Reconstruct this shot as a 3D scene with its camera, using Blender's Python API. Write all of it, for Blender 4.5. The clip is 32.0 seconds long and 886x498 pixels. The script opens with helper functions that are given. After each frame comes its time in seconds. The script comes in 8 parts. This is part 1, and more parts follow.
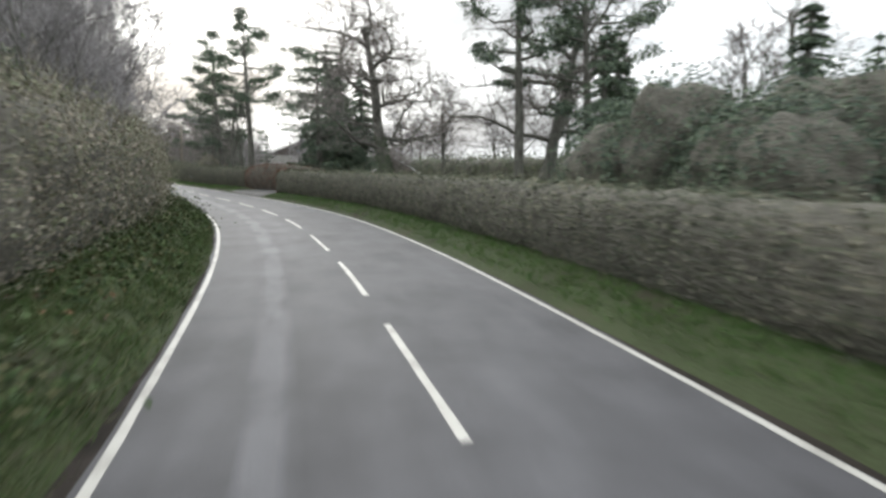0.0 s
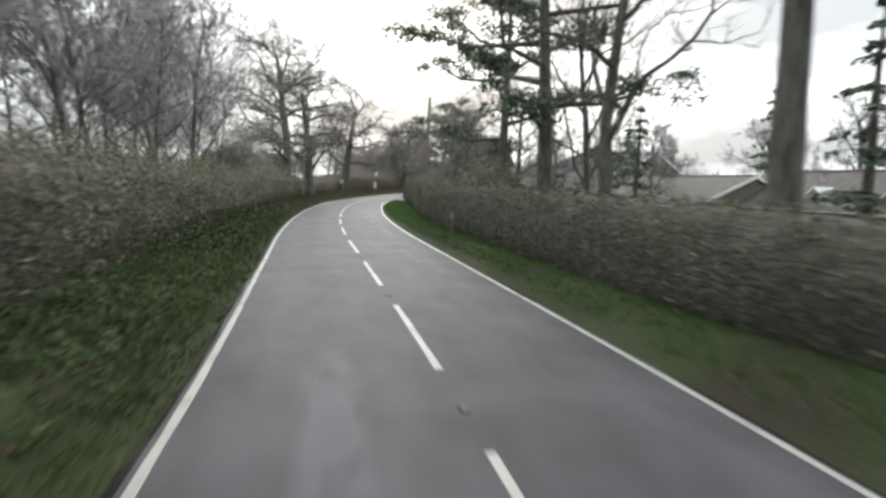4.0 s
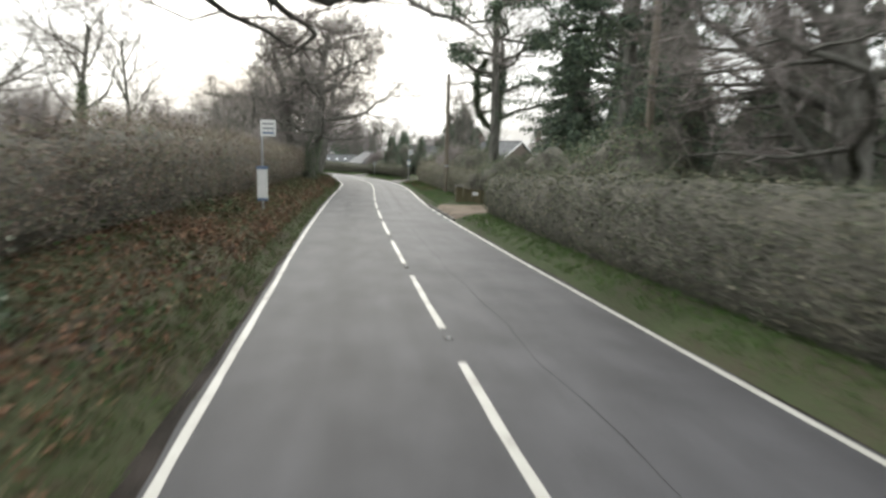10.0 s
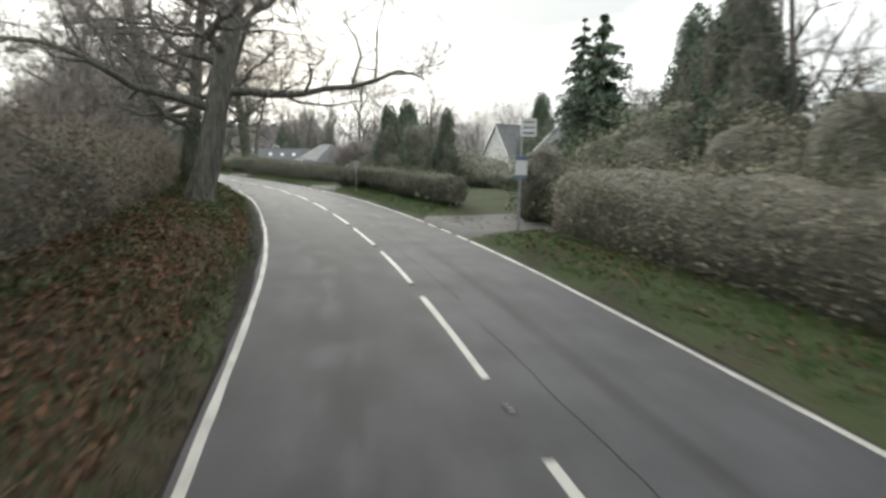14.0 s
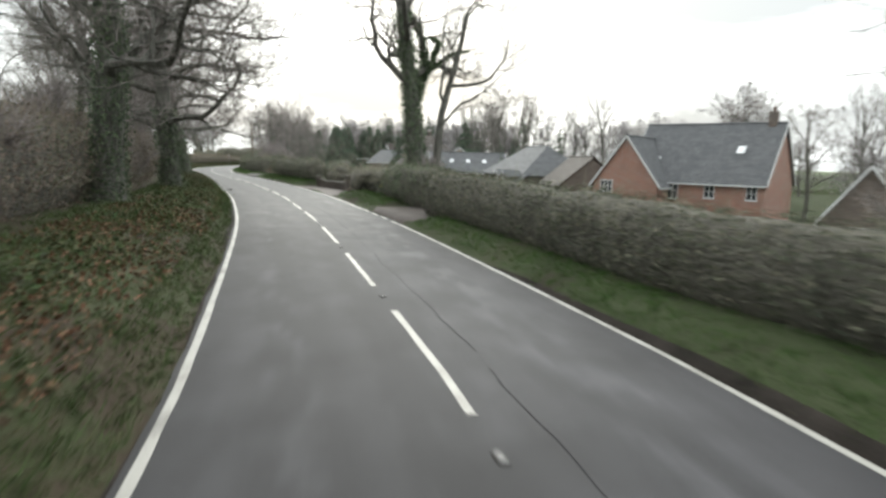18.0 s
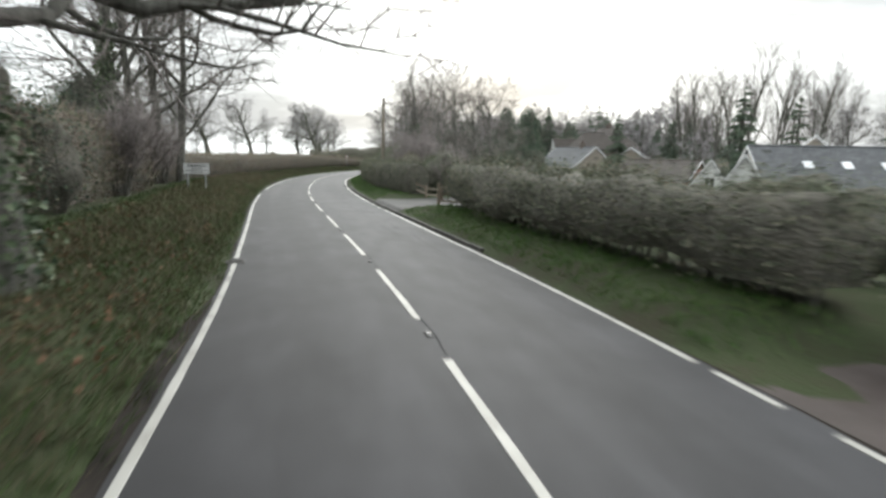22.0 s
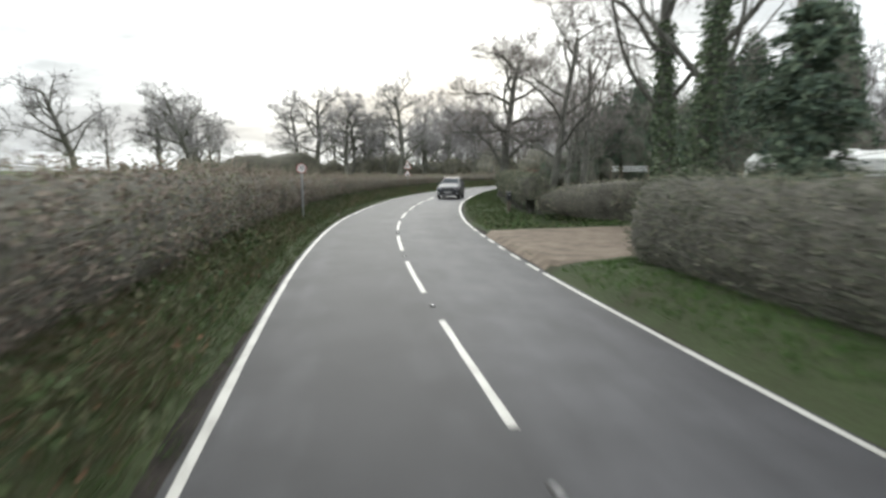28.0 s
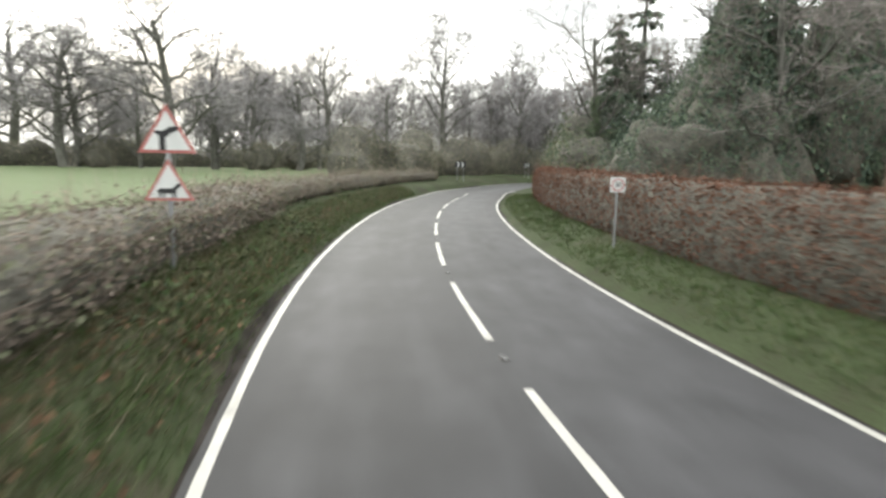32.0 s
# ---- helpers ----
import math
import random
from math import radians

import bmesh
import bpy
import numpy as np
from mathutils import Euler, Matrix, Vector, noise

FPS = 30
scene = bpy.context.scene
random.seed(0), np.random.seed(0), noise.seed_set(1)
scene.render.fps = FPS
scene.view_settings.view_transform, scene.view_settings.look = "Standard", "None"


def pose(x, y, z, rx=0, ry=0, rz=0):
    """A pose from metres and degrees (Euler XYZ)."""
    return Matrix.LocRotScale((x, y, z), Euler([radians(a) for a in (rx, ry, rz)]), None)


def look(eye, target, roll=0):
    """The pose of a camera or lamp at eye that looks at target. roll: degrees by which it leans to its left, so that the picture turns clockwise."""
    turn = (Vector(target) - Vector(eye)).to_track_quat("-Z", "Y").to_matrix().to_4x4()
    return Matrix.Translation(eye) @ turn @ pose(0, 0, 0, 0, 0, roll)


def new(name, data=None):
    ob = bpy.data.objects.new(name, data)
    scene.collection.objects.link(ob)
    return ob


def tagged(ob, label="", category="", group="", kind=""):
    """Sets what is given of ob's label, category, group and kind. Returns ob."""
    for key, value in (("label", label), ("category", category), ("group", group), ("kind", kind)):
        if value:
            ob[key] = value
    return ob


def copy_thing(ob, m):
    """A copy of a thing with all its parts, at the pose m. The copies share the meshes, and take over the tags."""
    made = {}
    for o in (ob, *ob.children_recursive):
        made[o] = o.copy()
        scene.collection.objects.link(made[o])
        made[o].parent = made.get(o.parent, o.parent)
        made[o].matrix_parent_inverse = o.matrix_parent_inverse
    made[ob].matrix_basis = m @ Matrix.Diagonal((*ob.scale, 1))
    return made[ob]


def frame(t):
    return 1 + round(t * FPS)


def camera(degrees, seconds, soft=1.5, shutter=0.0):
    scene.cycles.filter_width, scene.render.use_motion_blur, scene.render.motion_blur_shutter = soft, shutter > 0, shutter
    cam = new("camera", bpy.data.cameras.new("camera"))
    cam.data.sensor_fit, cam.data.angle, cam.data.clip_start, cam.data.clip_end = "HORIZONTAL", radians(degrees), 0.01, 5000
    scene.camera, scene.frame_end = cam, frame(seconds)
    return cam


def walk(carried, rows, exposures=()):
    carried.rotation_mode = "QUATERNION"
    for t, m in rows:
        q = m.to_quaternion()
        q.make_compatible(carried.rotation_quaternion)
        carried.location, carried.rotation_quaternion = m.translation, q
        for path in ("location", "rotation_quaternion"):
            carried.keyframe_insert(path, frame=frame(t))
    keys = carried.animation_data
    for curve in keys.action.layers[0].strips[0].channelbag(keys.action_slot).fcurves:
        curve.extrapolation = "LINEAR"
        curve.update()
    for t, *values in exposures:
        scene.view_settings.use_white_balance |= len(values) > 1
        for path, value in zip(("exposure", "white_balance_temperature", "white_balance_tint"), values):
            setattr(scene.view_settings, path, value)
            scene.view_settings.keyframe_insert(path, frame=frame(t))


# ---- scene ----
cam = camera(73.11, 32.0, 2.8, 0.4)
PATH = [
    (0, (5.598, -4.703, 2.395), (4.436, 5.131, 1.005), 0.03),
    (0.5, (3.272, 1.349, 2.372), (1.713, 11.134, 1.021), 0.34),
    (1, (0.707, 7.302, 2.357), (-1.302, 17.005, 1.015), 0.96),
    (1.5, (-2.141, 13.304, 2.357), (-4.678, 22.895, 1.101), 0.87),
    (2, (-5.342, 19.308, 2.330), (-8.341, 28.766, 1.080), 0.64),
    (2.5, (-9.152, 25.186, 2.346), (-12.664, 34.464, 1.087), 0.55),
    (3, (-13.342, 30.950, 2.336), (-17.465, 39.987, 1.184), 0.43),
    (3.5, (-17.739, 36.629, 2.364), (-22.285, 45.470, 1.281), 0.65),
    (4, (-22.139, 42.293, 2.392), (-26.774, 51.082, 1.267), 1.32),
    (4.5, (-26.637, 47.636, 2.391), (-31.421, 56.336, 1.195), 1.01),
    (6.5, (-44.055, 68.584, 2.380), (-48.547, 77.433, 1.151), 1.13),
    (7, (-48.046, 73.866, 2.377), (-52.292, 82.836, 1.154), 1.01),
    (7.5, (-51.801, 79.049, 2.392), (-55.825, 88.126, 1.196), -0.14),
    (8, (-55.351, 84.171, 2.411), (-59.108, 93.362, 1.227), -0.19),
    (8.5, (-58.548, 89.309, 2.420), (-61.964, 98.621, 1.152), -0.11),
    (9, (-61.557, 94.563, 2.430), (-64.599, 103.991, 1.068), 0.53),
    (9.5, (-64.260, 99.676, 2.382), (-66.924, 109.209, 0.956), 1.44),
    (10, (-66.885, 105.043, 2.386), (-69.199, 114.665, 0.946), 1.58),
    (10.5, (-69.228, 110.555, 2.402), (-71.411, 120.217, 1.035), 1.29),
    (11, (-71.695, 115.949, 2.427), (-73.793, 125.619, 0.979), 1.25),
    (11.5, (-74.051, 121.340, 2.425), (-75.942, 131.053, 0.981), 1.30),
    (12, (-76.275, 126.753, 2.454), (-77.975, 136.502, 1.017), 1.56),
    (12.5, (-78.386, 132.211, 2.411), (-80.018, 141.964, 0.925), 1.44),
    (13, (-80.601, 137.681, 2.462), (-82.189, 147.436, 0.936), 1.67),
    (13.5, (-82.659, 142.900, 2.431), (-84.209, 152.663, 0.923), 1.24),
    (15.5, (-90.828, 163.440, 2.409), (-92.482, 173.182, 0.878), 1.40),
    (16, (-93.084, 168.357, 2.391), (-95.112, 178.027, 0.848), 1.28),
    (16.5, (-95.515, 173.090, 2.364), (-98.016, 182.648, 0.819), 1.18),
    (17, (-98.140, 177.954, 2.380), (-101.202, 187.362, 0.930), 1.34),
    (17.5, (-101.178, 182.800, 2.380), (-104.808, 192.005, 0.930), 1.90),
    (18, (-104.723, 187.477, 2.377), (-108.891, 196.450, 0.922), 1.53),
    (18.5, (-108.468, 192.050, 2.345), (-112.972, 200.854, 0.868), 1.62),
    (19, (-112.326, 196.476, 2.384), (-117.010, 205.201, 0.994), 1.24),
    (19.5, (-116.020, 200.642, 2.376), (-120.886, 209.261, 0.953), 0.94),
    (20, (-119.836, 204.841, 2.390), (-124.926, 213.331, 0.973), 1.26),
    (20.5, (-123.837, 209.030, 2.373), (-129.068, 217.420, 0.875), 1.66),
    (21, (-128.094, 213.211, 2.348), (-133.518, 221.479, 0.858), 1.22),
    (21.5, (-132.645, 217.389, 2.365), (-138.279, 225.526, 0.930), 1.55),
    (22, (-137.333, 221.608, 2.363), (-143.125, 229.621, 0.870), 1.21),
    (22.5, (-142.126, 225.711, 2.389), (-148.089, 233.603, 0.917), 0.86),
    (23, (-146.870, 229.684, 2.378), (-153.022, 237.421, 0.861), 0.02),
    (23.5, (-151.956, 233.729, 2.405), (-158.292, 241.319, 0.908), -0.51),
    (24, (-157.289, 237.935, 2.395), (-163.719, 245.455, 0.943), -0.68),
    (24.5, (-162.570, 242.082, 2.365), (-168.891, 249.703, 0.956), -0.03),
    (25, (-167.854, 246.515, 2.363), (-173.971, 254.305, 0.981), 0.41),
    (25.5, (-173.073, 251.225, 2.365), (-178.922, 259.217, 0.982), 0.54),
    (27.5, (-192.505, 271.513, 2.385), (-197.075, 280.305, 1.034), 0.29),
    (28, (-196.750, 277.101, 2.365), (-201.050, 286.032, 1.044), -0.17),
    (28.5, (-200.843, 282.860, 2.372), (-204.881, 291.917, 1.084), 0.03),
    (29, (-204.714, 288.471, 2.373), (-208.512, 297.634, 1.098), -0.29),
    (29.5, (-208.263, 294.005, 2.382), (-211.764, 303.285, 1.109), 0.21),
    (30, (-211.440, 299.493, 2.380), (-214.607, 308.878, 1.003), 0.67),
    (30.5, (-214.382, 304.873, 2.379), (-217.112, 314.388, 0.958), 1.06),
    (31, (-216.936, 310.269, 2.378), (-219.139, 319.914, 0.923), 1.10),
    (31.5, (-219.220, 315.750, 2.373), (-220.792, 325.518, 0.917), 1.39),
    (32, (-221.020, 321.283, 2.371), (-222.022, 331.131, 0.952), 1.07),
]
walk(cam, [(t, look(eye, target, roll)) for t, eye, target, roll in PATH], [(0.0, 1.1, 6480, 8), (4.0, 1.06, 6470, 7), (8.0, 1.12, 6680, 6), (11.0, 1.28, 6720, 7), (13.0, 1.18, 6720, 7), (16.0, 1.12, 6640, 4), (18.0, 1.14, 6610, 5), (23.0, 1.02, 6480, 6), (27.0, 1.0, 6450, 6), (32.0, 1.5, 6780, 6)])

# ---- world, sun, exposure ----
world = bpy.data.worlds.new("overcast_sky")
scene.world = world
world.use_nodes = True
wn = world.node_tree
wn.nodes.clear()
w_out = wn.nodes.new("ShaderNodeOutputWorld")
w_bg = wn.nodes.new("ShaderNodeBackground")
w_sky = wn.nodes.new("ShaderNodeTexSky")
w_sky.sky_type = "NISHITA"
w_sky.sun_disc = False
w_sky.sun_elevation = radians(24)
w_sky.sun_rotation = radians(-28)
w_sky.air_density, w_sky.dust_density = 1.2, 4.0
w_tc = wn.nodes.new("ShaderNodeTexCoord")
w_map = wn.nodes.new("ShaderNodeMapping")
w_map.inputs["Scale"].default_value = (1.0, 1.0, 4.5)
w_noise = wn.nodes.new("ShaderNodeTexNoise")
w_noise.inputs["Scale"].default_value = 2.6
w_noise.inputs["Detail"].default_value = 5.0
w_ramp = wn.nodes.new("ShaderNodeValToRGB")
w_ramp.color_ramp.elements[0].position, w_ramp.color_ramp.elements[0].color = 0.4, (3.9, 4.1, 4.35, 1)
w_ramp.color_ramp.elements[1].position, w_ramp.color_ramp.elements[1].color = 0.64, (10.9, 11.25, 11.5, 1)
w_mix = wn.nodes.new("ShaderNodeMixRGB")
w_mix.inputs["Fac"].default_value = 0.94
wn.links.new(w_tc.outputs["Generated"], w_map.inputs["Vector"])
wn.links.new(w_map.outputs["Vector"], w_noise.inputs["Vector"])
wn.links.new(w_noise.outputs["Fac"], w_ramp.inputs["Fac"])
wn.links.new(w_sky.outputs["Color"], w_mix.inputs["Color1"])
# an overcast sky grows brighter towards the zenith
w_sep = wn.nodes.new("ShaderNodeSeparateXYZ")
w_up = wn.nodes.new("ShaderNodeMapRange")
w_up.inputs["From Min"].default_value, w_up.inputs["From Max"].default_value = 0.0, 1.0
w_up.inputs["To Min"].default_value, w_up.inputs["To Max"].default_value = 0.95, 1.6
w_lift = wn.nodes.new("ShaderNodeVectorMath")
w_lift.operation = "SCALE"
wn.links.new(w_tc.outputs["Generated"], w_sep.inputs["Vector"])
wn.links.new(w_sep.outputs["Z"], w_up.inputs["Value"])
wn.links.new(w_ramp.outputs["Color"], w_lift.inputs["Vector"])
wn.links.new(w_up.outputs["Result"], w_lift.inputs["Scale"])
wn.links.new(w_lift.outputs["Vector"], w_mix.inputs["Color2"])
wn.links.new(w_mix.outputs["Color"], w_bg.inputs["Color"])
w_bg.inputs["Strength"].default_value = 0.09
wn.links.new(w_bg.outputs["Background"], w_out.inputs["Surface"])

sun_data = bpy.data.lights.new("sun", "SUN")
sun_data.energy, sun_data.angle, sun_data.color = 1.5, radians(40), (1.0, 0.98, 0.95)
sun = new("sun", sun_data)
sun.matrix_world = look((0, 0, 60), (0 + 24 * math.sin(radians(-28)) * -1, -24 * math.cos(radians(-28)), 60 - 11))

# ---- materials ----


def mat(name, cols, scale=3.0, fine=40.0, rough=0.8, metal=0.0, bump=0.3, dist=0.02, island=False, obj=False, spec=0.4, ramp=(0.3, 0.7), trans=0.0, wave=None, coat=0.0):
    """A surface of two to four colours mixed by noise at two scales, with fine relief."""
    m = bpy.data.materials.new(name)
    m.use_nodes = True
    nt = m.node_tree
    N, K = nt.nodes, nt.links
    bs = N["Principled BSDF"]
    bs.inputs["Roughness"].default_value = rough
    bs.inputs["Metallic"].default_value = metal
    bs.inputs["Specular IOR Level"].default_value = spec
    bs.inputs["Coat Weight"].default_value = coat
    tc = N.new("ShaderNodeTexCoord")
    big = N.new("ShaderNodeTexNoise")
    big.inputs["Scale"].default_value, big.inputs["Detail"].default_value = scale, 4.0
    small = N.new("ShaderNodeTexNoise")
    small.inputs["Scale"].default_value, small.inputs["Detail"].default_value = fine, 3.0
    vec = tc.outputs["Object"]
    if wave:
        mp = N.new("ShaderNodeMapping")
        mp.inputs["Scale"].default_value = wave
        K.new(vec, mp.inputs["Vector"])
        vec = mp.outputs["Vector"]
    K.new(vec, big.inputs["Vector"])
    K.new(vec, small.inputs["Vector"])
    add = N.new("ShaderNodeMath")
    add.operation = "MULTIPLY_ADD"
    add.inputs[1].default_value = 0.45
    K.new(small.outputs["Fac"], add.inputs[0])
    K.new(big.outputs["Fac"], add.inputs[2])
    sub = N.new("ShaderNodeMath")
    sub.operation = "SUBTRACT"
    sub.inputs[1].default_value = 0.225
    K.new(add.outputs[0], sub.inputs[0])
    fac = sub.outputs[0]
    if island or obj:
        src = N.new("ShaderNodeNewGeometry").outputs["Random Per Island"] if island else N.new("ShaderNodeObjectInfo").outputs["Random"]
        mx = N.new("ShaderNodeMath")
        mx.operation = "MULTIPLY_ADD"
        mx.inputs[1].default_value = 0.6
        K.new(src, mx.inputs[0])
        half = N.new("ShaderNodeMath")
        half.operation = "MULTIPLY_ADD"
        half.inputs[1].default_value, half.inputs[2].default_value = 0.5, -0.05
        K.new(fac, half.inputs[0])
        K.new(half.outputs[0], mx.inputs[2])
        fac = mx.outputs[0]
    cr = N.new("ShaderNodeValToRGB")
    els = cr.color_ramp.elements
    while len(els) < len(cols):
        els.new(0.5)
    for i, c in enumerate(cols):
        els[i].position = ramp[0] + (ramp[1] - ramp[0]) * i / max(1, len(cols) - 1)
        els[i].color = (*c, 1)
    K.new(fac, cr.inputs["Fac"])
    K.new(cr.outputs["Color"], bs.inputs["Base Color"])
    if bump:
        bp = N.new("ShaderNodeBump")
        bp.inputs["Strength"].default_value, bp.inputs["Distance"].default_value = bump, dist
        K.new(small.outputs["Fac"], bp.inputs["Height"])
        K.new(bp.outputs["Normal"], bs.inputs["Normal"])
    return m


M = {}
M["asphalt"] = mat("asphalt", [(0.0435, 0.0432, 0.047), (0.0603, 0.0594, 0.0645), (0.0724, 0.0714, 0.0775)], 0.6, 60, 0.75, bump=0.5, dist=0.008, spec=0.3)


def wear_asphalt(m):
    """Lets the wear value of the road's vertices lighten and darken the asphalt."""
    N, K = m.node_tree.nodes, m.node_tree.links
    bs = N["Principled BSDF"]
    old = bs.inputs["Base Color"].links[0].from_socket
    a = N.new("ShaderNodeAttribute")
    a.attribute_name = "wear_tone"
    r = N.new("ShaderNodeMapRange")
    r.inputs["To Min"].default_value, r.inputs["To Max"].default_value = 0.42, 1.62
    K.new(a.outputs["Fac"], r.inputs["Value"])
    mx = N.new("ShaderNodeVectorMath")
    mx.operation = "SCALE"
    K.new(old, mx.inputs[0])
    K.new(r.outputs["Result"], mx.inputs["Scale"])
    K.new(mx.outputs["Vector"], bs.inputs["Base Color"])


wear_asphalt(M["asphalt"])
M["drive_tar"] = mat("drive_asphalt", [(0.0314, 0.0296, 0.0286), (0.0493, 0.0466, 0.0448), (0.0627, 0.0591, 0.0565)], 0.9, 50, 0.8, bump=0.4, dist=0.01)
M["line_paint"] = mat("road_paint", [(0.19, 0.183, 0.168), (0.33, 0.32, 0.292), (0.39, 0.38, 0.352)], 1.6, 30, 0.6, bump=0.3, dist=0.006, ramp=(0.25, 0.6))
M["tar"] = mat("tar_seam", [(0.018, 0.018, 0.019), (0.034, 0.034, 0.036)], 4, 50, 0.95, spec=0.05)
M["dirt"] = mat("roadside_dirt", [(0.016, 0.014, 0.012), (0.027, 0.023, 0.02), (0.042, 0.036, 0.032)], 1.2, 30, 0.95, bump=0.7, dist=0.03, spec=0.08)
M["ground"] = mat("verge_turf", [(0.0414, 0.0368, 0.0253), (0.0391, 0.0483, 0.0242), (0.0483, 0.0621, 0.0299), (0.0575, 0.0517, 0.0356)], 0.35, 18, 0.95, bump=0.8, dist=0.05, spec=0.1)
M["grass_blade"] = mat("grass_blades", [(0.0391, 0.0575, 0.0196), (0.0552, 0.0978, 0.0287), (0.0736, 0.124, 0.0403), (0.121, 0.124, 0.0644)], 0.5, 8, 0.8, bump=0, island=True, spec=0.2)
M["lawn_blade"] = mat("verge_grass_blades", [(0.0443, 0.0817, 0.0216), (0.059, 0.13, 0.0285), (0.0758, 0.159, 0.0403), (0.118, 0.148, 0.061)], 0.5, 8, 0.8, bump=0, island=True, spec=0.2)
M["mown_blade"] = mat("mown_grass_blades", [(0.0583, 0.108, 0.0285), (0.0778, 0.171, 0.0376), (0.0998, 0.21, 0.0531), (0.156, 0.194, 0.0804)], 0.5, 8, 0.8, bump=0, island=True, spec=0.2)
M["dry_blade"] = mat("dry_grass_blades", [(0.07, 0.062, 0.037), (0.13, 0.112, 0.072), (0.2, 0.173, 0.122), (0.07, 0.092, 0.037)], 0.5, 8, 0.85, bump=0, island=True, spec=0.2)
M["leaf_litter"] = mat("fallen_leaves", [(0.06, 0.034, 0.023), (0.13, 0.069, 0.041), (0.2, 0.113, 0.07)], 0.8, 10, 0.85, bump=0, island=True, spec=0.2)
M["gravel"] = mat("gravel_drive", [(0.0835, 0.0625, 0.0434), (0.133, 0.1, 0.072), (0.177, 0.14, 0.106)], 2, 45, 0.95, bump=0.8, dist=0.02)
# solid inside of hedges and bushes; shade between leaves put into its darker colour
M["hedge_core"] = mat("hedge_depths_shaded", [(0.0825, 0.0788, 0.065), (0.165, 0.154, 0.128)], 2.5, 14, 1.0, bump=1.0, dist=0.15)
M["hedge_leaf"] = mat("hedge_foliage", [(0.142, 0.132, 0.102), (0.224, 0.206, 0.155), (0.183, 0.214, 0.127), (0.342, 0.302, 0.244)], 0.35, 6, 0.8, bump=0, island=True, spec=0.15)
M["hedge_green"] = mat("evergreen_hedge_foliage", [(0.0662, 0.0909, 0.058), (0.112, 0.152, 0.0859), (0.166, 0.205, 0.116), (0.196, 0.188, 0.126)], 0.35, 6, 0.65, bump=0, island=True, spec=0.2)
M["hedge_dark"] = mat("dark_hedge_foliage", [(0.0623, 0.073, 0.0516), (0.106, 0.116, 0.0795), (0.146, 0.161, 0.106), (0.215, 0.2, 0.15)], 0.35, 6, 0.8, bump=0, island=True, spec=0.15)
M["hedge_brown"] = mat("brown_hedge_foliage", [(0.148, 0.121, 0.103), (0.239, 0.187, 0.157), (0.29, 0.234, 0.19), (0.18, 0.19, 0.123)], 0.35, 6, 0.8, bump=0, island=True, spec=0.15)
M["ground_ivy"] = mat("ground_ivy_leaves", [(0.024, 0.038, 0.017), (0.042, 0.068, 0.026), (0.062, 0.094, 0.036), (0.085, 0.085, 0.042)], 0.5, 6, 0.8, bump=0, island=True, spec=0.15)
M["brick_paving"] = mat("red_brown_paving", [(0.044, 0.032, 0.028), (0.0576, 0.0456, 0.0408), (0.072, 0.0576, 0.052)], 1.2, 40, 0.85, bump=0.4, dist=0.01)
M["beech_leaf"] = mat("beech_hedge_leaves", [(0.085, 0.04, 0.027), (0.145, 0.068, 0.043), (0.19, 0.095, 0.061), (0.12, 0.06, 0.041)], 0.5, 6, 0.75, bump=0, island=True, spec=0.15)
M["conifer_leaf"] = mat("conifer_needles", [(0.06, 0.0851, 0.066), (0.0983, 0.134, 0.094), (0.15, 0.186, 0.124)], 0.3, 5, 0.75, bump=0, island=True, spec=0.15)
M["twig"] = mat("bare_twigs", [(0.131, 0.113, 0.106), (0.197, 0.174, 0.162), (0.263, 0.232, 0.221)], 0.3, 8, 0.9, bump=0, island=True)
# twig colour made paler: haze put into it, for far trees and saplings
M["pale_twig"] = mat("hazed_twigs", [(0.196, 0.183, 0.184), (0.253, 0.237, 0.24), (0.31, 0.293, 0.298)], 0.3, 8, 0.9, bump=0, island=True)
M["bark"] = mat("oak_bark", [(0.0672, 0.065, 0.056), (0.125, 0.121, 0.105), (0.19, 0.184, 0.166)], 3, 22, 0.95, bump=1.0, dist=0.05, wave=(3, 3, 0.6))
M["ivy"] = mat("ivy_leaves", [(0.0506, 0.0759, 0.046), (0.092, 0.127, 0.0667), (0.144, 0.178, 0.106)], 0.5, 6, 0.55, bump=0, island=True, spec=0.2)
M["pole_wood"] = mat("weathered_pole_timber", [(0.1, 0.08, 0.06), (0.17, 0.145, 0.115), (0.22, 0.19, 0.155)], 2, 30, 0.9, bump=0.6, wave=(6, 6, 0.4))
M["fence_wood"] = mat("weathered_fence_timber", [(0.13, 0.1, 0.075), (0.21, 0.175, 0.135), (0.28, 0.24, 0.19)], 2, 30, 0.9, bump=0.5, obj=True)
M["field"] = mat("winter_pasture", [(0.0638, 0.0892, 0.0306), (0.0808, 0.115, 0.0399), (0.0952, 0.115, 0.051)], 0.03, 2.5, 0.95, bump=0.5, dist=0.05)
M["galv"] = mat("galvanised_steel", [(0.3, 0.31, 0.32), (0.42, 0.43, 0.44)], 5, 60, 0.5, metal=0.7, bump=0.1)
M["cast_iron"] = mat("worn_cast_iron", [(0.03, 0.028, 0.027), (0.07, 0.066, 0.062)], 6, 60, 0.7, metal=0.3, bump=0.2)
M["sign_white"] = mat("sign_white", [(0.561, 0.57, 0.561), (0.68, 0.68, 0.671)], 3, 40, 0.45, bump=0.02)
M["sign_black"] = mat("sign_black", [(0.015, 0.015, 0.017), (0.03, 0.03, 0.032)], 3, 40, 0.45, bump=0.02)
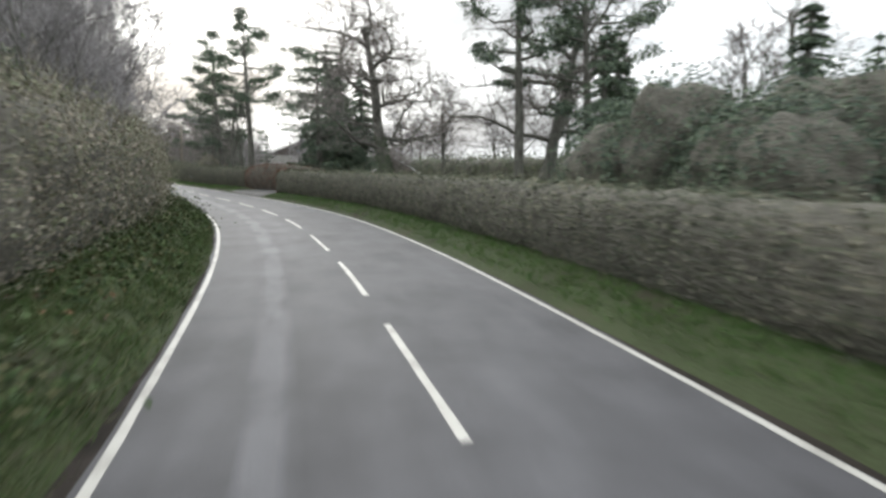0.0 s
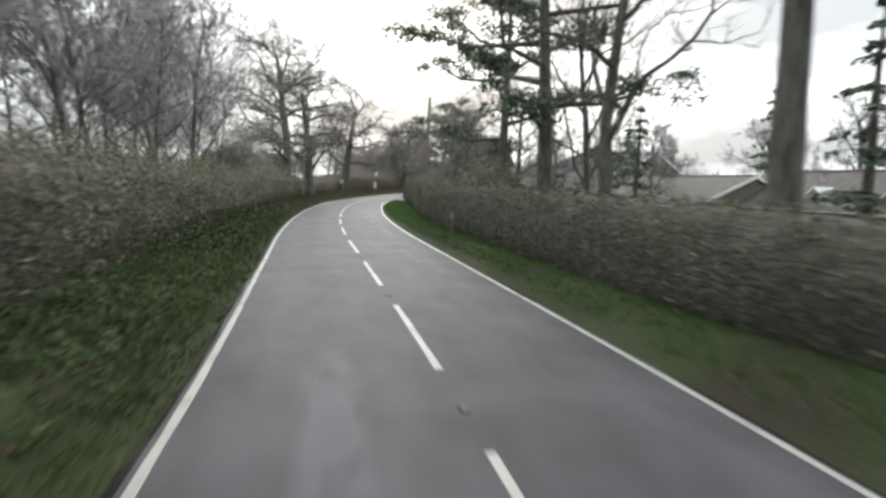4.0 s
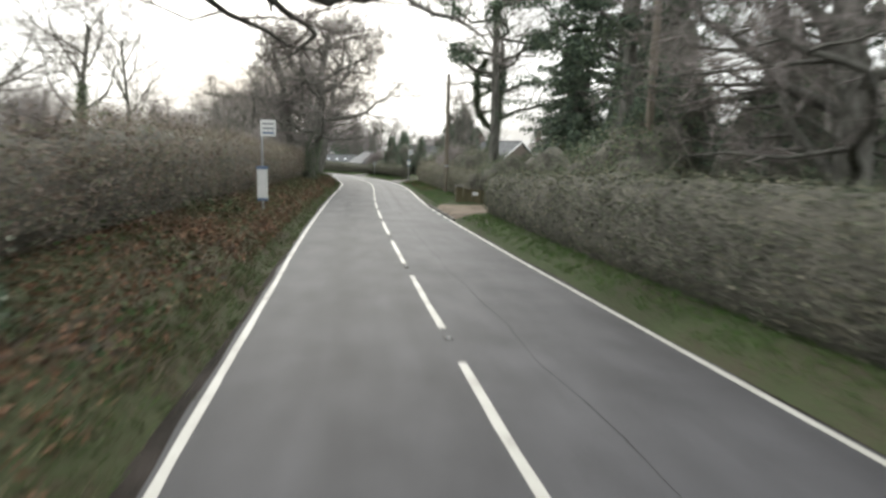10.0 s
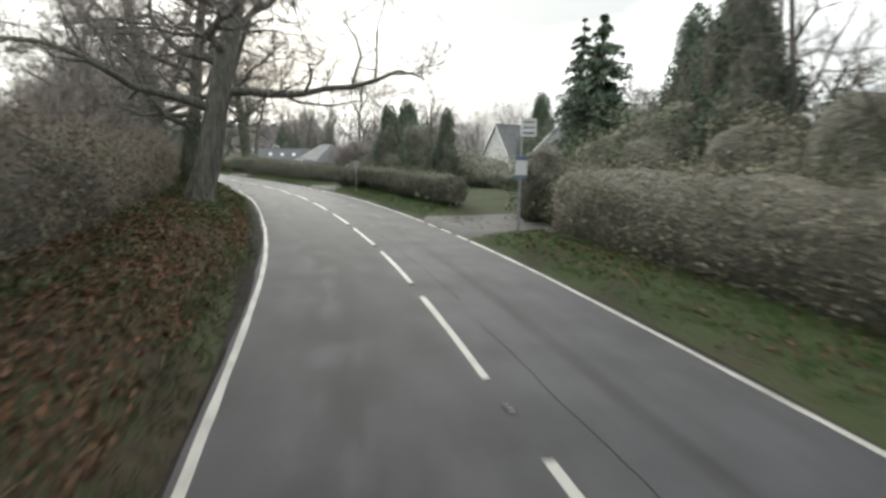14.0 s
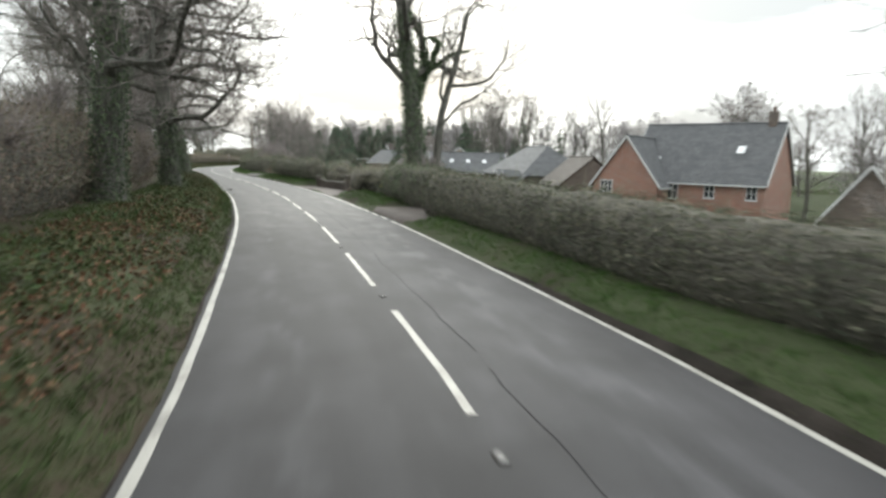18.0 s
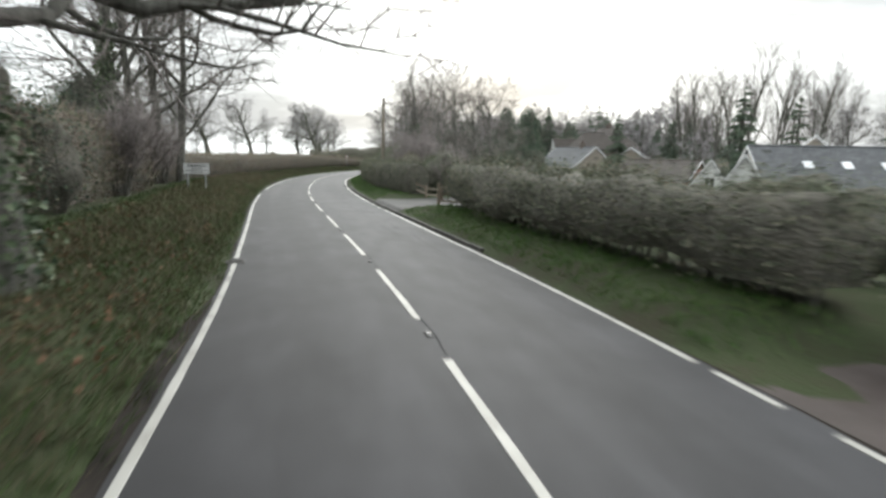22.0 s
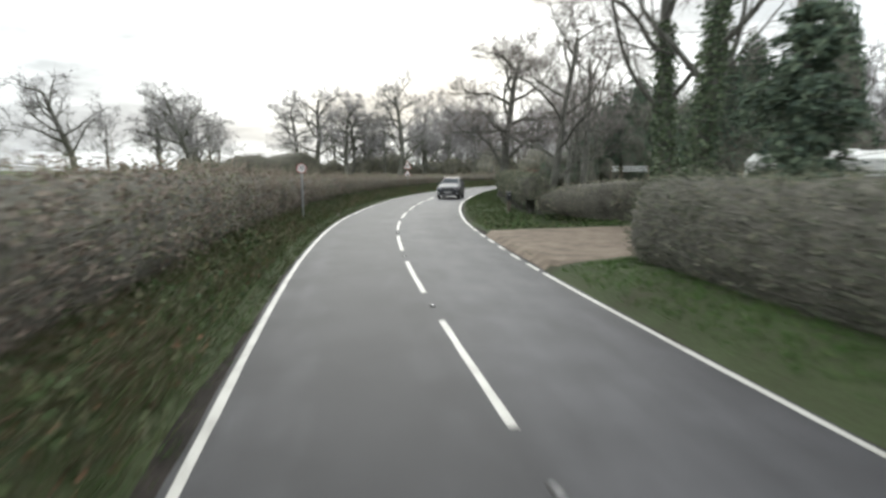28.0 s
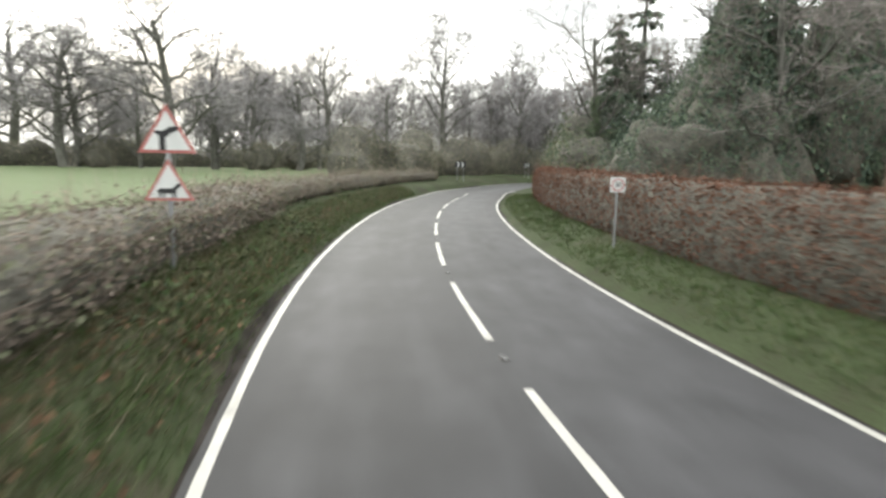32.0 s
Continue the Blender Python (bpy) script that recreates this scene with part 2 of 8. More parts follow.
M["sign_red"] = mat("sign_red", [(0.36, 0.11, 0.1), (0.46, 0.17, 0.155)], 3, 40, 0.45, bump=0.02)
M["sign_yellow"] = mat("sign_yellow", [(0.6, 0.51, 0.3), (0.7, 0.6, 0.38)], 3, 40, 0.45, bump=0.02)
M["sign_grey"] = mat("sign_back_grey", [(0.2, 0.21, 0.22), (0.28, 0.29, 0.3)], 3, 40, 0.5, bump=0.05)


def brick_mat(name, c1, c2, mortar, w=0.225, h=0.075, rough=0.85, gap=0.012):
    """Brickwork or tile courses at their true size, laid on upright or sloping faces."""
    m = bpy.data.materials.new(name)
    m.use_nodes = True
    N, K = m.node_tree.nodes, m.node_tree.links
    bs = N["Principled BSDF"]
    bs.inputs["Roughness"].default_value = rough
    tc = N.new("ShaderNodeTexCoord")
    sep = N.new("ShaderNodeSeparateXYZ")
    K.new(tc.outputs["Object"], sep.inputs[0])
    add = N.new("ShaderNodeMath")
    K.new(sep.outputs["X"], add.inputs[0])
    K.new(sep.outputs["Y"], add.inputs[1])
    com = N.new("ShaderNodeCombineXYZ")
    K.new(add.outputs[0], com.inputs["X"])
    K.new(sep.outputs["Z"], com.inputs["Y"])
    br = N.new("ShaderNodeTexBrick")
    br.inputs["Color1"].default_value, br.inputs["Color2"].default_value, br.inputs["Mortar"].default_value = (*c1, 1), (*c2, 1), (*mortar, 1)
    br.inputs["Scale"].default_value = 1.0
    br.inputs["Brick Width"].default_value, br.inputs["Row Height"].default_value, br.inputs["Mortar Size"].default_value = w, h, gap
    K.new(com.outputs[0], br.inputs["Vector"])
    no = N.new("ShaderNodeTexNoise")
    no.inputs["Scale"].default_value = 1.3
    no.inputs["Detail"].default_value = 6
    K.new(tc.outputs["Object"], no.inputs["Vector"])
    mr = N.new("ShaderNodeMapRange")
    mr.inputs["To Min"].default_value, mr.inputs["To Max"].default_value = 0.7, 1.3
    K.new(no.outputs["Fac"], mr.inputs["Value"])
    sc = N.new("ShaderNodeVectorMath")
    sc.operation = "SCALE"
    K.new(br.outputs["Color"], sc.inputs[0])
    K.new(mr.outputs["Result"], sc.inputs["Scale"])
    K.new(sc.outputs["Vector"], bs.inputs["Base Color"])
    bp = N.new("ShaderNodeBump")
    bp.inputs["Strength"].default_value, bp.inputs["Distance"].default_value = 0.5, 0.012
    K.new(br.outputs["Fac"], bp.inputs["Height"])
    bp.invert = True
    K.new(bp.outputs["Normal"], bs.inputs["Normal"])
    return m


M["brick_red"] = brick_mat("red_brick", (0.26, 0.1, 0.07), (0.34, 0.15, 0.1), (0.3, 0.27, 0.24))
M["brick_dark"] = brick_mat("dark_brick", (0.1, 0.076, 0.064), (0.145, 0.105, 0.086), (0.17, 0.155, 0.14))
M["brick_buff"] = brick_mat("buff_brick", (0.24, 0.2, 0.16), (0.3, 0.255, 0.2), (0.27, 0.25, 0.225))
M["brick_unit"] = mat("brown_bricks", [(0.052, 0.043, 0.037), (0.08, 0.065, 0.056), (0.112, 0.09, 0.077)], 6, 60, 0.9, bump=0.4, obj=True)
M["mortar"] = mat("lime_mortar", [(0.14, 0.125, 0.11), (0.2, 0.185, 0.165)], 5, 60, 0.95, bump=0.3)
M["silver_paint"] = mat("silver_car_paint", [(0.42, 0.43, 0.44), (0.5, 0.51, 0.52)], 2, 50, 0.4, metal=0.3, bump=0.0, coat=0.3)
M["flint"] = brick_mat("flint_stone", (0.2, 0.19, 0.17), (0.5, 0.48, 0.43), (0.3, 0.28, 0.25), 0.2, 0.12, 0.8, 0.03)
M["tile_brown"] = brick_mat("brown_roof_tiles", (0.078, 0.066, 0.058), (0.11, 0.095, 0.084), (0.04, 0.033, 0.03), 0.2, 0.12, 0.85, 0.014)
M["tile_grey"] = brick_mat("grey_roof_slates", (0.085, 0.088, 0.094), (0.12, 0.122, 0.128), (0.05, 0.05, 0.053), 0.3, 0.16, 0.85, 0.012)
M["tile_flecked"] = brick_mat("flecked_stone_roof", (0.095, 0.09, 0.08), (0.19, 0.18, 0.16), (0.055, 0.052, 0.047), 0.3, 0.2, 0.9, 0.02)
M["render_white"] = mat("white_render", [(0.51, 0.51, 0.484), (0.612, 0.612, 0.595), (0.646, 0.646, 0.629)], 0.6, 20, 0.85, bump=0.2)
M["upvc"] = mat("white_frames", [(0.595, 0.595, 0.595), (0.663, 0.663, 0.663)], 3, 30, 0.4, bump=0.0)
M["timber_black"] = mat("black_timber", [(0.02, 0.02, 0.02), (0.04, 0.038, 0.035)], 4, 30, 0.7)
M["fence_new"] = mat("close_board_timber", [(0.238, 0.17, 0.0978), (0.323, 0.238, 0.145), (0.383, 0.289, 0.187)], 1.5, 25, 0.85, bump=0.3, obj=True, wave=(8, 8, 1))
M["fence_gate"] = mat("weathered_gate_timber", [(0.054, 0.0475, 0.0245), (0.0828, 0.072, 0.0382), (0.108, 0.095, 0.054)], 2, 25, 0.85, bump=0.3, obj=True)
M["bank"] = mat("leafy_bank_soil", [(0.0352, 0.0286, 0.022), (0.055, 0.0429, 0.0308), (0.0462, 0.055, 0.0275), (0.0616, 0.0638, 0.0374)], 0.5, 9, 0.95, bump=0.8, dist=0.05, spec=0.1)
M["fence_brown"] = mat("stained_timber", [(0.0744, 0.0403, 0.0279), (0.112, 0.062, 0.0434)], 2, 25, 0.8, bump=0.3, obj=True)
M["coping"] = mat("stone_coping", [(0.14, 0.135, 0.12), (0.22, 0.21, 0.19)], 3, 30, 0.9, bump=0.4)
M["kerb"] = mat("concrete_kerb", [(0.04, 0.039, 0.034), (0.066, 0.064, 0.056), (0.09, 0.086, 0.077)], 1.5, 35, 0.9, bump=0.4, obj=True)
M["golden_leaf"] = mat("golden_shrub_leaves", [(0.3, 0.22, 0.05), (0.42, 0.33, 0.08), (0.2, 0.2, 0.06)], 0.5, 6, 0.7, bump=0, island=True)
M["car_paint"] = mat("dark_grey_car_paint", [(0.03, 0.032, 0.037), (0.042, 0.044, 0.05)], 2, 50, 0.5, metal=0.0, bump=0.0, coat=0.08, spec=0.25)
M["black_plastic"] = mat("black_plastic", [(0.018, 0.018, 0.019), (0.028, 0.028, 0.029)], 4, 50, 0.6, bump=0.05)
M["rubber"] = mat("tyre_rubber", [(0.018, 0.018, 0.018), (0.03, 0.029, 0.028)], 6, 50, 0.85, bump=0.2)
M["alloy"] = mat("alloy_wheel", [(0.4, 0.4, 0.41), (0.5, 0.5, 0.51)], 6, 50, 0.35, metal=0.8, bump=0.0)
M["chrome"] = mat("chrome", [(0.6, 0.6, 0.61), (0.68, 0.68, 0.69)], 6, 50, 0.2, metal=0.9, bump=0.0)
M["lamp_lens"] = mat("headlamp_lens", [(0.55, 0.56, 0.58), (0.7, 0.71, 0.72)], 8, 40, 0.12, bump=0.0, coat=1.0)
M["blue_grey"] = mat("blue_sign_band", [(0.1, 0.14, 0.22), (0.14, 0.19, 0.28)], 3, 40, 0.5, bump=0.02)
M["caravan_white"] = mat("caravan_white", [(0.62, 0.62, 0.6), (0.72, 0.72, 0.7)], 1.2, 20, 0.5, bump=0.05)


def glass_mat():
    m = bpy.data.materials.new("window_glass")
    m.use_nodes = True
    b = m.node_tree.nodes["Principled BSDF"]
    b.inputs["Base Color"].default_value = (0.03, 0.035, 0.04, 1)
    b.inputs["Roughness"].default_value = 0.04
    b.inputs["Specular IOR Level"].default_value = 0.4
    return m


M["glass"] = glass_mat()

# ---- the plan: the road's centre line, and places by distance along it (s) and off it (d, right is positive) ----
CENTRE = np.array([
    (27.1, -60.7), (19.7, -40.0), (12.2, -19.3), (8.5, -8.9), (4.7, 1.4), (0.4, 11.5), (-4.7, 21.2), (-10.9, 30.3), (-17.7, 38.9), (-24.6, 47.6),
    (-31.7, 55.9), (-38.9, 64.3), (-45.7, 72.9), (-52.1, 81.9), (-58.0, 91.1), (-63.2, 100.8), (-67.7, 110.8), (-72.1, 120.9), (-76.2, 131.1),
    (-80.2, 141.4), (-84.1, 151.7), (-88.2, 161.8), (-93.1, 171.7), (-98.6, 181.2), (-105.0, 190.1), (-112.1, 198.6), (-119.4, 206.8),
    (-127.1, 214.6), (-135.3, 222.0), (-143.6, 229.2), (-152.2, 236.0), (-160.9, 242.8), (-169.3, 249.9), (-177.3, 257.4), (-185.0, 265.3),
    (-192.0, 273.7), (-198.6, 282.5), (-204.9, 291.6), (-210.5, 301.0), (-215.15, 310.9), (-218.95, 321.2), (-221.82, 331.85), (-223.5, 342.7),
    (-224.3, 353.7), (-224.1, 364.7), (-223.0, 375.6), (-217.0, 396.7), (-205.3, 415.2), (-193.1, 426.9)])


def spline(c, step):
    cp = np.vstack([2 * c[0] - c[1], c, 2 * c[-1] - c[-2]])
    out = []
    for i in range(1, len(cp) - 2):
        p0, p1, p2, p3 = cp[i - 1:i + 3]
        for q in np.arange(0, 1, 0.1):
            out.append(0.5 * (2 * p1 + (p2 - p0) * q + (2 * p0 - 5 * p1 + 4 * p2 - p3) * q * q + (3 * p1 - p0 - 3 * p2 + p3) * q ** 3))
    out.append(c[-1])
    out = np.array(out)
    run = np.concatenate([[0], np.cumsum(np.linalg.norm(np.diff(out, axis=0), axis=1))])
    g = np.arange(0, run[-1], step)
    return np.stack([np.interp(g, run, out[:, k]) for k in (0, 1)], 1)


LINE = spline(CENTRE, 1.0)
LEN = len(LINE) - 1.0
TAN = np.gradient(LINE, axis=0)
TAN = TAN / np.linalg.norm(TAN, axis=1)[:, None]
GRID = np.arange(len(LINE))


def road_xy(s, d):
    """The place on the plan s metres along the road and d metres to its right."""
    s, d = np.asarray(s, float), np.asarray(d, float)
    x, y = np.interp(s, GRID, LINE[:, 0]), np.interp(s, GRID, LINE[:, 1])
    tx, ty = np.interp(s, GRID, TAN[:, 0]), np.interp(s, GRID, TAN[:, 1])
    return np.stack([x + ty * d, y - tx * d], -1)


def heading(s):
    """Degrees by which the road's direction is turned from north to the left."""
    return math.degrees(math.atan2(-np.interp(s, GRID, TAN[:, 0]), np.interp(s, GRID, TAN[:, 1])))


# openings of the right verge: start, end (drives)
DRIVES = [(106.5, 117.6), (180.7, 191.2), (217.0, 224.6), (255.5, 262.2), (279.8, 285.7), (305.4, 312.2), (322.4, 337.3), (356.8, 364.1), (425.4, 436.4)]


def drive_open(s):
    """1 inside a drive's mouth, 0 on the verge."""
    s = np.asarray(s, float)
    o = np.zeros_like(s)
    for a, b in DRIVES:
        o = np.maximum(o, np.clip(np.minimum(s - a, b - s) / 1.2 + 0.5, 0, 1))
    return o


R_D = np.array([0, 3.12, 3.3, 3.9, 5.0, 7.0, 15.0, 60.0, 3000.0])
R_Z = np.array([-0.06, -0.06, 0.07, 0.3, 0.38, 0.42, 0.4, 0.3, 0.3])
L_D = np.array([0, 3.12, 3.3, 4.0, 5.5, 7.0, 15.0, 60.0, 140.0, 3000.0])
L_Z = np.array([-0.06, -0.06, 0.12, 0.55, 0.75, 0.85, 0.9, 1.1, 1.6, 1.6])


def ground_z(s, d):
    s, d = np.asarray(s, float), np.asarray(d, float)
    zr = np.interp(np.abs(d), R_D, R_Z)
    zl = np.interp(np.abs(d), L_D, L_Z)
    zl = zl + 4.6 * np.exp(-((s - 412) / 34) ** 2 - ((np.abs(d) - 95) / 42) ** 2)
    fall = np.clip((s - 280) / 25, 0, 1) * np.clip((425 - s) / 25, 0, 1)
    zr = zr - fall * np.interp(np.abs(d), [0, 8, 20, 32, 3000], [0, 0, 2.1, 2.9, 2.9])
    o = drive_open(s) * np.clip((15 - np.abs(d)) / 5, 0, 1)
    zr = zr * (1 - o) + np.where(np.abs(d) > 3.3, 0.03 + np.interp(s, [316, 322, 338, 344], [0.02, -0.035, -0.035, 0.02]) * np.minimum(np.abs(d), 20), zr) * o
    low = np.clip((s - 122) / 12, 0, 1) * np.clip((214 - s) / 10, 0, 1)
    zr = zr - low * np.interp(np.abs(d), [0, 4.0, 8.0, 14.0, 3000], [0, 0, 0.85, 1.35, 1.35])
    return np.where(d > 0, zr, zl)


def at(s, d, turn=0.0, dz=0.0, z=None):
    """A pose on the ground at (s, d); +y along the road, turned by so many degrees."""
    x, y = road_xy(s, d)
    return pose(x, y, (float(ground_z(s, d)) if z is None else z) + dz, 0, 0, heading(s) + turn)


def mesh_of(name, verts, faces, material=None, smooth=False):
    me = bpy.data.meshes.new(name)
    verts = np.asarray(verts, float)
    if isinstance(faces, np.ndarray):
        n, k = faces.shape
        me.vertices.add(len(verts))
        me.vertices.foreach_set("co", verts.ravel())
        me.loops.add(n * k)
        me.loops.foreach_set("vertex_index", faces.astype(np.int32).ravel())
        me.polygons.add(n)
        me.polygons.foreach_set("loop_start", np.arange(0, n * k, k, dtype=np.int32))
        me.update(calc_edges=True)
    else:
        me.from_pydata([tuple(v) for v in verts], [], faces)
    if smooth:
        me.polygons.foreach_set("use_smooth", np.ones(len(me.polygons), bool))
    if material:
        me.materials.append(M[material])
    me.validate()
    return me


def strip(name, s0, s1, d0, d1, z, material, step=1.0, kind="structure", label="", category="", cols=2):
    """A ribbon along the road from s0 to s1 between the offsets d0 and d1 (numbers or functions of s)."""
    n = max(2, int(math.ceil((s1 - s0) / step)) + 1)
    ss = np.linspace(s0, s1, n)
    a = d0(ss) if callable(d0) else np.full(n, d0)
    b = d1(ss) if callable(d1) else np.full(n, d1)
    V = []
    for k in range(cols):
        d = a + (b - a) * k / (cols - 1)
        zz = z(ss, d) if callable(z) else np.full(n, z)
        V.append(np.column_stack([road_xy(ss, d), zz]))
    V = np.concatenate(V)
    F = np.array([(k * n + i, (k + 1) * n + i, (k + 1) * n + i + 1, k * n + i + 1) for k in range(cols - 1) for i in range(n - 1)])
    ob = new(name, mesh_of(name, V, F, material, True))
    if kind or label:
        tagged(ob, label, category, "", kind)
    return ob


def camber(s, d):
    return -0.012 * np.abs(d) + 0.03


# ground: one sheet, sheared so that its rows follow the road near it and run straight far off
AX0, AX1 = LINE[0], LINE[-60]
AXU = (AX1 - AX0) / np.linalg.norm(AX1 - AX0)
AXN = np.array([AXU[1], -AXU[0]])


def plan_distance(p):
    """Nearest (s, d) of plan points."""
    s_out, d_out = np.zeros(len(p)), np.zeros(len(p))
    for k in range(0, len(p), 4000):
        q = p[k:k + 4000]
        e = q[:, None, :] - LINE[None, :, :]
        j = (e ** 2).sum(2).argmin(1)
        r = q - LINE[j]
        s_out[k:k + 4000] = j + (r * TAN[j]).sum(1)
        d_out[k:k + 4000] = r[:, 0] * TAN[j, 1] - r[:, 1] * TAN[j, 0]
    return s_out, d_out


def build_ground():
    a_line, b_line = (LINE - AX0) @ AXU, (LINE - AX0) @ AXN
    order = np.argsort(a_line)
    a_rows = np.concatenate([[-2500, -800, -300, -120, -60, -30], np.arange(-10, a_line.max() + 8, 2.0), a_line.max() + np.array([30, 80, 200, 500, 1200, 2600])])
    near = np.array([0, 1.5, 2.8, 3.12, 3.3, 3.6, 4.0, 4.5, 5.2, 6, 7, 9, 12, 16, 22, 30, 42, 60, 90, 140, 240, 500, 1200, 2600])
    b_cols = np.concatenate([-near[:0:-1], near])
    base = np.interp(a_rows, a_line[order], b_line[order])
    slope = np.gradient(base, a_rows)
    A = np.repeat(a_rows[:, None], len(b_cols), 1)
    fade = np.exp(-(np.maximum(np.abs(b_cols) - 30, 0) / 60) ** 2)
    wide = np.sqrt(1 + np.clip(slope, -1, 1) ** 2)
    B = base[:, None] * fade[None, :] + b_cols[None, :] * (1 + (wide[:, None] - 1) * fade[None, :])
    XY = AX0 + A[..., None] * AXU + B[..., None] * AXN
    flat = XY.reshape(-1, 2)
    s, d = plan_distance(flat)
    z = ground_z(np.clip(s, 0, LEN), d)
    off = np.abs(d)
    bumps = np.array([noise.noise((x * 0.35, y * 0.35, 0)) * 0.07 + noise.noise((x * 0.03, y * 0.03, 3)) * 0.5 * min(1, max(0, o - 25) / 80) for (x, y), o in zip(flat, off)])
    z = z + bumps * np.clip((off - 3.2) / 1.0, 0, 1) * (1 - drive_open(np.clip(s, 0, LEN)) * ((d > 0) & (d < 25)))
    nr, nc = XY.shape[:2]
    idx = np.arange(nr * nc).reshape(nr, nc)
    F = np.stack([idx[:-1, :-1], idx[:-1, 1:], idx[1:, 1:], idx[1:, :-1]], -1).reshape(-1, 4)
    me = mesh_of("ground", np.column_stack([flat, z]), F, "ground", True)
    me.materials.append(M["field"])
    me.materials.append(M["bank"])
    centre = off[F].mean(1)
    side = d[F].mean(1)
    me.polygons.foreach_set("material_index", np.where((centre > 9) & (side < 0), 1, np.where((side < 0) & (s[F].mean(1) > 150) & (s[F].mean(1) < 332), 2, 0)).astype(np.int32))
    tagged(new("ground", me), "grassy verges and pasture beside the road", "ground", "", "structure")


build_ground()

# where the painted lines lie across the road
ACROSS = np.array([(60, -2.88, 0.05, 2.88), (93, -3.01, -0.06, 2.88), (124, -2.86, 0.0, 2.78), (156, -2.74, -0.03, 2.88), (172, -2.86, -0.08, 2.9),
                   (188, -2.78, -0.05, 2.93), (197, -2.86, -0.12, 2.95), (204, -2.72, -0.03, 2.95), (210, -2.68, 0.0, 2.93), (224, -2.72, -0.08, 2.68), (237, -2.8, -0.03, 2.87), (263, -2.83, 0.03, 3.0),
                   (279, -2.72, 0.03, 3.02), (290, -2.62, 0.15, 3.15), (303, -2.82, -0.02, 2.92), (314, -3.0, -0.17, 2.76), (326, -3.02, -0.04, 3.0),
                   (350, -2.98, -0.07, 2.8), (384, -3.0, -0.08, 2.77), (412, -2.93, -0.15, 2.7), (433, -2.78, -0.04, 3.02), (446, -2.7, 0.12, 3.07), (470, -2.96, 0.03, 2.88)])


def left_line(s):
    return np.interp(s, ACROSS[:, 0], ACROSS[:, 1])


def mid_line(s):
    return np.interp(s, ACROSS[:, 0], ACROSS[:, 2])


def right_line(s):
    return np.interp(s, ACROSS[:, 0], ACROSS[:, 3])


def build_road():
    """The carriageway, with a value of wear and tone at each vertex: pale polished wheel tracks, dark joints and
    patches, a darker left half further on.
    """
    ss = np.arange(1, LEN - 1, 0.4)
    dd = np.concatenate([[-3.2], np.linspace(-3.0, 3.0, 49), [3.22]])
    n, m = len(ss), len(dd)
    S, D = np.meshgrid(ss, dd, indexing="ij")
    edge = np.array([noise.noise((q * 0.8, 0, 9)) * 0.07 + noise.noise((q * 0.2, 5, 9)) * 0.08 for q in ss])
    lo, hi = left_line(ss) - 0.11 + edge * 0.6, right_line(ss) + 0.1 + edge[::-1] * 0.6
    D = lo[:, None] + (hi - lo)[:, None] * (dd + 3.2)[None, :] / 6.42
    V = np.dstack([road_xy(S, D), camber(S, D)])
    wear_tone = np.zeros((n, m))
    for c, w, a in ((-2.15, 0.28, 0.10), (-0.75, 0.28, 0.10), (0.85, 0.28, 0.08), (2.1, 0.28, 0.08), (-1.45, 0.2, -0.06)):
        wear_tone += a * np.exp(-((D - c) / w) ** 2)
    ragged = np.array([[noise.noise((a * 0.9, b * 2.6, 2)) + 0.5 * noise.noise((a * 1.6, b * 5.0, 4)) for b in dd] for a in ss])
    slow = np.array([[noise.noise((a * 0.06, b * 0.4, 7)) for b in dd] for a in ss])
    pale = np.exp(-((D + np.interp(S, [60, 90, 110], [1.62, 1.55, 1.4]) - 0.1 * slow) / np.interp(S, [80, 110], [0.2, 0.29])) ** 4) * np.clip((123.8 - S) / 0.8, 0, 1) * np.clip(0.95 + 1.5 * ragged, 0, 1) * 1.7
    pale += 0.8 * np.exp(-((D - 1.75) / 0.4) ** 4) * np.clip(ragged * 2.2 + 0.1, 0, 1) * (np.clip((S - 255) / 6, 0, 1) * np.clip((330 - S) / 8, 0, 1) + np.clip((166 - S) / 6, 0, 1) * np.clip((S - 128) / 8, 0, 1))
    pale += 0.6 * np.exp(-((D + 1.6) / 0.35) ** 4) * np.clip(ragged * 2.5 - 0.1, 0, 1) * np.clip((S - 215) / 6, 0, 1) * np.clip((325 - S) / 8, 0, 1)
    dark = np.exp(-((D - 1.25) / 0.12) ** 2) * 0.35 * np.clip((S - 218) / 8, 0, 1) * np.clip((260 - S) / 8, 0, 1)
    # left half darker past s=165, whole width darker past s=176 and s=252
    wear_tone = 0.45 + wear_tone + 0.45 * pale - dark + 0.24 * slow + 0.17 * ragged - 0.2 * np.clip((S - 252) / 8, 0, 1) - 0.08 * np.clip((S - 176) / 8, 0, 1) - 0.16 * np.clip((0.2 - D) / 0.5, 0, 1) * np.clip((S - 165) / 15, 0, 1)
    idx = np.arange(n * m).reshape(n, m)
    F = np.stack([idx[:-1, :-1], idx[:-1, 1:], idx[1:, 1:], idx[1:, :-1]], -1).reshape(-1, 4)
    me = mesh_of("road", V.reshape(-1, 3), F, "asphalt", True)
    at_ = me.attributes.new("wear_tone", "FLOAT", "POINT")
    at_.data.foreach_set("value", wear_tone.ravel().astype(np.float32))
    tagged(new("road", me), "worn grey asphalt country road with patched wheel tracks", "road", "", "structure")


build_road()

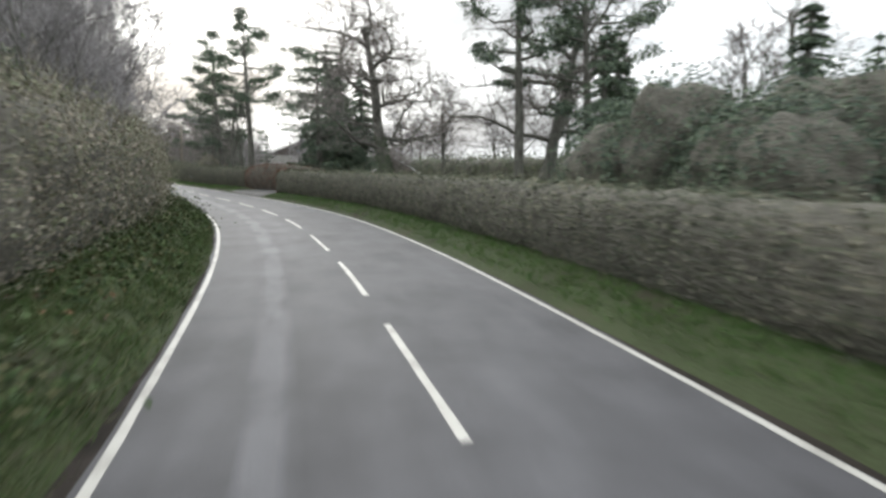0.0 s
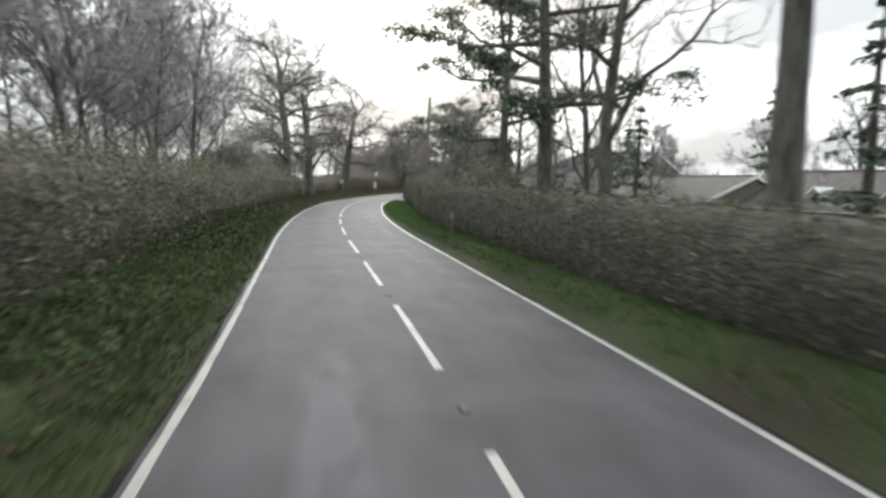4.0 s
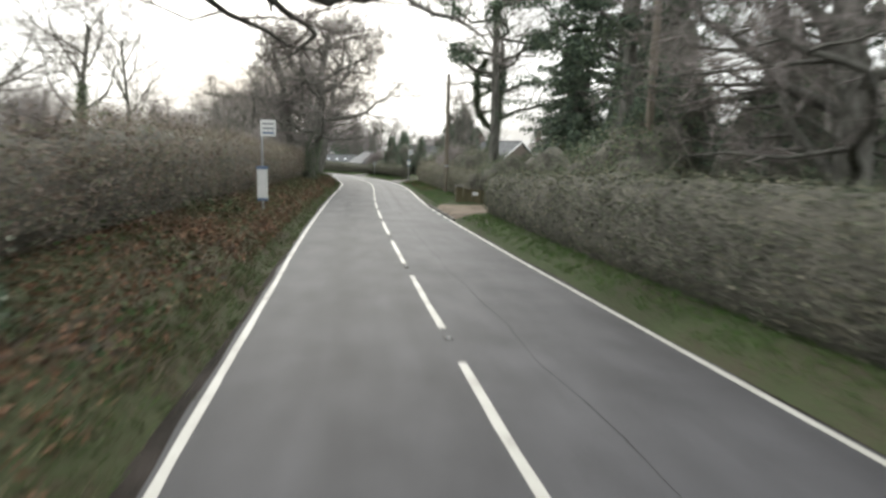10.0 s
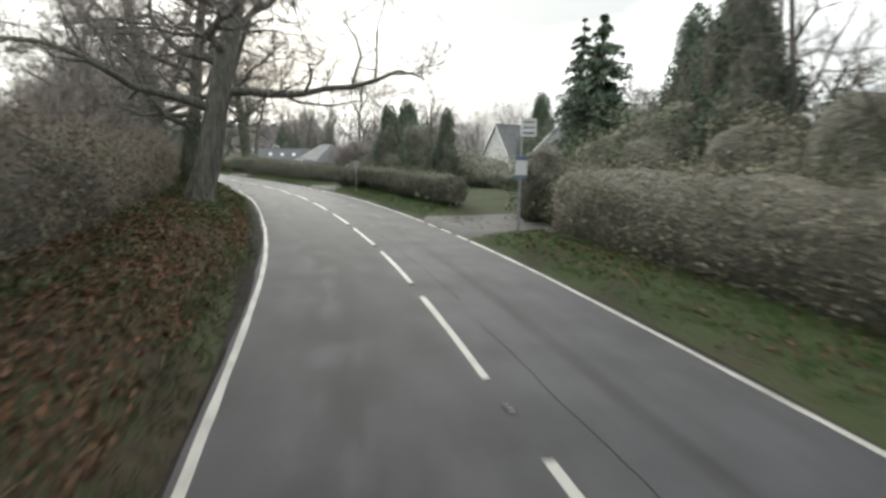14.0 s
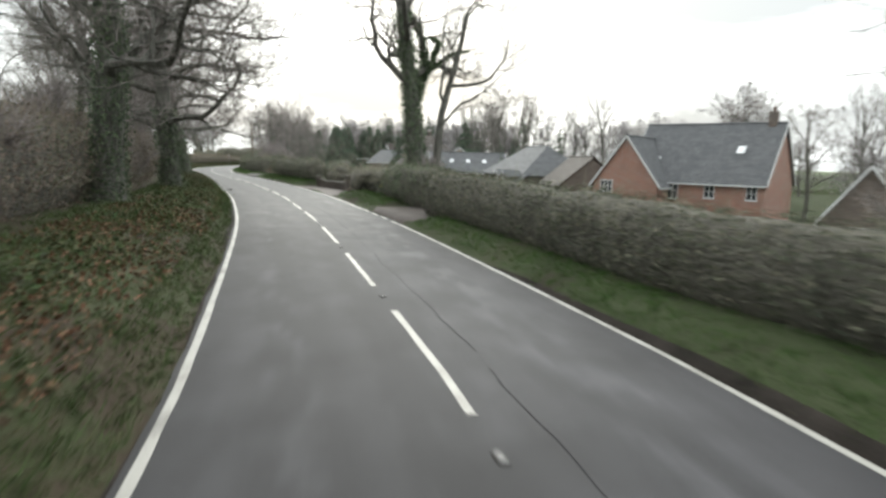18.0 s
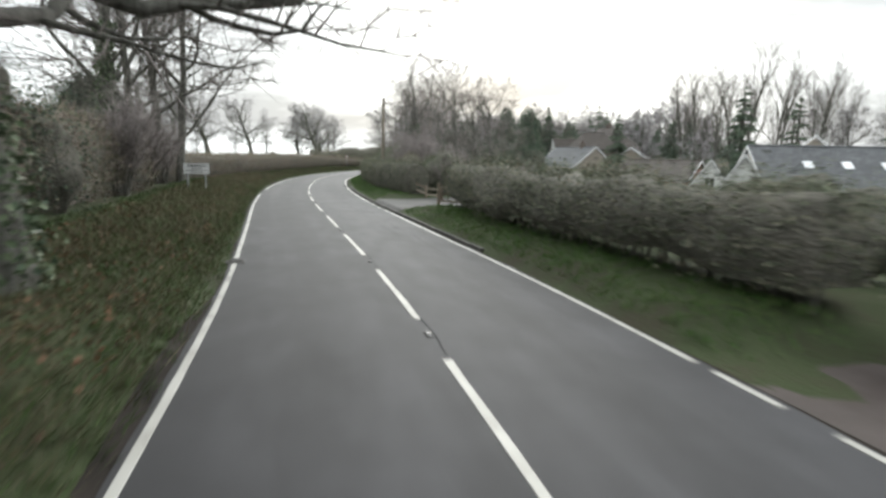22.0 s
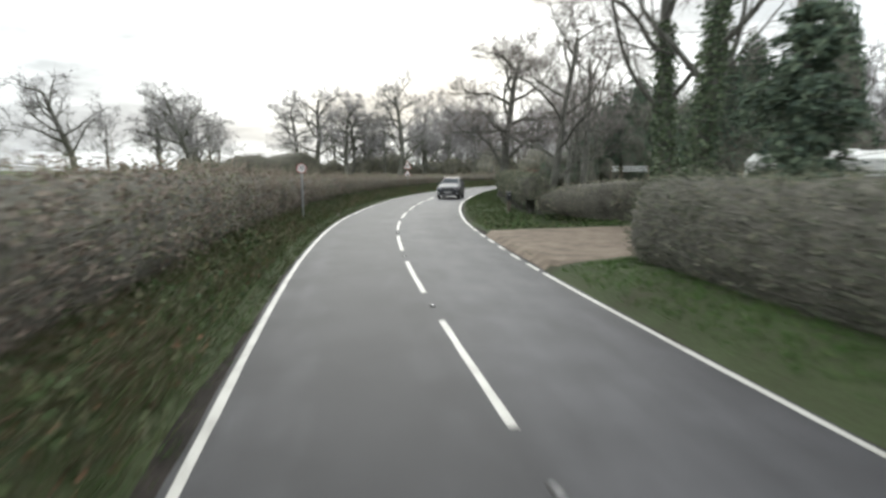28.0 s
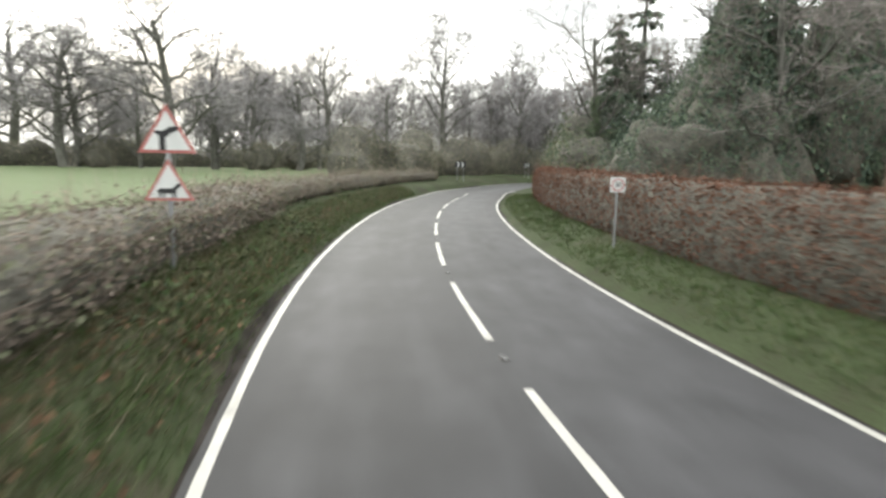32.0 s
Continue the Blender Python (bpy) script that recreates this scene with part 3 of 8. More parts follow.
# centre dashes: 4 m long, about 2 m apart; the far end of each, by count
DASH_N = np.array([-2, 0, 2, 5, 6, 7, 8, 9, 11, 15, 17, 18, 20, 21, 23, 24, 26, 28, 30, 33, 35, 36, 38, 40, 41, 42, 44, 47, 49, 52, 56, 61, 63, 65, 69, 75])
DASH_S = np.array([56.6, 68.63, 80.71, 99.8, 106.8, 113.6, 120.2, 126.5, 138.67, 163.84, 176.15, 181.63, 192.89, 199.03, 209.9, 215.43, 226.02, 237.25, 248.81, 263.93,
                   275.81, 281.09, 292.75, 304.42, 310.42, 315.56, 326.26, 343.57, 355.31, 372.97, 397.02, 427.49, 439.54, 451.08, 473.98, 509.5])
strip("dirt_edge", 1, LEN - 1, lambda s: left_line(s) - 0.19 - 0.6 * np.exp(-((s - 264) / 10) ** 2) - 0.06 * np.sin(s * 0.23) - 0.05 * np.sin(s * 0.71), lambda s: left_line(s) - 0.05, lambda s, d: np.where(np.abs(d) < 3.2, np.maximum(camber(s, d) - 0.012, ground_z(s, d) + 0.01), ground_z(s, d) + 0.03), "dirt", 1.0, cols=7, label="muddy strip along the road's edge", category="verge")
strip("dirt_edge", 1, LEN - 1, lambda s: right_line(s) + 0.05, lambda s: right_line(s) + 0.17 + 0.04 * np.sin(s * 0.31) + 0.03 * np.sin(s * 0.9), lambda s, d: np.where(np.abs(d) < 3.2, np.maximum(camber(s, d) - 0.012, ground_z(s, d) + 0.01), ground_z(s, d) + 0.025), "dirt", 1.0, cols=6, label="muddy strip along the road's edge", category="verge")


def paint(name, s0, s1, d, width, parent=None, label=""):
    n = max(2, int((s1 - s0) / 0.5) + 1)
    ss = np.linspace(s0, s1, n)
    h = width / 2
    V = []
    mid = d(ss)
    for o, dz in ((-h, 0.0), (-h + 0.006, 0.004), (h - 0.006, 0.004), (h, 0.0)):
        jag = np.array([noise.noise((q * 3.0, o * 50, 1)) for q in ss]) * 0.012
        V.append(np.column_stack([road_xy(ss, mid + o + jag), camber(ss, mid + o) + 0.004 + dz]))
    V = np.concatenate(V)
    F = [(k * n + i, (k + 1) * n + i, (k + 1) * n + i + 1, k * n + i + 1) for k in range(3) for i in range(n - 1)]
    F += [(0, n, 2 * n, 3 * n), (n - 1, 4 * n - 1, 3 * n - 1, 2 * n - 1)]
    ob = new(name, mesh_of(name, V, F, "line_paint"))
    if parent:
        ob.parent = parent
    if label:
        ob["label"] = label
    return ob


centre_line = tagged(new("centre_line"), "broken white centre line painted on the asphalt", "road marking", "", "structure")
dash_ends = [float(np.interp(k, DASH_N, DASH_S)) if k >= -2 else 56.6 + 6 * (k + 2) for k in range(-8, 76)]
for e in dash_ends:
    paint("dash", e - 3.95, e, mid_line, 0.105, centre_line)

edge_left = tagged(new("edge_line_left"), "continuous white edge line beside a muddy verge", "road marking", "", "structure")
paint("line", 5, 258.0, left_line, 0.1, edge_left)
eg = np.random.default_rng(77)
q = 258.05
while q < 275.2:
    k = 1 - 0.55 * math.exp(-((q - 266.5) / 5) ** 2)
    n = eg.uniform(0.12, 0.4) + 0.9 * max(0, k - 0.6)
    o = eg.uniform(-0.018, 0.018)
    paint("line_fragment", q, q + n, lambda u: left_line(u) + o, 0.1 * k * eg.uniform(0.7, 1.1), edge_left)
    q += n + eg.uniform(0.02, 0.1) * (1.4 - k)
paint("line", 275.6, 345.1, left_line, 0.1, edge_left)
paint("line", 345.7, 369.3, left_line, 0.105, edge_left)
paint("line", 374.3, 560, left_line, 0.105, edge_left)
edge_right = tagged(new("edge_line_right"), "white edge line, broken across each drive", "road marking", "", "structure")
stops = [5.0]
for a, b in DRIVES:
    stops += [a, b]
stops.append(560.0)
stops += [379.9, 381.6]
stops.sort()
for a, b in zip(stops[0::2], stops[1::2]):
    paint("line", a, b, right_line, 0.1, edge_right)
for a, b in DRIVES:
    n = max(2, round((b - a) / 1.75))
    for k in range(n):
        q = a + (b - a) * (k + 0.5) / n
        paint("short_dash", q - 0.5, q + 0.5, right_line, 0.1, edge_right)

# ---- plants: makers ----
rng = np.random.default_rng(7)


def tube_paths(paths):
    """One mesh of tapered tubes; each path is (points, radii, sides)."""
    V, F, base = [], [], 0
    for pts, rad, n in paths:
        pts = np.asarray(pts, float)
        k = len(pts)
        t = np.gradient(pts, axis=0)
        t /= np.linalg.norm(t, axis=1)[:, None] + 1e-9
        up = np.array([0.31, 0.17, 0.93]) if abs(t[0, 2]) < 0.8 else np.array([1.0, 0.13, 0.05])
        u = np.cross(t, up)
        u /= np.linalg.norm(u, axis=1)[:, None] + 1e-9
        w = np.cross(t, u)
        an = np.arange(n) * 2 * math.pi / n
        ring = pts[:, None, :] + np.asarray(rad)[:, None, None] * (np.cos(an)[None, :, None] * u[:, None, :] + np.sin(an)[None, :, None] * w[:, None, :])
        V.append(ring.reshape(-1, 3))
        i = np.arange(k - 1)[:, None] * n
        j = np.arange(n)[None, :]
        a, b = base + i + j, base + i + (j + 1) % n
        F.append(np.stack([a, b, b + n, a + n], -1).reshape(-1, 4))
        base += k * n
    return np.concatenate(V), np.concatenate(F)


def cones(p, d, r):
    """Thin three-sided spikes from points p along vectors d with base radius r."""
    n = len(p)
    dn = d / (np.linalg.norm(d, axis=1)[:, None] + 1e-9)
    u = np.cross(dn, np.array([0.2, 0.4, 0.9]))
    u /= np.linalg.norm(u, axis=1)[:, None] + 1e-9
    w = np.cross(dn, u)
    r = np.asarray(r)[:, None]
    V = np.stack([p + u * r, p - u * r * 0.5 + w * r * 0.87, p - u * r * 0.5 - w * r * 0.87, p + d], 1).reshape(-1, 3)
    b = np.arange(n)[:, None] * 4
    F = np.concatenate([b + [0, 1, 3], b + [1, 2, 3], b + [2, 0, 3]])
    return V, F


def leaves(p, nrm, size, g, aspect=0.6, bend=0.25):
    """Small folded leaf pairs at points p, facing about nrm."""
    n = len(p)
    r = g.normal(size=(n, 3))
    nn = nrm + 0.7 * r
    nn /= np.linalg.norm(nn, axis=1)[:, None] + 1e-9
    t = np.cross(nn, g.normal(size=(n, 3)))
    t /= np.linalg.norm(t, axis=1)[:, None] + 1e-9
    b = np.cross(nn, t)
    sz = (size * g.uniform(0.6, 1.4, n))[:, None]
    a = sz * aspect
    V = np.stack([p - t * sz, p + b * a + nn * sz * bend, p + t * sz, p - b * a + nn * sz * bend], 1).reshape(-1, 3)
    i = np.arange(n)[:, None] * 4
    return V, np.concatenate([i + [0, 1, 2], i + [0, 2, 3]])


def merge(parts):
    V, F, o = [], [], 0
    for v, f in parts:
        V.append(v)
        F.append(np.asarray(f) + o)
        o += len(v)
    return np.concatenate(V), np.concatenate(F)


def bare_tree(seed, height=14.0, trunk=0.45, spread=1.0, limbs=9, clear=0.28, twist=0.35, fine=14, upright=0.25, dense=6, k3=4, twig_len=1.0, wander=0.16):
    """Paths of a leafless broadleaf tree: the heavy wood, and the twigs. wander: how much the limbs bend at each joint."""
    g = np.random.default_rng(seed)
    wood, thin, tips = [], [], []

    def grow(p, d, length, r, level):
        k = (7, 9, 6, k3)[level]
        pts, rad, dirs = [p], [r], [d]
        for i in range(1, k + 1):
            d = d + g.normal(size=3) * (twist * 0.14 if level == 0 else wander * (1.0, 1.0, 1.25, 1.4)[level])
            d = d + np.array([0, 0, upright * (0.5 if level < 3 else 0.25) / k])
            if level and d[2] < -0.1:
                d[2] *= 0.4
            d = d / np.linalg.norm(d)
            p = p + d * length / k
            pts.append(p)
            dirs.append(d)
            rad.append(max(r * (1 - (0.62 if level == 0 else 0.8) * i / k), 0.011 if level == 3 else 0.0))
        (wood if level < 3 else thin).append((pts, rad, (9, 6, 4, 3)[level]))
        if level >= 2:
            tips.append((pts, dirs, fine if level == 3 else fine // 2))
        if level == 3:
            return
        kids = (limbs, dense + 2, dense)[level]
        for j in range(kids):
            f = (clear + (1 - clear) * (j + g.uniform(0.1, 0.9)) / kids) if level == 0 else 0.14 + 0.86 * (j + g.uniform(0, 1)) / kids
            f = min(f, 0.98)
            x = f * k
            i = int(x)
            q = np.array(pts[i]) * (1 - x + i) + np.array(pts[min(i + 1, k)]) * (x - i)
            side = g.normal(size=3)
            side -= side @ dirs[i] * dirs[i]
            if level == 0:
                an = 2.4 * j + g.uniform(-0.5, 0.5)
                side = np.array([math.cos(an), math.sin(an), 0.1])
            side /= np.linalg.norm(side) + 1e-9
            mixf = g.uniform(0.75, 1.25) * spread * (1.0 if level else (1.35 - 0.8 * (f - clear)))
            nd = dirs[i] * (0.6 if level else 0.62) + side * mixf
            nd /= np.linalg.norm(nd)
            ln = length * ((0.66 - 0.34 * (f - clear)) * g.uniform(0.85, 1.15) if level == 0 else g.uniform(0.34, 0.56) * (1.15 - 0.5 * f))
            grow(q, nd, ln, min(rad[i] * 0.58, r * (0.36 if level == 0 else 0.4)), level + 1)

    grow(np.array([0.0, 0, -0.25]), np.array([0, 0, 1.0]), height * 0.78, trunk, 0)
    # root flare
    pts, rad, n = wood[0]
    pts.insert(1, np.array([0.0, 0, 0.3]))
    rad[0] = trunk * 1.3
    rad.insert(1, trunk * 1.06)
    P, D = [], []
    for pts, dirs, m in tips:
        for _ in range(m):
            i = g.integers(1, len(pts))
            P.append(pts[i])
            D.append((np.array(dirs[i]) * 0.7 + g.normal(size=3) * 0.6 + (0, 0, 0.12)) * g.uniform(0.3, 1.0) * twig_len * height / 22)
    return wood, thin, np.array(P), np.array(D)


def tree_meshes(name, seed, ivy=0.0, bark="bark", twig_r=0.009, twig_mat="twig", **kw):
    wood, thin, P, D = bare_tree(seed, **kw)
    me_t = mesh_of(name + "_trunk", *tube_paths(wood), bark, True)
    g = np.random.default_rng(seed + 99)
    tv, tf = tube_paths(thin)
    tri = np.concatenate([tf[:, [0, 1, 2]], tf[:, [0, 2, 3]]])
    me_c = mesh_of(name + "_twigs", *merge([(tv, tri), cones(P, D, np.full(len(P), twig_r))]), twig_mat)
    me_i = None
    if ivy > 0:
        pp, nn = [], []
        for pts, rad, n in wood[:1 + (3 if ivy > 0.6 else 0)]:
            pts, rad = np.array(pts), np.array(rad)
            seg = np.linalg.norm(np.diff(pts, axis=0), axis=1)
            tot = seg.sum()
            c = np.concatenate([[0], np.cumsum(seg)])
            m = int(700 * tot * ivy)
            q = g.uniform(0, tot * min(1, ivy + 0.1), m)
            an = g.uniform(0, 2 * math.pi, m)
            r = np.interp(q, c, rad) + np.abs(g.normal(size=m)) * 0.12 + 0.02
            o = np.stack([np.cos(an), np.sin(an), 0 * an], 1)
            ctr = np.stack([np.interp(q, c, pts[:, k]) for k in range(3)], 1)
            pp.append(ctr + o * r[:, None])
            nn.append(o)
        pp, nn = np.concatenate(pp), np.concatenate(nn)
        me_i = mesh_of(name + "_ivy", *leaves(pp, nn, 0.05, g, 0.8), "ivy")
    return me_t, me_c, me_i


def conifer_meshes(name, seed, height=11.0, radius=2.6, clear=0.08, layers=26, droop=0.18, needle=0.1, per=90, kind="cone"):
    """Trunk and needle sprays of an evergreen: cone, column, or the flat tiers of a pine or cedar."""
    g = np.random.default_rng(seed)
    trunk = [([(0, 0, -0.2), (0.05, 0, height * 0.3), (0, 0.05, height * 0.7), (0, 0, height)], [height * 0.026, height * 0.02, height * 0.012, 0.02], 8)]
    pp, nn, thin = [], [], []
    for i in range(layers):
        f = clear + (1 - clear) * (i + g.uniform(0, 1)) / layers
        z = f * height
        q = (f - clear) / (1 - clear)
        if kind == "cone":
            rr = radius * (1 - q) ** 0.8 + 0.12
        elif kind == "column":
            rr = radius * min(1, (1 - q) * 3.5) * g.uniform(0.8, 1.1) + 0.1
        else:
            rr = radius * (0.55 + 0.6 * math.sin(math.pi * min(1, q * 0.9 + 0.12))) * g.uniform(0.6, 1.15)
        arms = 6 if kind != "tier" else 5
        for j in range(arms):
            an = g.uniform(0, 2 * math.pi)
            ln = rr * g.uniform(0.65, 1.1)
            end = np.array([math.cos(an) * ln, math.sin(an) * ln, z - droop * ln + (0.25 * ln if kind == "tier" else 0)])
            a = np.array([0, 0, z])
            thin.append(([a, a * 0.5 + end * 0.5 + (0, 0, 0.06 * ln), end], [0.012 * height * (1 - q) * 0.45 + 0.012, 0.02, 0.008], 4))
            m = int(per * max(0.4, ln / radius))
            t = g.uniform(0.12 if kind != "tier" else 0.35, 1.03, m)
            lat = g.uniform(-1, 1, m) * {"cone": 0.26, "column": 0.3, "tier": 0.34}[kind] * ln * (1.15 - 0.75 * t)
            sd_ = np.array([-math.sin(an), math.cos(an), 0.0])
            c = a + (end - a) * t[:, None] + lat[:, None] * sd_
            c[:, 2] += 0.06 * ln * np.sin(math.pi * t) - 0.3 * np.abs(lat) - np.abs(g.normal(size=m)) * {"cone": 0.06, "column": 0.12, "tier": 0.04}[kind] * (ln + 0.6)
            pp.append(c)
            nn.append(np.tile([0, 0, 1.0], (m, 1)) + 0.8 * np.array([math.cos(an), math.sin(an), 0]) + 0.5 * np.sign(lat)[:, None] * sd_)
    pp, nn = np.concatenate(pp), np.concatenate(nn)
    me_t = mesh_of(name + "_trunk", *tube_paths(trunk + thin), "bark", True)
    me_c = mesh_of(name + "_needles", *leaves(pp, nn, needle, g, 0.45), "conifer_leaf")
    return me_t, me_c, None


def pine_meshes(name, seed, height=15.0, clear=0.4, limbs=15, reach=3.6, needle=0.13, per=110):
    """A pine: a long bare trunk, crooked limbs, and separate plumes of needles at their ends."""
    g = np.random.default_rng(seed)
    lean = g.normal(size=2) * 0.03 * height
    spine = np.array([(0, 0, -0.2), (*(lean * 0.2), height * 0.3), (*(lean * 0.7), height * 0.65), (*lean, height)])
    wood = [(spine, [height * 0.022, height * 0.017, height * 0.011, 0.03], 9)]
    pp, nn = [], []
    for i in range(limbs):
        f = clear + (0.98 - clear) * (i + g.uniform(0, 1)) / limbs
        q = (f - clear) / (1 - clear)
        a = np.array([np.interp(f * height, spine[:, 2], spine[:, k]) for k in range(3)])
        an = 2.4 * i + g.uniform(-0.5, 0.5)
        ln = reach * (0.5 + 0.75 * math.sin(math.pi * min(1, 0.25 + 0.7 * q))) * g.uniform(0.6, 1.1)
        o = np.array([math.cos(an), math.sin(an), 0.0])
        sd = np.array([-o[1], o[0], 0.0]) * g.normal() * 0.25
        mid = a + (o + sd) * ln * 0.5 + (0, 0, ln * g.uniform(-0.05, 0.2))
        end = a + (o - sd * 0.3) * ln + (0, 0, ln * g.uniform(0.1, 0.5))
        wood.append(([a, mid, end], [height * 0.009 * (1.2 - q), height * 0.005, 0.012], 5))
        for k in range(5):
            t = g.uniform(0.45, 1.05)
            c = (a * (1 - t) ** 2 + 2 * mid * t * (1 - t) + end * t * t) + g.normal(size=3) * np.array([0.4, 0.4, 0.22]) * reach * 0.22
            wood.append(([mid * 0.6 + end * 0.4, c], [0.025, 0.01], 3))
            r = reach * g.uniform(0.12, 0.23)
            v = g.normal(size=(per, 3))
            v /= np.linalg.norm(v, axis=1)[:, None]
            pp.append(c + v * r * g.uniform(0.35, 1.1, per)[:, None] * np.array([1.15, 1.15, 0.55]))
            nn.append(v + (0, 0, 0.6))
    me_t = mesh_of(name + "_trunk", *tube_paths(wood), "bark", True)
    me_c = mesh_of(name + "_needles", *leaves(np.concatenate(pp), np.concatenate(nn), needle, g, 0.3), "conifer_leaf")
    return me_t, me_c, None


def bush_meshes(name, seed, size=(2.0, 2.0, 2.5), leaf="hedge_green", n=11000, lsize=0.034, lobes=12, cone=False):
    """A rounded shrub of overlapping lobes, with a dark heart and a skin of leaves."""
    g = np.random.default_rng(seed)
    size = np.array(size)
    ctr, rad = [], []
    for i in range(lobes):
        v = g.normal(size=3)
        v /= np.linalg.norm(v)
        c = v * g.uniform(0.25, 0.6)
        c[2] = abs(c[2]) * 0.9 + 0.28 if i else 0.4
        ctr.append(c)
        rad.append(g.uniform(0.3, 0.52))
        if cone:
            z, an = 0.12 + 0.95 * i / lobes, g.uniform(0, 2 * math.pi)
            o = (1.12 - z) * 0.5 * g.uniform(0.3, 1.15)
            ctr[-1] = np.array([math.cos(an) * o, math.sin(an) * o, z])
            rad[-1] = g.uniform(0.11, 0.24) * (1.35 - 0.6 * z)
    ctr, rad = np.array(ctr), np.array(rad)
    k = g.integers(0, lobes, n)
    v = g.normal(size=(n, 3))
    v /= np.linalg.norm(v, axis=1)[:, None]
    ruff = np.array([noise.noise((x * 3 + q * 1.7, y * 3, z * 3)) for q, (x, y, z) in zip(k, v)])
    p = ctr[k] + v * (rad[k] * (g.uniform(0.84, 1.12, n) + 0.28 * ruff))[:, None]
    keep = p[:, 2] > 0.01
    inside = (np.linalg.norm(p[:, None] - ctr[None], axis=2) < rad[None] * 0.76).sum(1) == 0
    sel = keep & inside
    p, v = p[sel] * size, v[sel]
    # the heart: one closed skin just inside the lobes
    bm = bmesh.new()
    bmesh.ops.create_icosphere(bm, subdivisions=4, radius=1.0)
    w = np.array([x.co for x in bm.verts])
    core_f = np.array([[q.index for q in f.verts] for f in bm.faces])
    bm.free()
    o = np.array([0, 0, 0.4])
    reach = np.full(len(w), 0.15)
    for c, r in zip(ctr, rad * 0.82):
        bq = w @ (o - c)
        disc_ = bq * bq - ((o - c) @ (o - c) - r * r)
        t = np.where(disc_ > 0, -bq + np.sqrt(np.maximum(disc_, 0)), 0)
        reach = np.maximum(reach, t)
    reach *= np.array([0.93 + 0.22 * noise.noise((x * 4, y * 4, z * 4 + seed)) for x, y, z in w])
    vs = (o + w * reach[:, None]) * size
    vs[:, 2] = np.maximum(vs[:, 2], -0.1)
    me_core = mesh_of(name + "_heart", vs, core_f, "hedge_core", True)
    me_leaf = mesh_of(name + "_leaves", *leaves(p, v, lsize, g, 0.65), leaf)
    return me_core, me_leaf


def plant(name, meshes, parts, m, scale=1.0, label="", category="tree", group=""):
    """A plant of meshes named in parts, as one thing at the pose m."""
    ob = new(name)
    ob.empty_display_size = 0.3
    for me, pn in zip(meshes, parts):
        if me is not None:
            c = new(pn, me)
            c.parent = ob
    ob.matrix_basis = m @ Matrix.Diagonal((scale, scale, scale, 1)) if np.isscalar(scale) else m @ Matrix.Diagonal((*scale, 1))
    return tagged(ob, label, category, group)


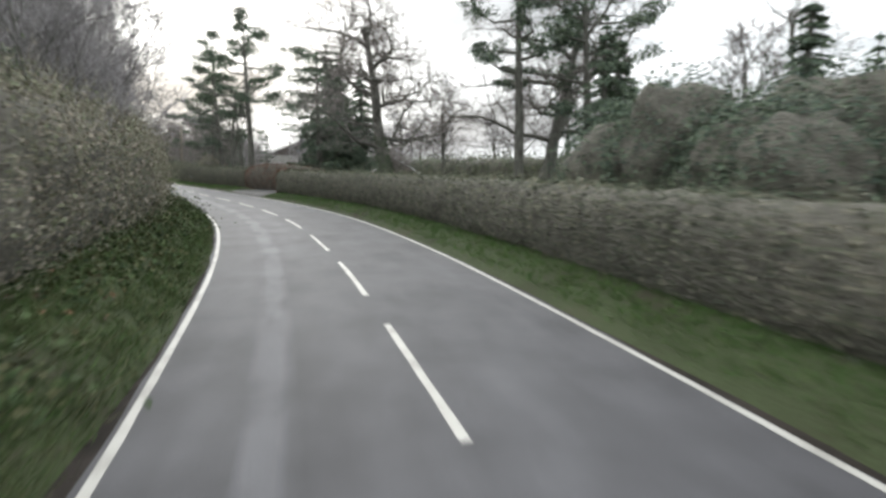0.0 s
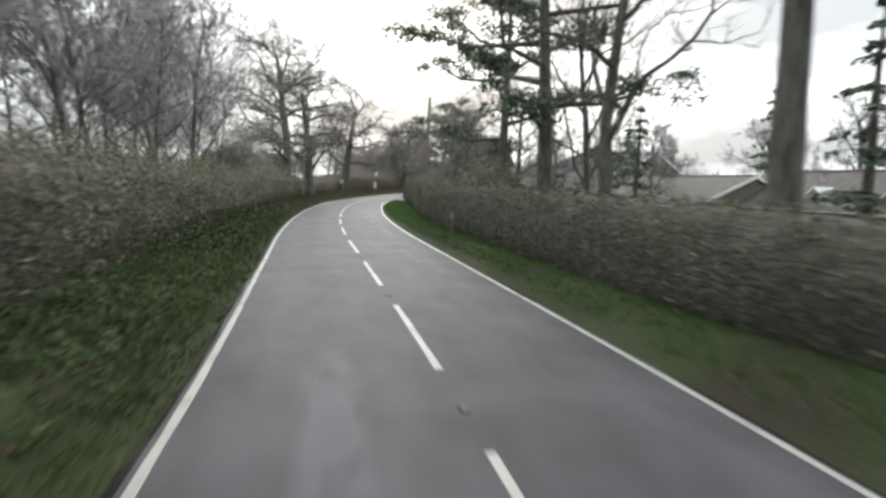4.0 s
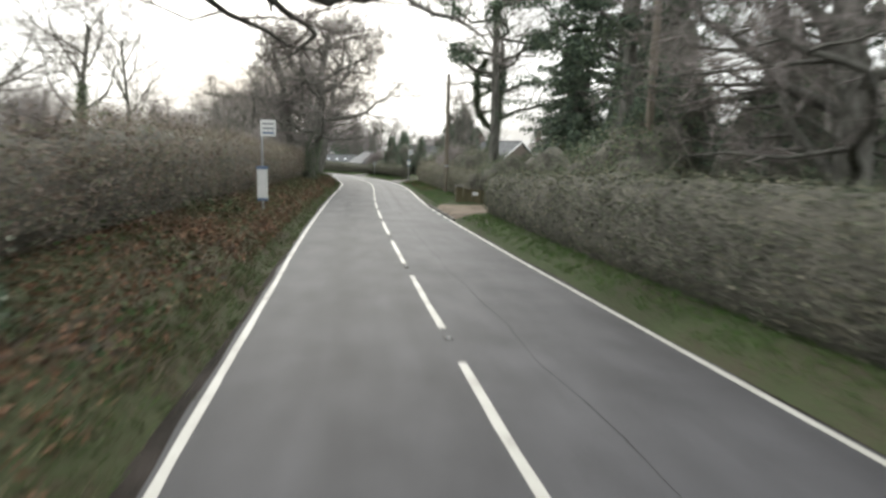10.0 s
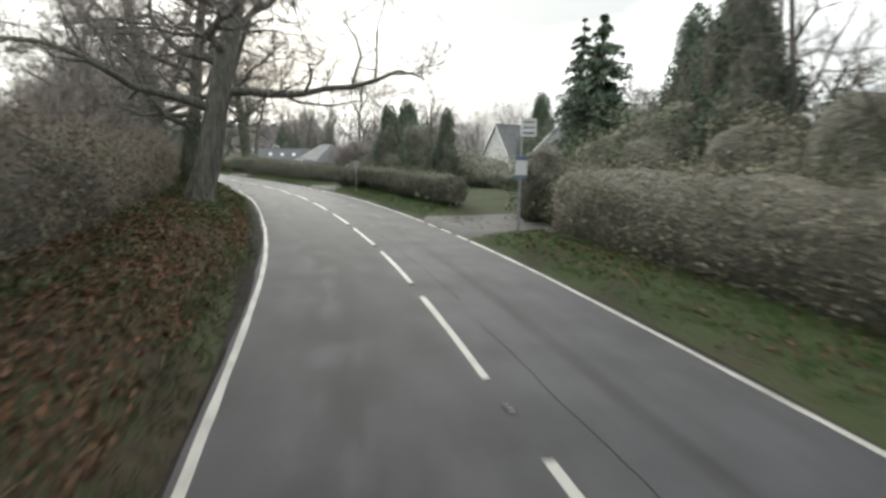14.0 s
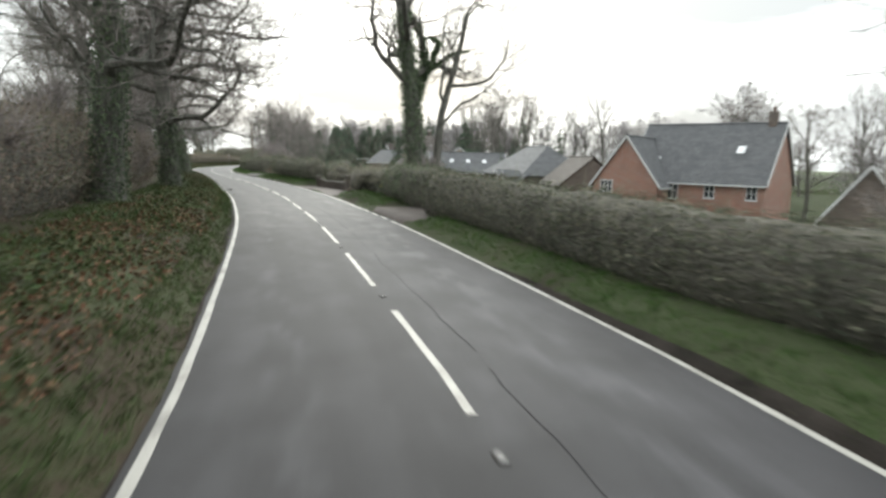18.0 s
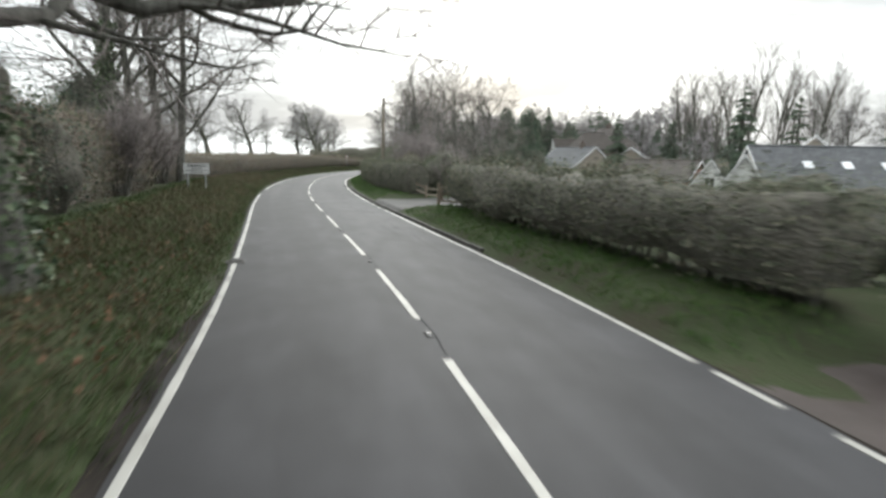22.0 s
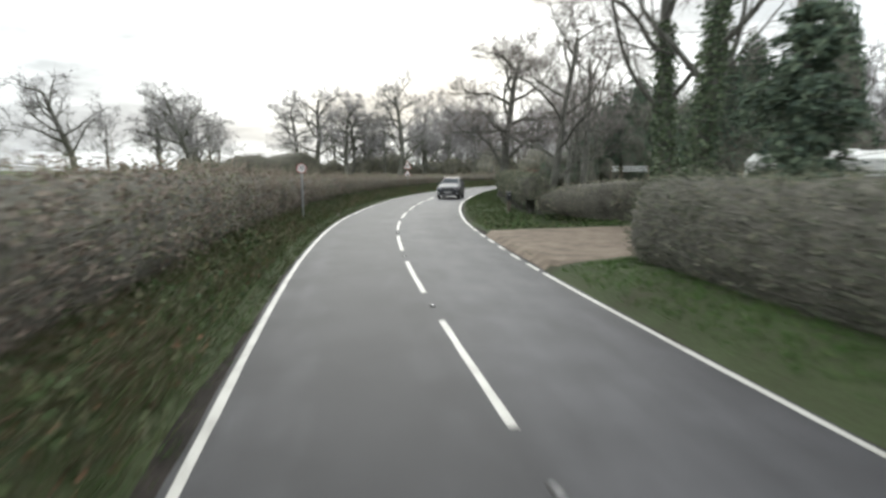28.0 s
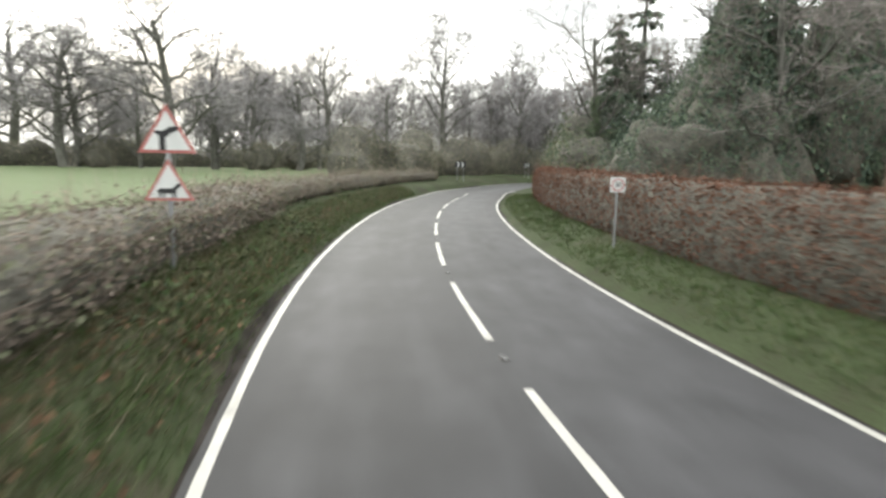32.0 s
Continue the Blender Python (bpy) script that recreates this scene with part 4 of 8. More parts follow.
def hedge(s0, s1, front, depth, top, leaf="hedge_leaf", label="", density=120, lsize=0.038, twigs=16, base=None, wild=0.12, seed=1, name="hedge", lift=0.0):
    """A hedge along the road from s0 to s1; front: offset of its near face, top: its height above the road (numbers or functions of s)."""
    g = np.random.default_rng(seed)
    sign = 1 if (front if not callable(front) else front(s0)) > 0 else -1
    fr = front if callable(front) else (lambda s: np.full(np.shape(s), float(front)))
    tp = top if callable(top) else (lambda s: np.full(np.shape(s), float(top)))
    n = max(3, int((s1 - s0) / 0.6) + 1)
    ss = np.linspace(s0, s1, n)
    prof = np.array([(0.12, 0.0), (0.0, 0.25), (0.0, 0.62), (0.1, 0.9), (0.3, 1.0), (0.7, 1.0), (0.92, 0.9), (1.0, 0.6), (0.95, 0.0)])
    foot = ground_z(ss, fr(ss) + sign * 0.5) - 0.05
    gz = foot + lift * np.array([0.8 + 0.6 * noise.noise((q * 0.5, 3, seed)) for q in ss])
    ends = np.clip(np.minimum(ss - s0, s1 - ss) / 0.5, 0.0, 1) * 0.25 + 0.75
    V = np.zeros((n, len(prof), 3))
    for j, (u, w) in enumerate(prof):
        lump = np.array([noise.noise((q * 0.55, j * 0.45, seed)) + 0.5 * noise.noise((q * 1.6, j * 0.8, seed + 5)) for q in ss])
        d = fr(ss) + sign * (0.5 * depth + (u - 0.5) * depth * ends * 0.93 + lump * wild * (1 if j else 0.3))
        V[:, j, :2] = road_xy(ss, d)
        V[:, j, 2] = gz + (tp(ss) - gz) * w * 0.97 * (0.9 + 0.1 * ends) + lump * wild * w
    m = len(prof)
    idx = np.arange(n * m).reshape(n, m)
    F = np.stack([idx[:-1, :-1], idx[1:, :-1], idx[1:, 1:], idx[:-1, 1:]], -1).reshape(-1, 4)
    caps = [tuple(idx[0]), tuple(idx[-1][::-1])]
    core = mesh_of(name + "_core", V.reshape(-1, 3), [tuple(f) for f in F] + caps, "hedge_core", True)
    # skin of leaves over the sides and the top
    cnt = int(density * (s1 - s0) * (2.0 * (float(np.mean(tp(ss))) - 0.3) * 0.75 + depth))
    u = g.uniform(0, n - 1.001, cnt)
    wj = np.array([0.6, 1.0, 1.0, 0.8, 0.6, 0.4, 0.35, 0.3])
    j = g.choice(m - 1, cnt, p=wj / wj.sum())
    t = g.uniform(0, 1, cnt)
    i = u.astype(int)
    fu = (u - i)[:, None]
    a = V[i, j] * (1 - fu) + V[i + 1, j] * fu
    b = V[i, j + 1] * (1 - fu) + V[i + 1, j + 1] * fu
    p = a * (1 - t[:, None]) + b * t[:, None]
    across = b - a
    along = V[i + 1, j] - V[i, j]
    nr = np.cross(along, across) * -sign
    nr /= np.linalg.norm(nr, axis=1)[:, None] + 1e-9
    out = np.abs(g.normal(size=cnt)) * wild * 0.7 + 0.01
    p = p + nr * out[:, None]
    # end faces
    ce = int(density * depth * 1.6)
    if ce > 4:
        pe, ne = [], []
        for row, sg in ((V[0], -1), (V[-1], 1)):
            lo, hi = row[0], row[4]
            k = g.uniform(0, 1, (ce, 2))
            q = row[0] + (row[-1] - row[0]) * k[:, :1]
            q[:, 2] = row[0, 2] + (row[4, 2] - row[0, 2]) * k[:, 1]
            tt = TAN[min(int(s0 if sg < 0 else s1), len(TAN) - 1)] * sg
            q[:, :2] += tt * (np.abs(g.normal(size=ce)) * 0.08)[:, None]
            pe.append(q)
            ne.append(np.tile([tt[0], tt[1], 0.1], (ce, 1)))
        p, nr = np.concatenate([p] + pe), np.concatenate([nr] + ne)
    lv = leaves(p, nr, lsize, g)
    parts = [lv]
    k = int(twigs * (s1 - s0) * (1 + depth * 0.5))
    if k:
        sel = g.choice(len(p), k)
        up = np.array([0, 0, 0.55]) * (p[sel, 2:] - 0.4).clip(0.1, 1.3)
        dv = (nr[sel] * 0.7 + up + g.normal(size=(k, 3)) * 0.35) * g.uniform(0.15, 0.5, k)[:, None]
        parts.append(cones(p[sel] - nr[sel] * 0.05, dv, np.full(k, 0.006)))
    skin = mesh_of(name + "_leaves", *merge(parts), leaf)
    stems = None
    if lift:
        paths = []
        for q in np.arange(s0 + 0.2, s1, 0.33):
            q, o = q + g.uniform(-0.12, 0.12), sign * (0.5 * depth + g.uniform(-0.25, 0.25))
            x, y = road_xy(q, float(fr(q)) + o)
            z = float(np.interp(q, ss, foot))
            for _ in range(2):
                w = g.normal(size=2) * 0.12
                paths.append(([(x, y, z - 0.05), (x + w[0] * 0.5, y + w[1] * 0.5, z + lift * 0.6), (x + w[0] * 1.5, y + w[1] * 1.5, z + lift + 0.5)], [0.035, 0.028, 0.02], 5))
        stems = mesh_of(name + "_stems", *tube_paths(paths), "bark", True)
    ob = new(name, None)
    if stems:
        new("stem_tangle", stems).parent = ob
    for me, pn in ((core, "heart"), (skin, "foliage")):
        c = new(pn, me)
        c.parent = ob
    return tagged(ob, label, "hedge")


def twiggy_meshes(name, seed, size=(2.0, 2.0, 2.6), n=2600, leaf="twig"):
    """A leafless shrub: a fan of stems that break into twigs."""
    g = np.random.default_rng(seed)
    paths, P, D = [], [], []
    for i in range(26):
        an, lean = g.uniform(0, 2 * math.pi), g.uniform(0.1, 0.95)
        d = np.array([math.cos(an) * lean * size[0] * 0.5, math.sin(an) * lean * size[1] * 0.5, size[2] * (1.0 - 0.35 * lean * lean) * g.uniform(0.7, 1.0)])
        a = np.array([math.cos(an), math.sin(an), 0]) * g.uniform(0, 0.25)
        pts = [a, a + d * (0.3, 0.3, 0.4), a + d * (0.65, 0.65, 0.75), a + d]
        paths.append((pts, [0.03, 0.022, 0.014, 0.005], 4))
        for _ in range(n // 26):
            t = g.uniform(0.25, 1.0)
            P.append(a + d * (t, t, t ** 0.8))
            D.append((d / size[2] * 0.5 + g.normal(size=3) * 0.5) * g.uniform(0.25, 0.75))
    tv, tf = tube_paths(paths)
    tri = np.concatenate([tf[:, [0, 1, 2]], tf[:, [0, 2, 3]]])
    stems = mesh_of(name + "_stems", tv, tri, "bark")
    twigs = mesh_of(name + "_twigs", *cones(np.array(P), np.array(D), np.full(len(P), 0.008)), leaf)
    return stems, twigs

# ---- hedges ----
def ramp_s(*pairs):
    a = np.array(pairs)
    return lambda s: np.interp(s, a[:, 0], a[:, 1])


hedge(30, 107.2, 4.3, 1.5, ramp_s((30, 2.0), (102, 1.98)), "hedge_dark", label="clipped dark hedge in winter leaf behind a grass verge", seed=2)
hedge(107.2, 109.0, ramp_s((107.2, 4.35), (109.0, 4.8)), 1.6, 2.05, "beech_leaf", label="rust-brown beech hedge end beside a drive", seed=3)
hedge(112.2, 119.2, ramp_s((112.2, 9.0), (113.2, 7.4), (115, 6.0), (117.5, 5.0), (119.2, 4.8)), 1.8, ramp_s((112, 2.1), (114.5, 2.5), (116.5, 2.45), (119.2, 2.05)), "beech_leaf", label="tall rust-brown beech hedge beside a drive", seed=4)
hedge(119.0, 181, ramp_s((119, 4.9), (121, 4.5), (124, 4.3), (150, 4.6), (158, 5.4), (172, 5.4), (181, 4.7)), 1.6, ramp_s((121, 2.05), (138, 2.3), (150, 2.4), (160, 2.95), (170, 2.7), (181, 2.15)), "hedge_dark", "dense roadside hedge behind a grass verge", seed=5)
hedge(189.9, 193.8, ramp_s((189.9, 7.2), (190.6, 5.9), (191.5, 4.8), (193.8, 4.3)), 2.6, ramp_s((189.9, 1.6), (191.5, 2.05), (193.8, 2.15)), "hedge_dark", label="shaggy hedge end beside a gate pillar", seed=48)
hedge(192, 217, ramp_s((192, 4.4), (200, 4.0), (217, 4.1)), 2.0, ramp_s((192, 2.15), (205, 2.25), (217, 2.0)), "hedge_dark", "shaggy dark hedge under garden trees", seed=6)
hedge(225.1, 255, ramp_s((225, 4.9), (228, 5.0), (240, 4.6), (255, 5.0)), 2.2, ramp_s((228, 1.9), (236, 2.15), (255, 2.2)), label="overgrown hedge behind a narrow verge", seed=7, wild=0.25)
hedge(263, 280.2, 4.4, 1.3, ramp_s((263, 1.7), (279, 1.78)), "hedge_dark", lift=0.45, label="low clipped hedge beside the verge", seed=8)
hedge(284.2, 307.6, ramp_s((284.2, 7.6), (285.6, 5.8), (287.5, 4.9), (290, 4.5), (293, 4.3), (307.6, 4.3)), 1.5, ramp_s((284, 1.6), (300, 1.85), (307, 1.92)), "hedge_dark", "low clipped hedge in front of brick houses", seed=9)
hedge(310, 316.6, ramp_s((310, 5.2), (313, 4.6), (317, 4.7)), 1.9, ramp_s((310, 2.0), (313, 2.1), (317, 1.85)), "hedge_green", "dense dark green hedge under an ivy-clad tree", wild=0.2, seed=10)
hedge(316.4, 324.6, ramp_s((316, 4.9), (325, 4.9)), 1.0, ramp_s((316, 1.75), (325, 1.5)), lift=0.75, wild=0.4, density=70, label="thin ragged hedge with bare stems below", seed=52)
hedge(337.9, 356.4, ramp_s((336, 4.9), (339, 4.6), (350, 4.4), (356, 5.0)), 1.6, ramp_s((336, 1.95), (347, 2.0), (356, 2.2)), "hedge_dark", lift=0.45, label="ragged hedge in front of bungalows", seed=11, wild=0.3)
hedge(365, 425, ramp_s((365, 5.0), (373, 4.3), (410, 4.3), (425, 4.6)), 1.7, ramp_s((365, 2.1), (400, 2.1), (415, 2.3), (425, 2.25)), "hedge_dark", "dense dark hedge on a grass verge", seed=12)
hedge(437.5, 468.4, ramp_s((437, 5.2), (450, 5.6), (471, 5.2)), 1.4, ramp_s((437, 2.1), (471, 2.15)), "hedge_dark", lift=0.8, label="clipped hedge with bare stems showing below", seed=13)
hedge(468.4, 501, 5.0, 1.4, ramp_s((471, 2.1), (480, 2.15), (501, 2.25)), "beech_leaf", label="neatly clipped rust-brown beech hedge", seed=14, wild=0.07, density=130)

hedge(20, 150, ramp_s((20, -5.0), (80, -4.9), (115, -5.2), (150, -5.0)), 2.6, ramp_s((20, 3.6), (85, 3.8), (100, 3.0), (150, 2.6)), label="tall tangled roadside thicket on a bank", seed=21, wild=0.4, twigs=40)
hedge(150, 178, -4.9, 2.4, ramp_s((150, 2.8), (165, 3.0), (178, 2.0)), label="bramble thicket below oak trees", seed=22, wild=0.4, twigs=40)
hedge(191, 254, ramp_s((191, -6.4), (210, -5.9), (254, -6.0)), 2.2, ramp_s((191, 2.2), (200, 2.4), (208, 3.1), (225, 3.1), (254, 2.8)), leaf="hedge_brown", label="brown tangled hedge above a leafy bank", seed=23, wild=0.35, twigs=40)
hedge(254, 360, ramp_s((254, -6.4), (290, -7.0), (340, -7.6), (360, -7.0)), 2.2, ramp_s((254, 2.6), (290, 3.3), (322, 3.3), (345, 3.5), (356, 3.3), (360, 2.8)), leaf="hedge_brown", label="tangled hedge below a row of oaks", seed=24, wild=0.35, twigs=40)
hedge(365, 480, ramp_s((365, -7.4), (385, -5.4), (400, -4.5), (440, -4.2), (480, -4.6)), 1.8, ramp_s((365, 2.2), (385, 2.3), (410, 2.4), (430, 2.3), (445, 1.95), (470, 1.65), (480, 1.55)), leaf="hedge_brown", label="brown field hedge along the verge", seed=25, wild=0.2, twigs=30)
hedge(480, 520, -5.4, 2.0, 1.5, leaf="hedge_brown", label="brown field hedge by the bend", seed=26, wild=0.25, twigs=30)

# ---- trees ----
OAK = [tree_meshes("oak", 11, height=16, trunk=0.5, spread=1.35, limbs=14, clear=0.22, twist=0.5, dense=7, fine=16, k3=3, twig_len=1.15, wander=0.26),
       tree_meshes("oak", 12, ivy=0.25, height=15, trunk=0.46, spread=1.5, limbs=14, clear=0.2, twist=0.5, dense=7, fine=16, k3=3, twig_len=1.15, wander=0.28),
       tree_meshes("oak", 13, height=17, trunk=0.48, spread=1.15, limbs=15, clear=0.2, twist=0.5, dense=7, fine=16, k3=3, twig_len=1.15, wander=0.24),
       tree_meshes("oak", 14, ivy=0.5, height=18, trunk=0.6, spread=1.45, limbs=12, clear=0.26, twist=0.4, dense=7, fine=13, k3=3, wander=0.28),
       tree_meshes("oak", 15, ivy=0.8, height=15, trunk=0.45, spread=1.0, limbs=9, clear=0.38, twist=0.4, dense=6, fine=13, k3=3, wander=0.24)]
FORK = tree_meshes("fork_tree", 18, height=17, trunk=0.32, spread=0.62, limbs=6, clear=0.3, twist=0.5, dense=5, fine=10, k3=3, upright=0.5, wander=0.22)
IVY_TREE = tree_meshes("ivy_tree", 16, ivy=0.75, height=16, trunk=0.6, spread=0.9, limbs=8, clear=0.4, twist=0.3, dense=6, fine=12, k3=3, wander=0.26)
BARE = [tree_meshes("ash", 21, height=13, trunk=0.25, spread=0.7, limbs=11, clear=0.2, fine=8, dense=5, k3=3, upright=0.5, twig_len=1.2),
        tree_meshes("ash", 22, height=12, trunk=0.22, spread=0.85, limbs=11, clear=0.16, fine=8, dense=5, k3=3, twig_len=1.2),
        tree_meshes("ash", 23, height=14, trunk=0.2, spread=0.5, limbs=12, clear=0.16, fine=8, dense=4, k3=3, upright=0.8, twig_len=1.2),
        tree_meshes("ash", 24, ivy=0.55, height=13, trunk=0.25, spread=0.75, limbs=9, clear=0.3, fine=8, dense=5, k3=3, twig_len=1.2)]
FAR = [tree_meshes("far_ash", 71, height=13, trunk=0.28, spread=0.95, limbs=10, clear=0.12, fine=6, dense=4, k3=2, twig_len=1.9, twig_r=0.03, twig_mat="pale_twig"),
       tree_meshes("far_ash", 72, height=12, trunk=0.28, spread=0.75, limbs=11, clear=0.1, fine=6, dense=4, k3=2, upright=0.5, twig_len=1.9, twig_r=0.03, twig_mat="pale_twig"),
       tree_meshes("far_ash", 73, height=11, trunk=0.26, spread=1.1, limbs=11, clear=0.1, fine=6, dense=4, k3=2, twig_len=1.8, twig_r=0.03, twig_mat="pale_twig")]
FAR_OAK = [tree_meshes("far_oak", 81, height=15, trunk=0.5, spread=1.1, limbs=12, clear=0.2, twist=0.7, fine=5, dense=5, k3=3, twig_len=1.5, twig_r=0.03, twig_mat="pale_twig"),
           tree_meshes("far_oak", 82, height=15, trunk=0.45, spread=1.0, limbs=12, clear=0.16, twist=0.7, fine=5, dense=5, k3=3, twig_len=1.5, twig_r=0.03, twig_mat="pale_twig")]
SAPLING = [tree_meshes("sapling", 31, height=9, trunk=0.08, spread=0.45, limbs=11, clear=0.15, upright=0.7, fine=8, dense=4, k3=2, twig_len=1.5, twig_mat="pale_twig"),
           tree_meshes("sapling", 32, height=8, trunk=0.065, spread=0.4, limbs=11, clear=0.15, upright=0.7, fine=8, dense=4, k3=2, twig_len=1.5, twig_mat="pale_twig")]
POPLAR = tree_meshes("poplar", 33, height=17, trunk=0.2, spread=0.28, limbs=16, clear=0.12, upright=1.3, fine=6, dense=3, k3=2, twig_len=1.0)
FIR = conifer_meshes("fir", 41, 12, 3.4, 0.03, 32, 0.3, 0.09, 240)
FAR_FIR = conifer_meshes("far_fir", 46, 11, 3.0, 0.04, 14, 0.15, 0.2, 22)
CYPRESS = conifer_meshes("cypress", 42, 8, 1.6, 0.02, 26, 0.1, 0.11, 90, "column")
PINE = [pine_meshes("pine", 43, 16, 0.42), pine_meshes("pine", 44, 15, 0.3, 17, 3.8)]
CEDAR = conifer_meshes("cedar", 45, 14, 5.0, 0.12, 18, 0.1, 0.12, 230, "tier")
BUSH = [bush_meshes("bush", 51), bush_meshes("bush", 52, leaf="hedge_leaf"), bush_meshes("bush", 53, (2.2, 1.8, 2.2))]
YEW = bush_meshes("yew", 54, (4.4, 3.6, 4.6), "conifer_leaf", 42000, 0.06, 34)
LEYLAND = [bush_meshes("leyland", 55, (4.2, 3.8, 4.6), "conifer_leaf", 34000, 0.055, 54, True), bush_meshes("leyland", 56, (3.6, 4.2, 4.8), "conifer_leaf", 34000, 0.055, 48, True)]
SHRUB = [twiggy_meshes("shrub", 61), twiggy_meshes("shrub", 62, (2.6, 2.2, 2.2))]
T3 = ("trunk", "crown", "ivy")
B2 = ("heart", "foliage")


def oak(k, s, d, sc=1.0, turn=0.0, label="large leafless oak tree beside the road"):
    return plant("oak_tree", OAK[k], T3, at(s, d, turn), sc, label, "tree")


def bare(k, s, d, sc=1.0, turn=0.0, label="leafless broadleaf tree behind the hedge"):
    return plant("bare_tree", BARE[k], T3, at(s, d, turn), sc, label, "tree")


def pine(k, s, d, sc=1.0, turn=0.0, label="tall pine tree with a tiered crown"):
    return plant("pine_tree", PINE[k], T3, at(s, d, turn), sc, label, "tree")


def fir(s, d, sc=1.0, turn=0.0, label="dark green fir tree in a garden"):
    return plant("fir_tree", FIR, T3, at(s, d, turn), sc, label, "tree")


def cypress(s, d, sc=1.0, turn=0.0, label="dark columnar cypress tree in a garden"):
    return plant("cypress_tree", CYPRESS, T3, at(s, d, turn), sc, label, "tree")


def bush(k, s, d, sc=1.0, turn=0.0, label="dark rounded evergreen bush"):
    return plant("bush", BUSH[k], B2, at(s, d, turn), sc, label, "bush")


def leyland(k, s, d, sc=1.0, turn=0.0, label="dense dark conifer with a ragged outline"):
    return plant("conifer", LEYLAND[k], B2, at(s, d, turn), sc, label, "tree")


def shrub(k, s, d, sc=1.0, turn=0.0, label="leafless twiggy shrub above the hedge"):
    return plant("shrub", SHRUB[k], ("stem_fan", "twig_spray"), at(s, d, turn), sc, label, "shrub")


# trees that stand beside the road, left side
oak(2, 169.0, -5.5, 0.95, 130, "large oak leaning over a bramble bank")
hedge(176, 192.5, ramp_s((176, -6.4), (183.8, -6.6), (185.0, -5.4), (188, -5.1), (192.5, -5.6)), 2.2, ramp_s((176, 1.55), (183.8, 1.5), (185.4, 2.1), (189, 2.25), (192.5, 2.2)), leaf="hedge_brown", label="tangled bramble hedge beside a field gate", seed=27, wild=0.35, twigs=30)
oak(0, 177.0, -4.6, 0.85, 20, "large leafless oak with a thick trunk on the bank")
oak(3, 198.4, -5.3, 0.82, 200, "ivy-footed leafless oak in the hedge")
oak(1, 242.6, -5.2, 1.05, 300, "large leafless oak above a leaf-strewn bank")
oak(0, 247.5, -7.0, 0.9, 80)
oak(2, 262.5, -5.0, 1.0, 60)
oak(1, 276.5, -5.8, 1.0, 250, "spreading leafless oak on a grassy bank")
oak(3, 287.0, -7.0, 0.95, 30)
oak(3, 305.0, -6.7, 0.85, 110, "ivy-clad oak in the roadside hedge")
oak(1, 316.5, -5.9, 1.0, 170, "large leafless oak above a leafy bank")
oak(2, 325.0, -9.0, 0.9, 240)
oak(1, 339.3, -5.35, 1.05, 95, "leafless oak with spreading limbs at the hedge's end")
bare(3, 357.2, -8.4, 1.0, 40, "ivy-clad leafless tree beside the place sign")
bare(1, 359.8, -8.0, 0.95, 140)
bare(2, 362.5, -9.0, 0.9, 140)
plant("yew", YEW, B2, at(347.5, -8.8, 40), (0.55, 0.55, 0.75), "ivy-smothered thicket behind an oak", "bush")
plant("yew", YEW, B2, at(342.5, -9.4, 140), (0.55, 0.55, 0.85), "ivy-smothered thicket behind an oak", "bush")
shrub(0, 354.5, -7.2, 1.4, 0, "leafless shrub beside the place sign")
shrub(1, 358.5, -7.4, 1.5, 0, "leafless shrub beside the place sign")
shrub(0, 363.5, -7.4, 1.2, 90, "leafless shrub beside the place sign")
bare(0, 346.0, -8.5, 1.0, 220)
bare(0, 366.2, -6.9, 1.0, 20, "leafless tree with many stems by the place sign")
bare(1, 364.4, -7.6, 1.05, 100, "leafless tree with many stems by the place sign")
plant("yew", YEW, B2, at(366.2, -9.6, 30), (0.5, 0.5, 0.75), "ivy-smothered thicket by the place sign", "bush")
plant("yew", YEW, B2, at(361.5, -10.2, 130), (0.55, 0.55, 1.0), "ivy-smothered thicket by the place sign", "bush")
plant("yew", YEW, B2, at(391.5, 14.5, 0), (0.8, 0.8, 1.25), "dense dark conifer hedge in a garden", "yew")
plant("yew", YEW, B2, at(396.0, 17.5, 70), (0.7, 0.7, 1.1), "dense dark conifer hedge in a garden", "yew")
for i, s in enumerate((150.5, 156, 161, 166)):
    shrub(i % 2, s, -6.6 - 0.5 * (i % 2), 1.5, 60 * i, "leafless hawthorn shrub in the thicket")
for i in range(58):
    s = 76 + i * 1.35
    plant("sapling", SAPLING[i % 2], T3, at(s, -6.6 - 3.2 * ((i * 7) % 5) / 4, 47 * i), 0.85 + 0.35 * ((i * 13) % 7) / 6, "thin leafless sapling in a roadside thicket", "tree", "saplings in the thicket")
for i in range(16):
    s = 52 + i * 3.4
    bush((1, 0, 1)[i % 3], s, -7.2 - (i % 3) * 0.8, (1.1, 1.1, (1.5, 1.7, 1.25)[i % 3]), 70 * i, "overgrown dark bush in the roadside thicket")
for i in range(10):
    bush((0, 1)[i % 2], 152 + i * 2.6, -7.0 - (i % 2), (0.8, 0.8, 1.05 + 0.2 * (i % 3)), 70 * i, "ivy-covered bush on the bank")
for i in range(20):
    shrub(i % 2, 205 + i * 7.2, -7.6 - (i % 3) * 0.6, 1.15 + 0.2 * (i % 3), 75 * i, "leafless shrub in the hedge")
for i in range(12):
    bare((i * 3) % 4, 208 + i * 12.5, -10.5 - (i % 3) * 2.5, 0.62 + 0.08 * (i % 4), 80 * i, "leafless tree behind the hedge")

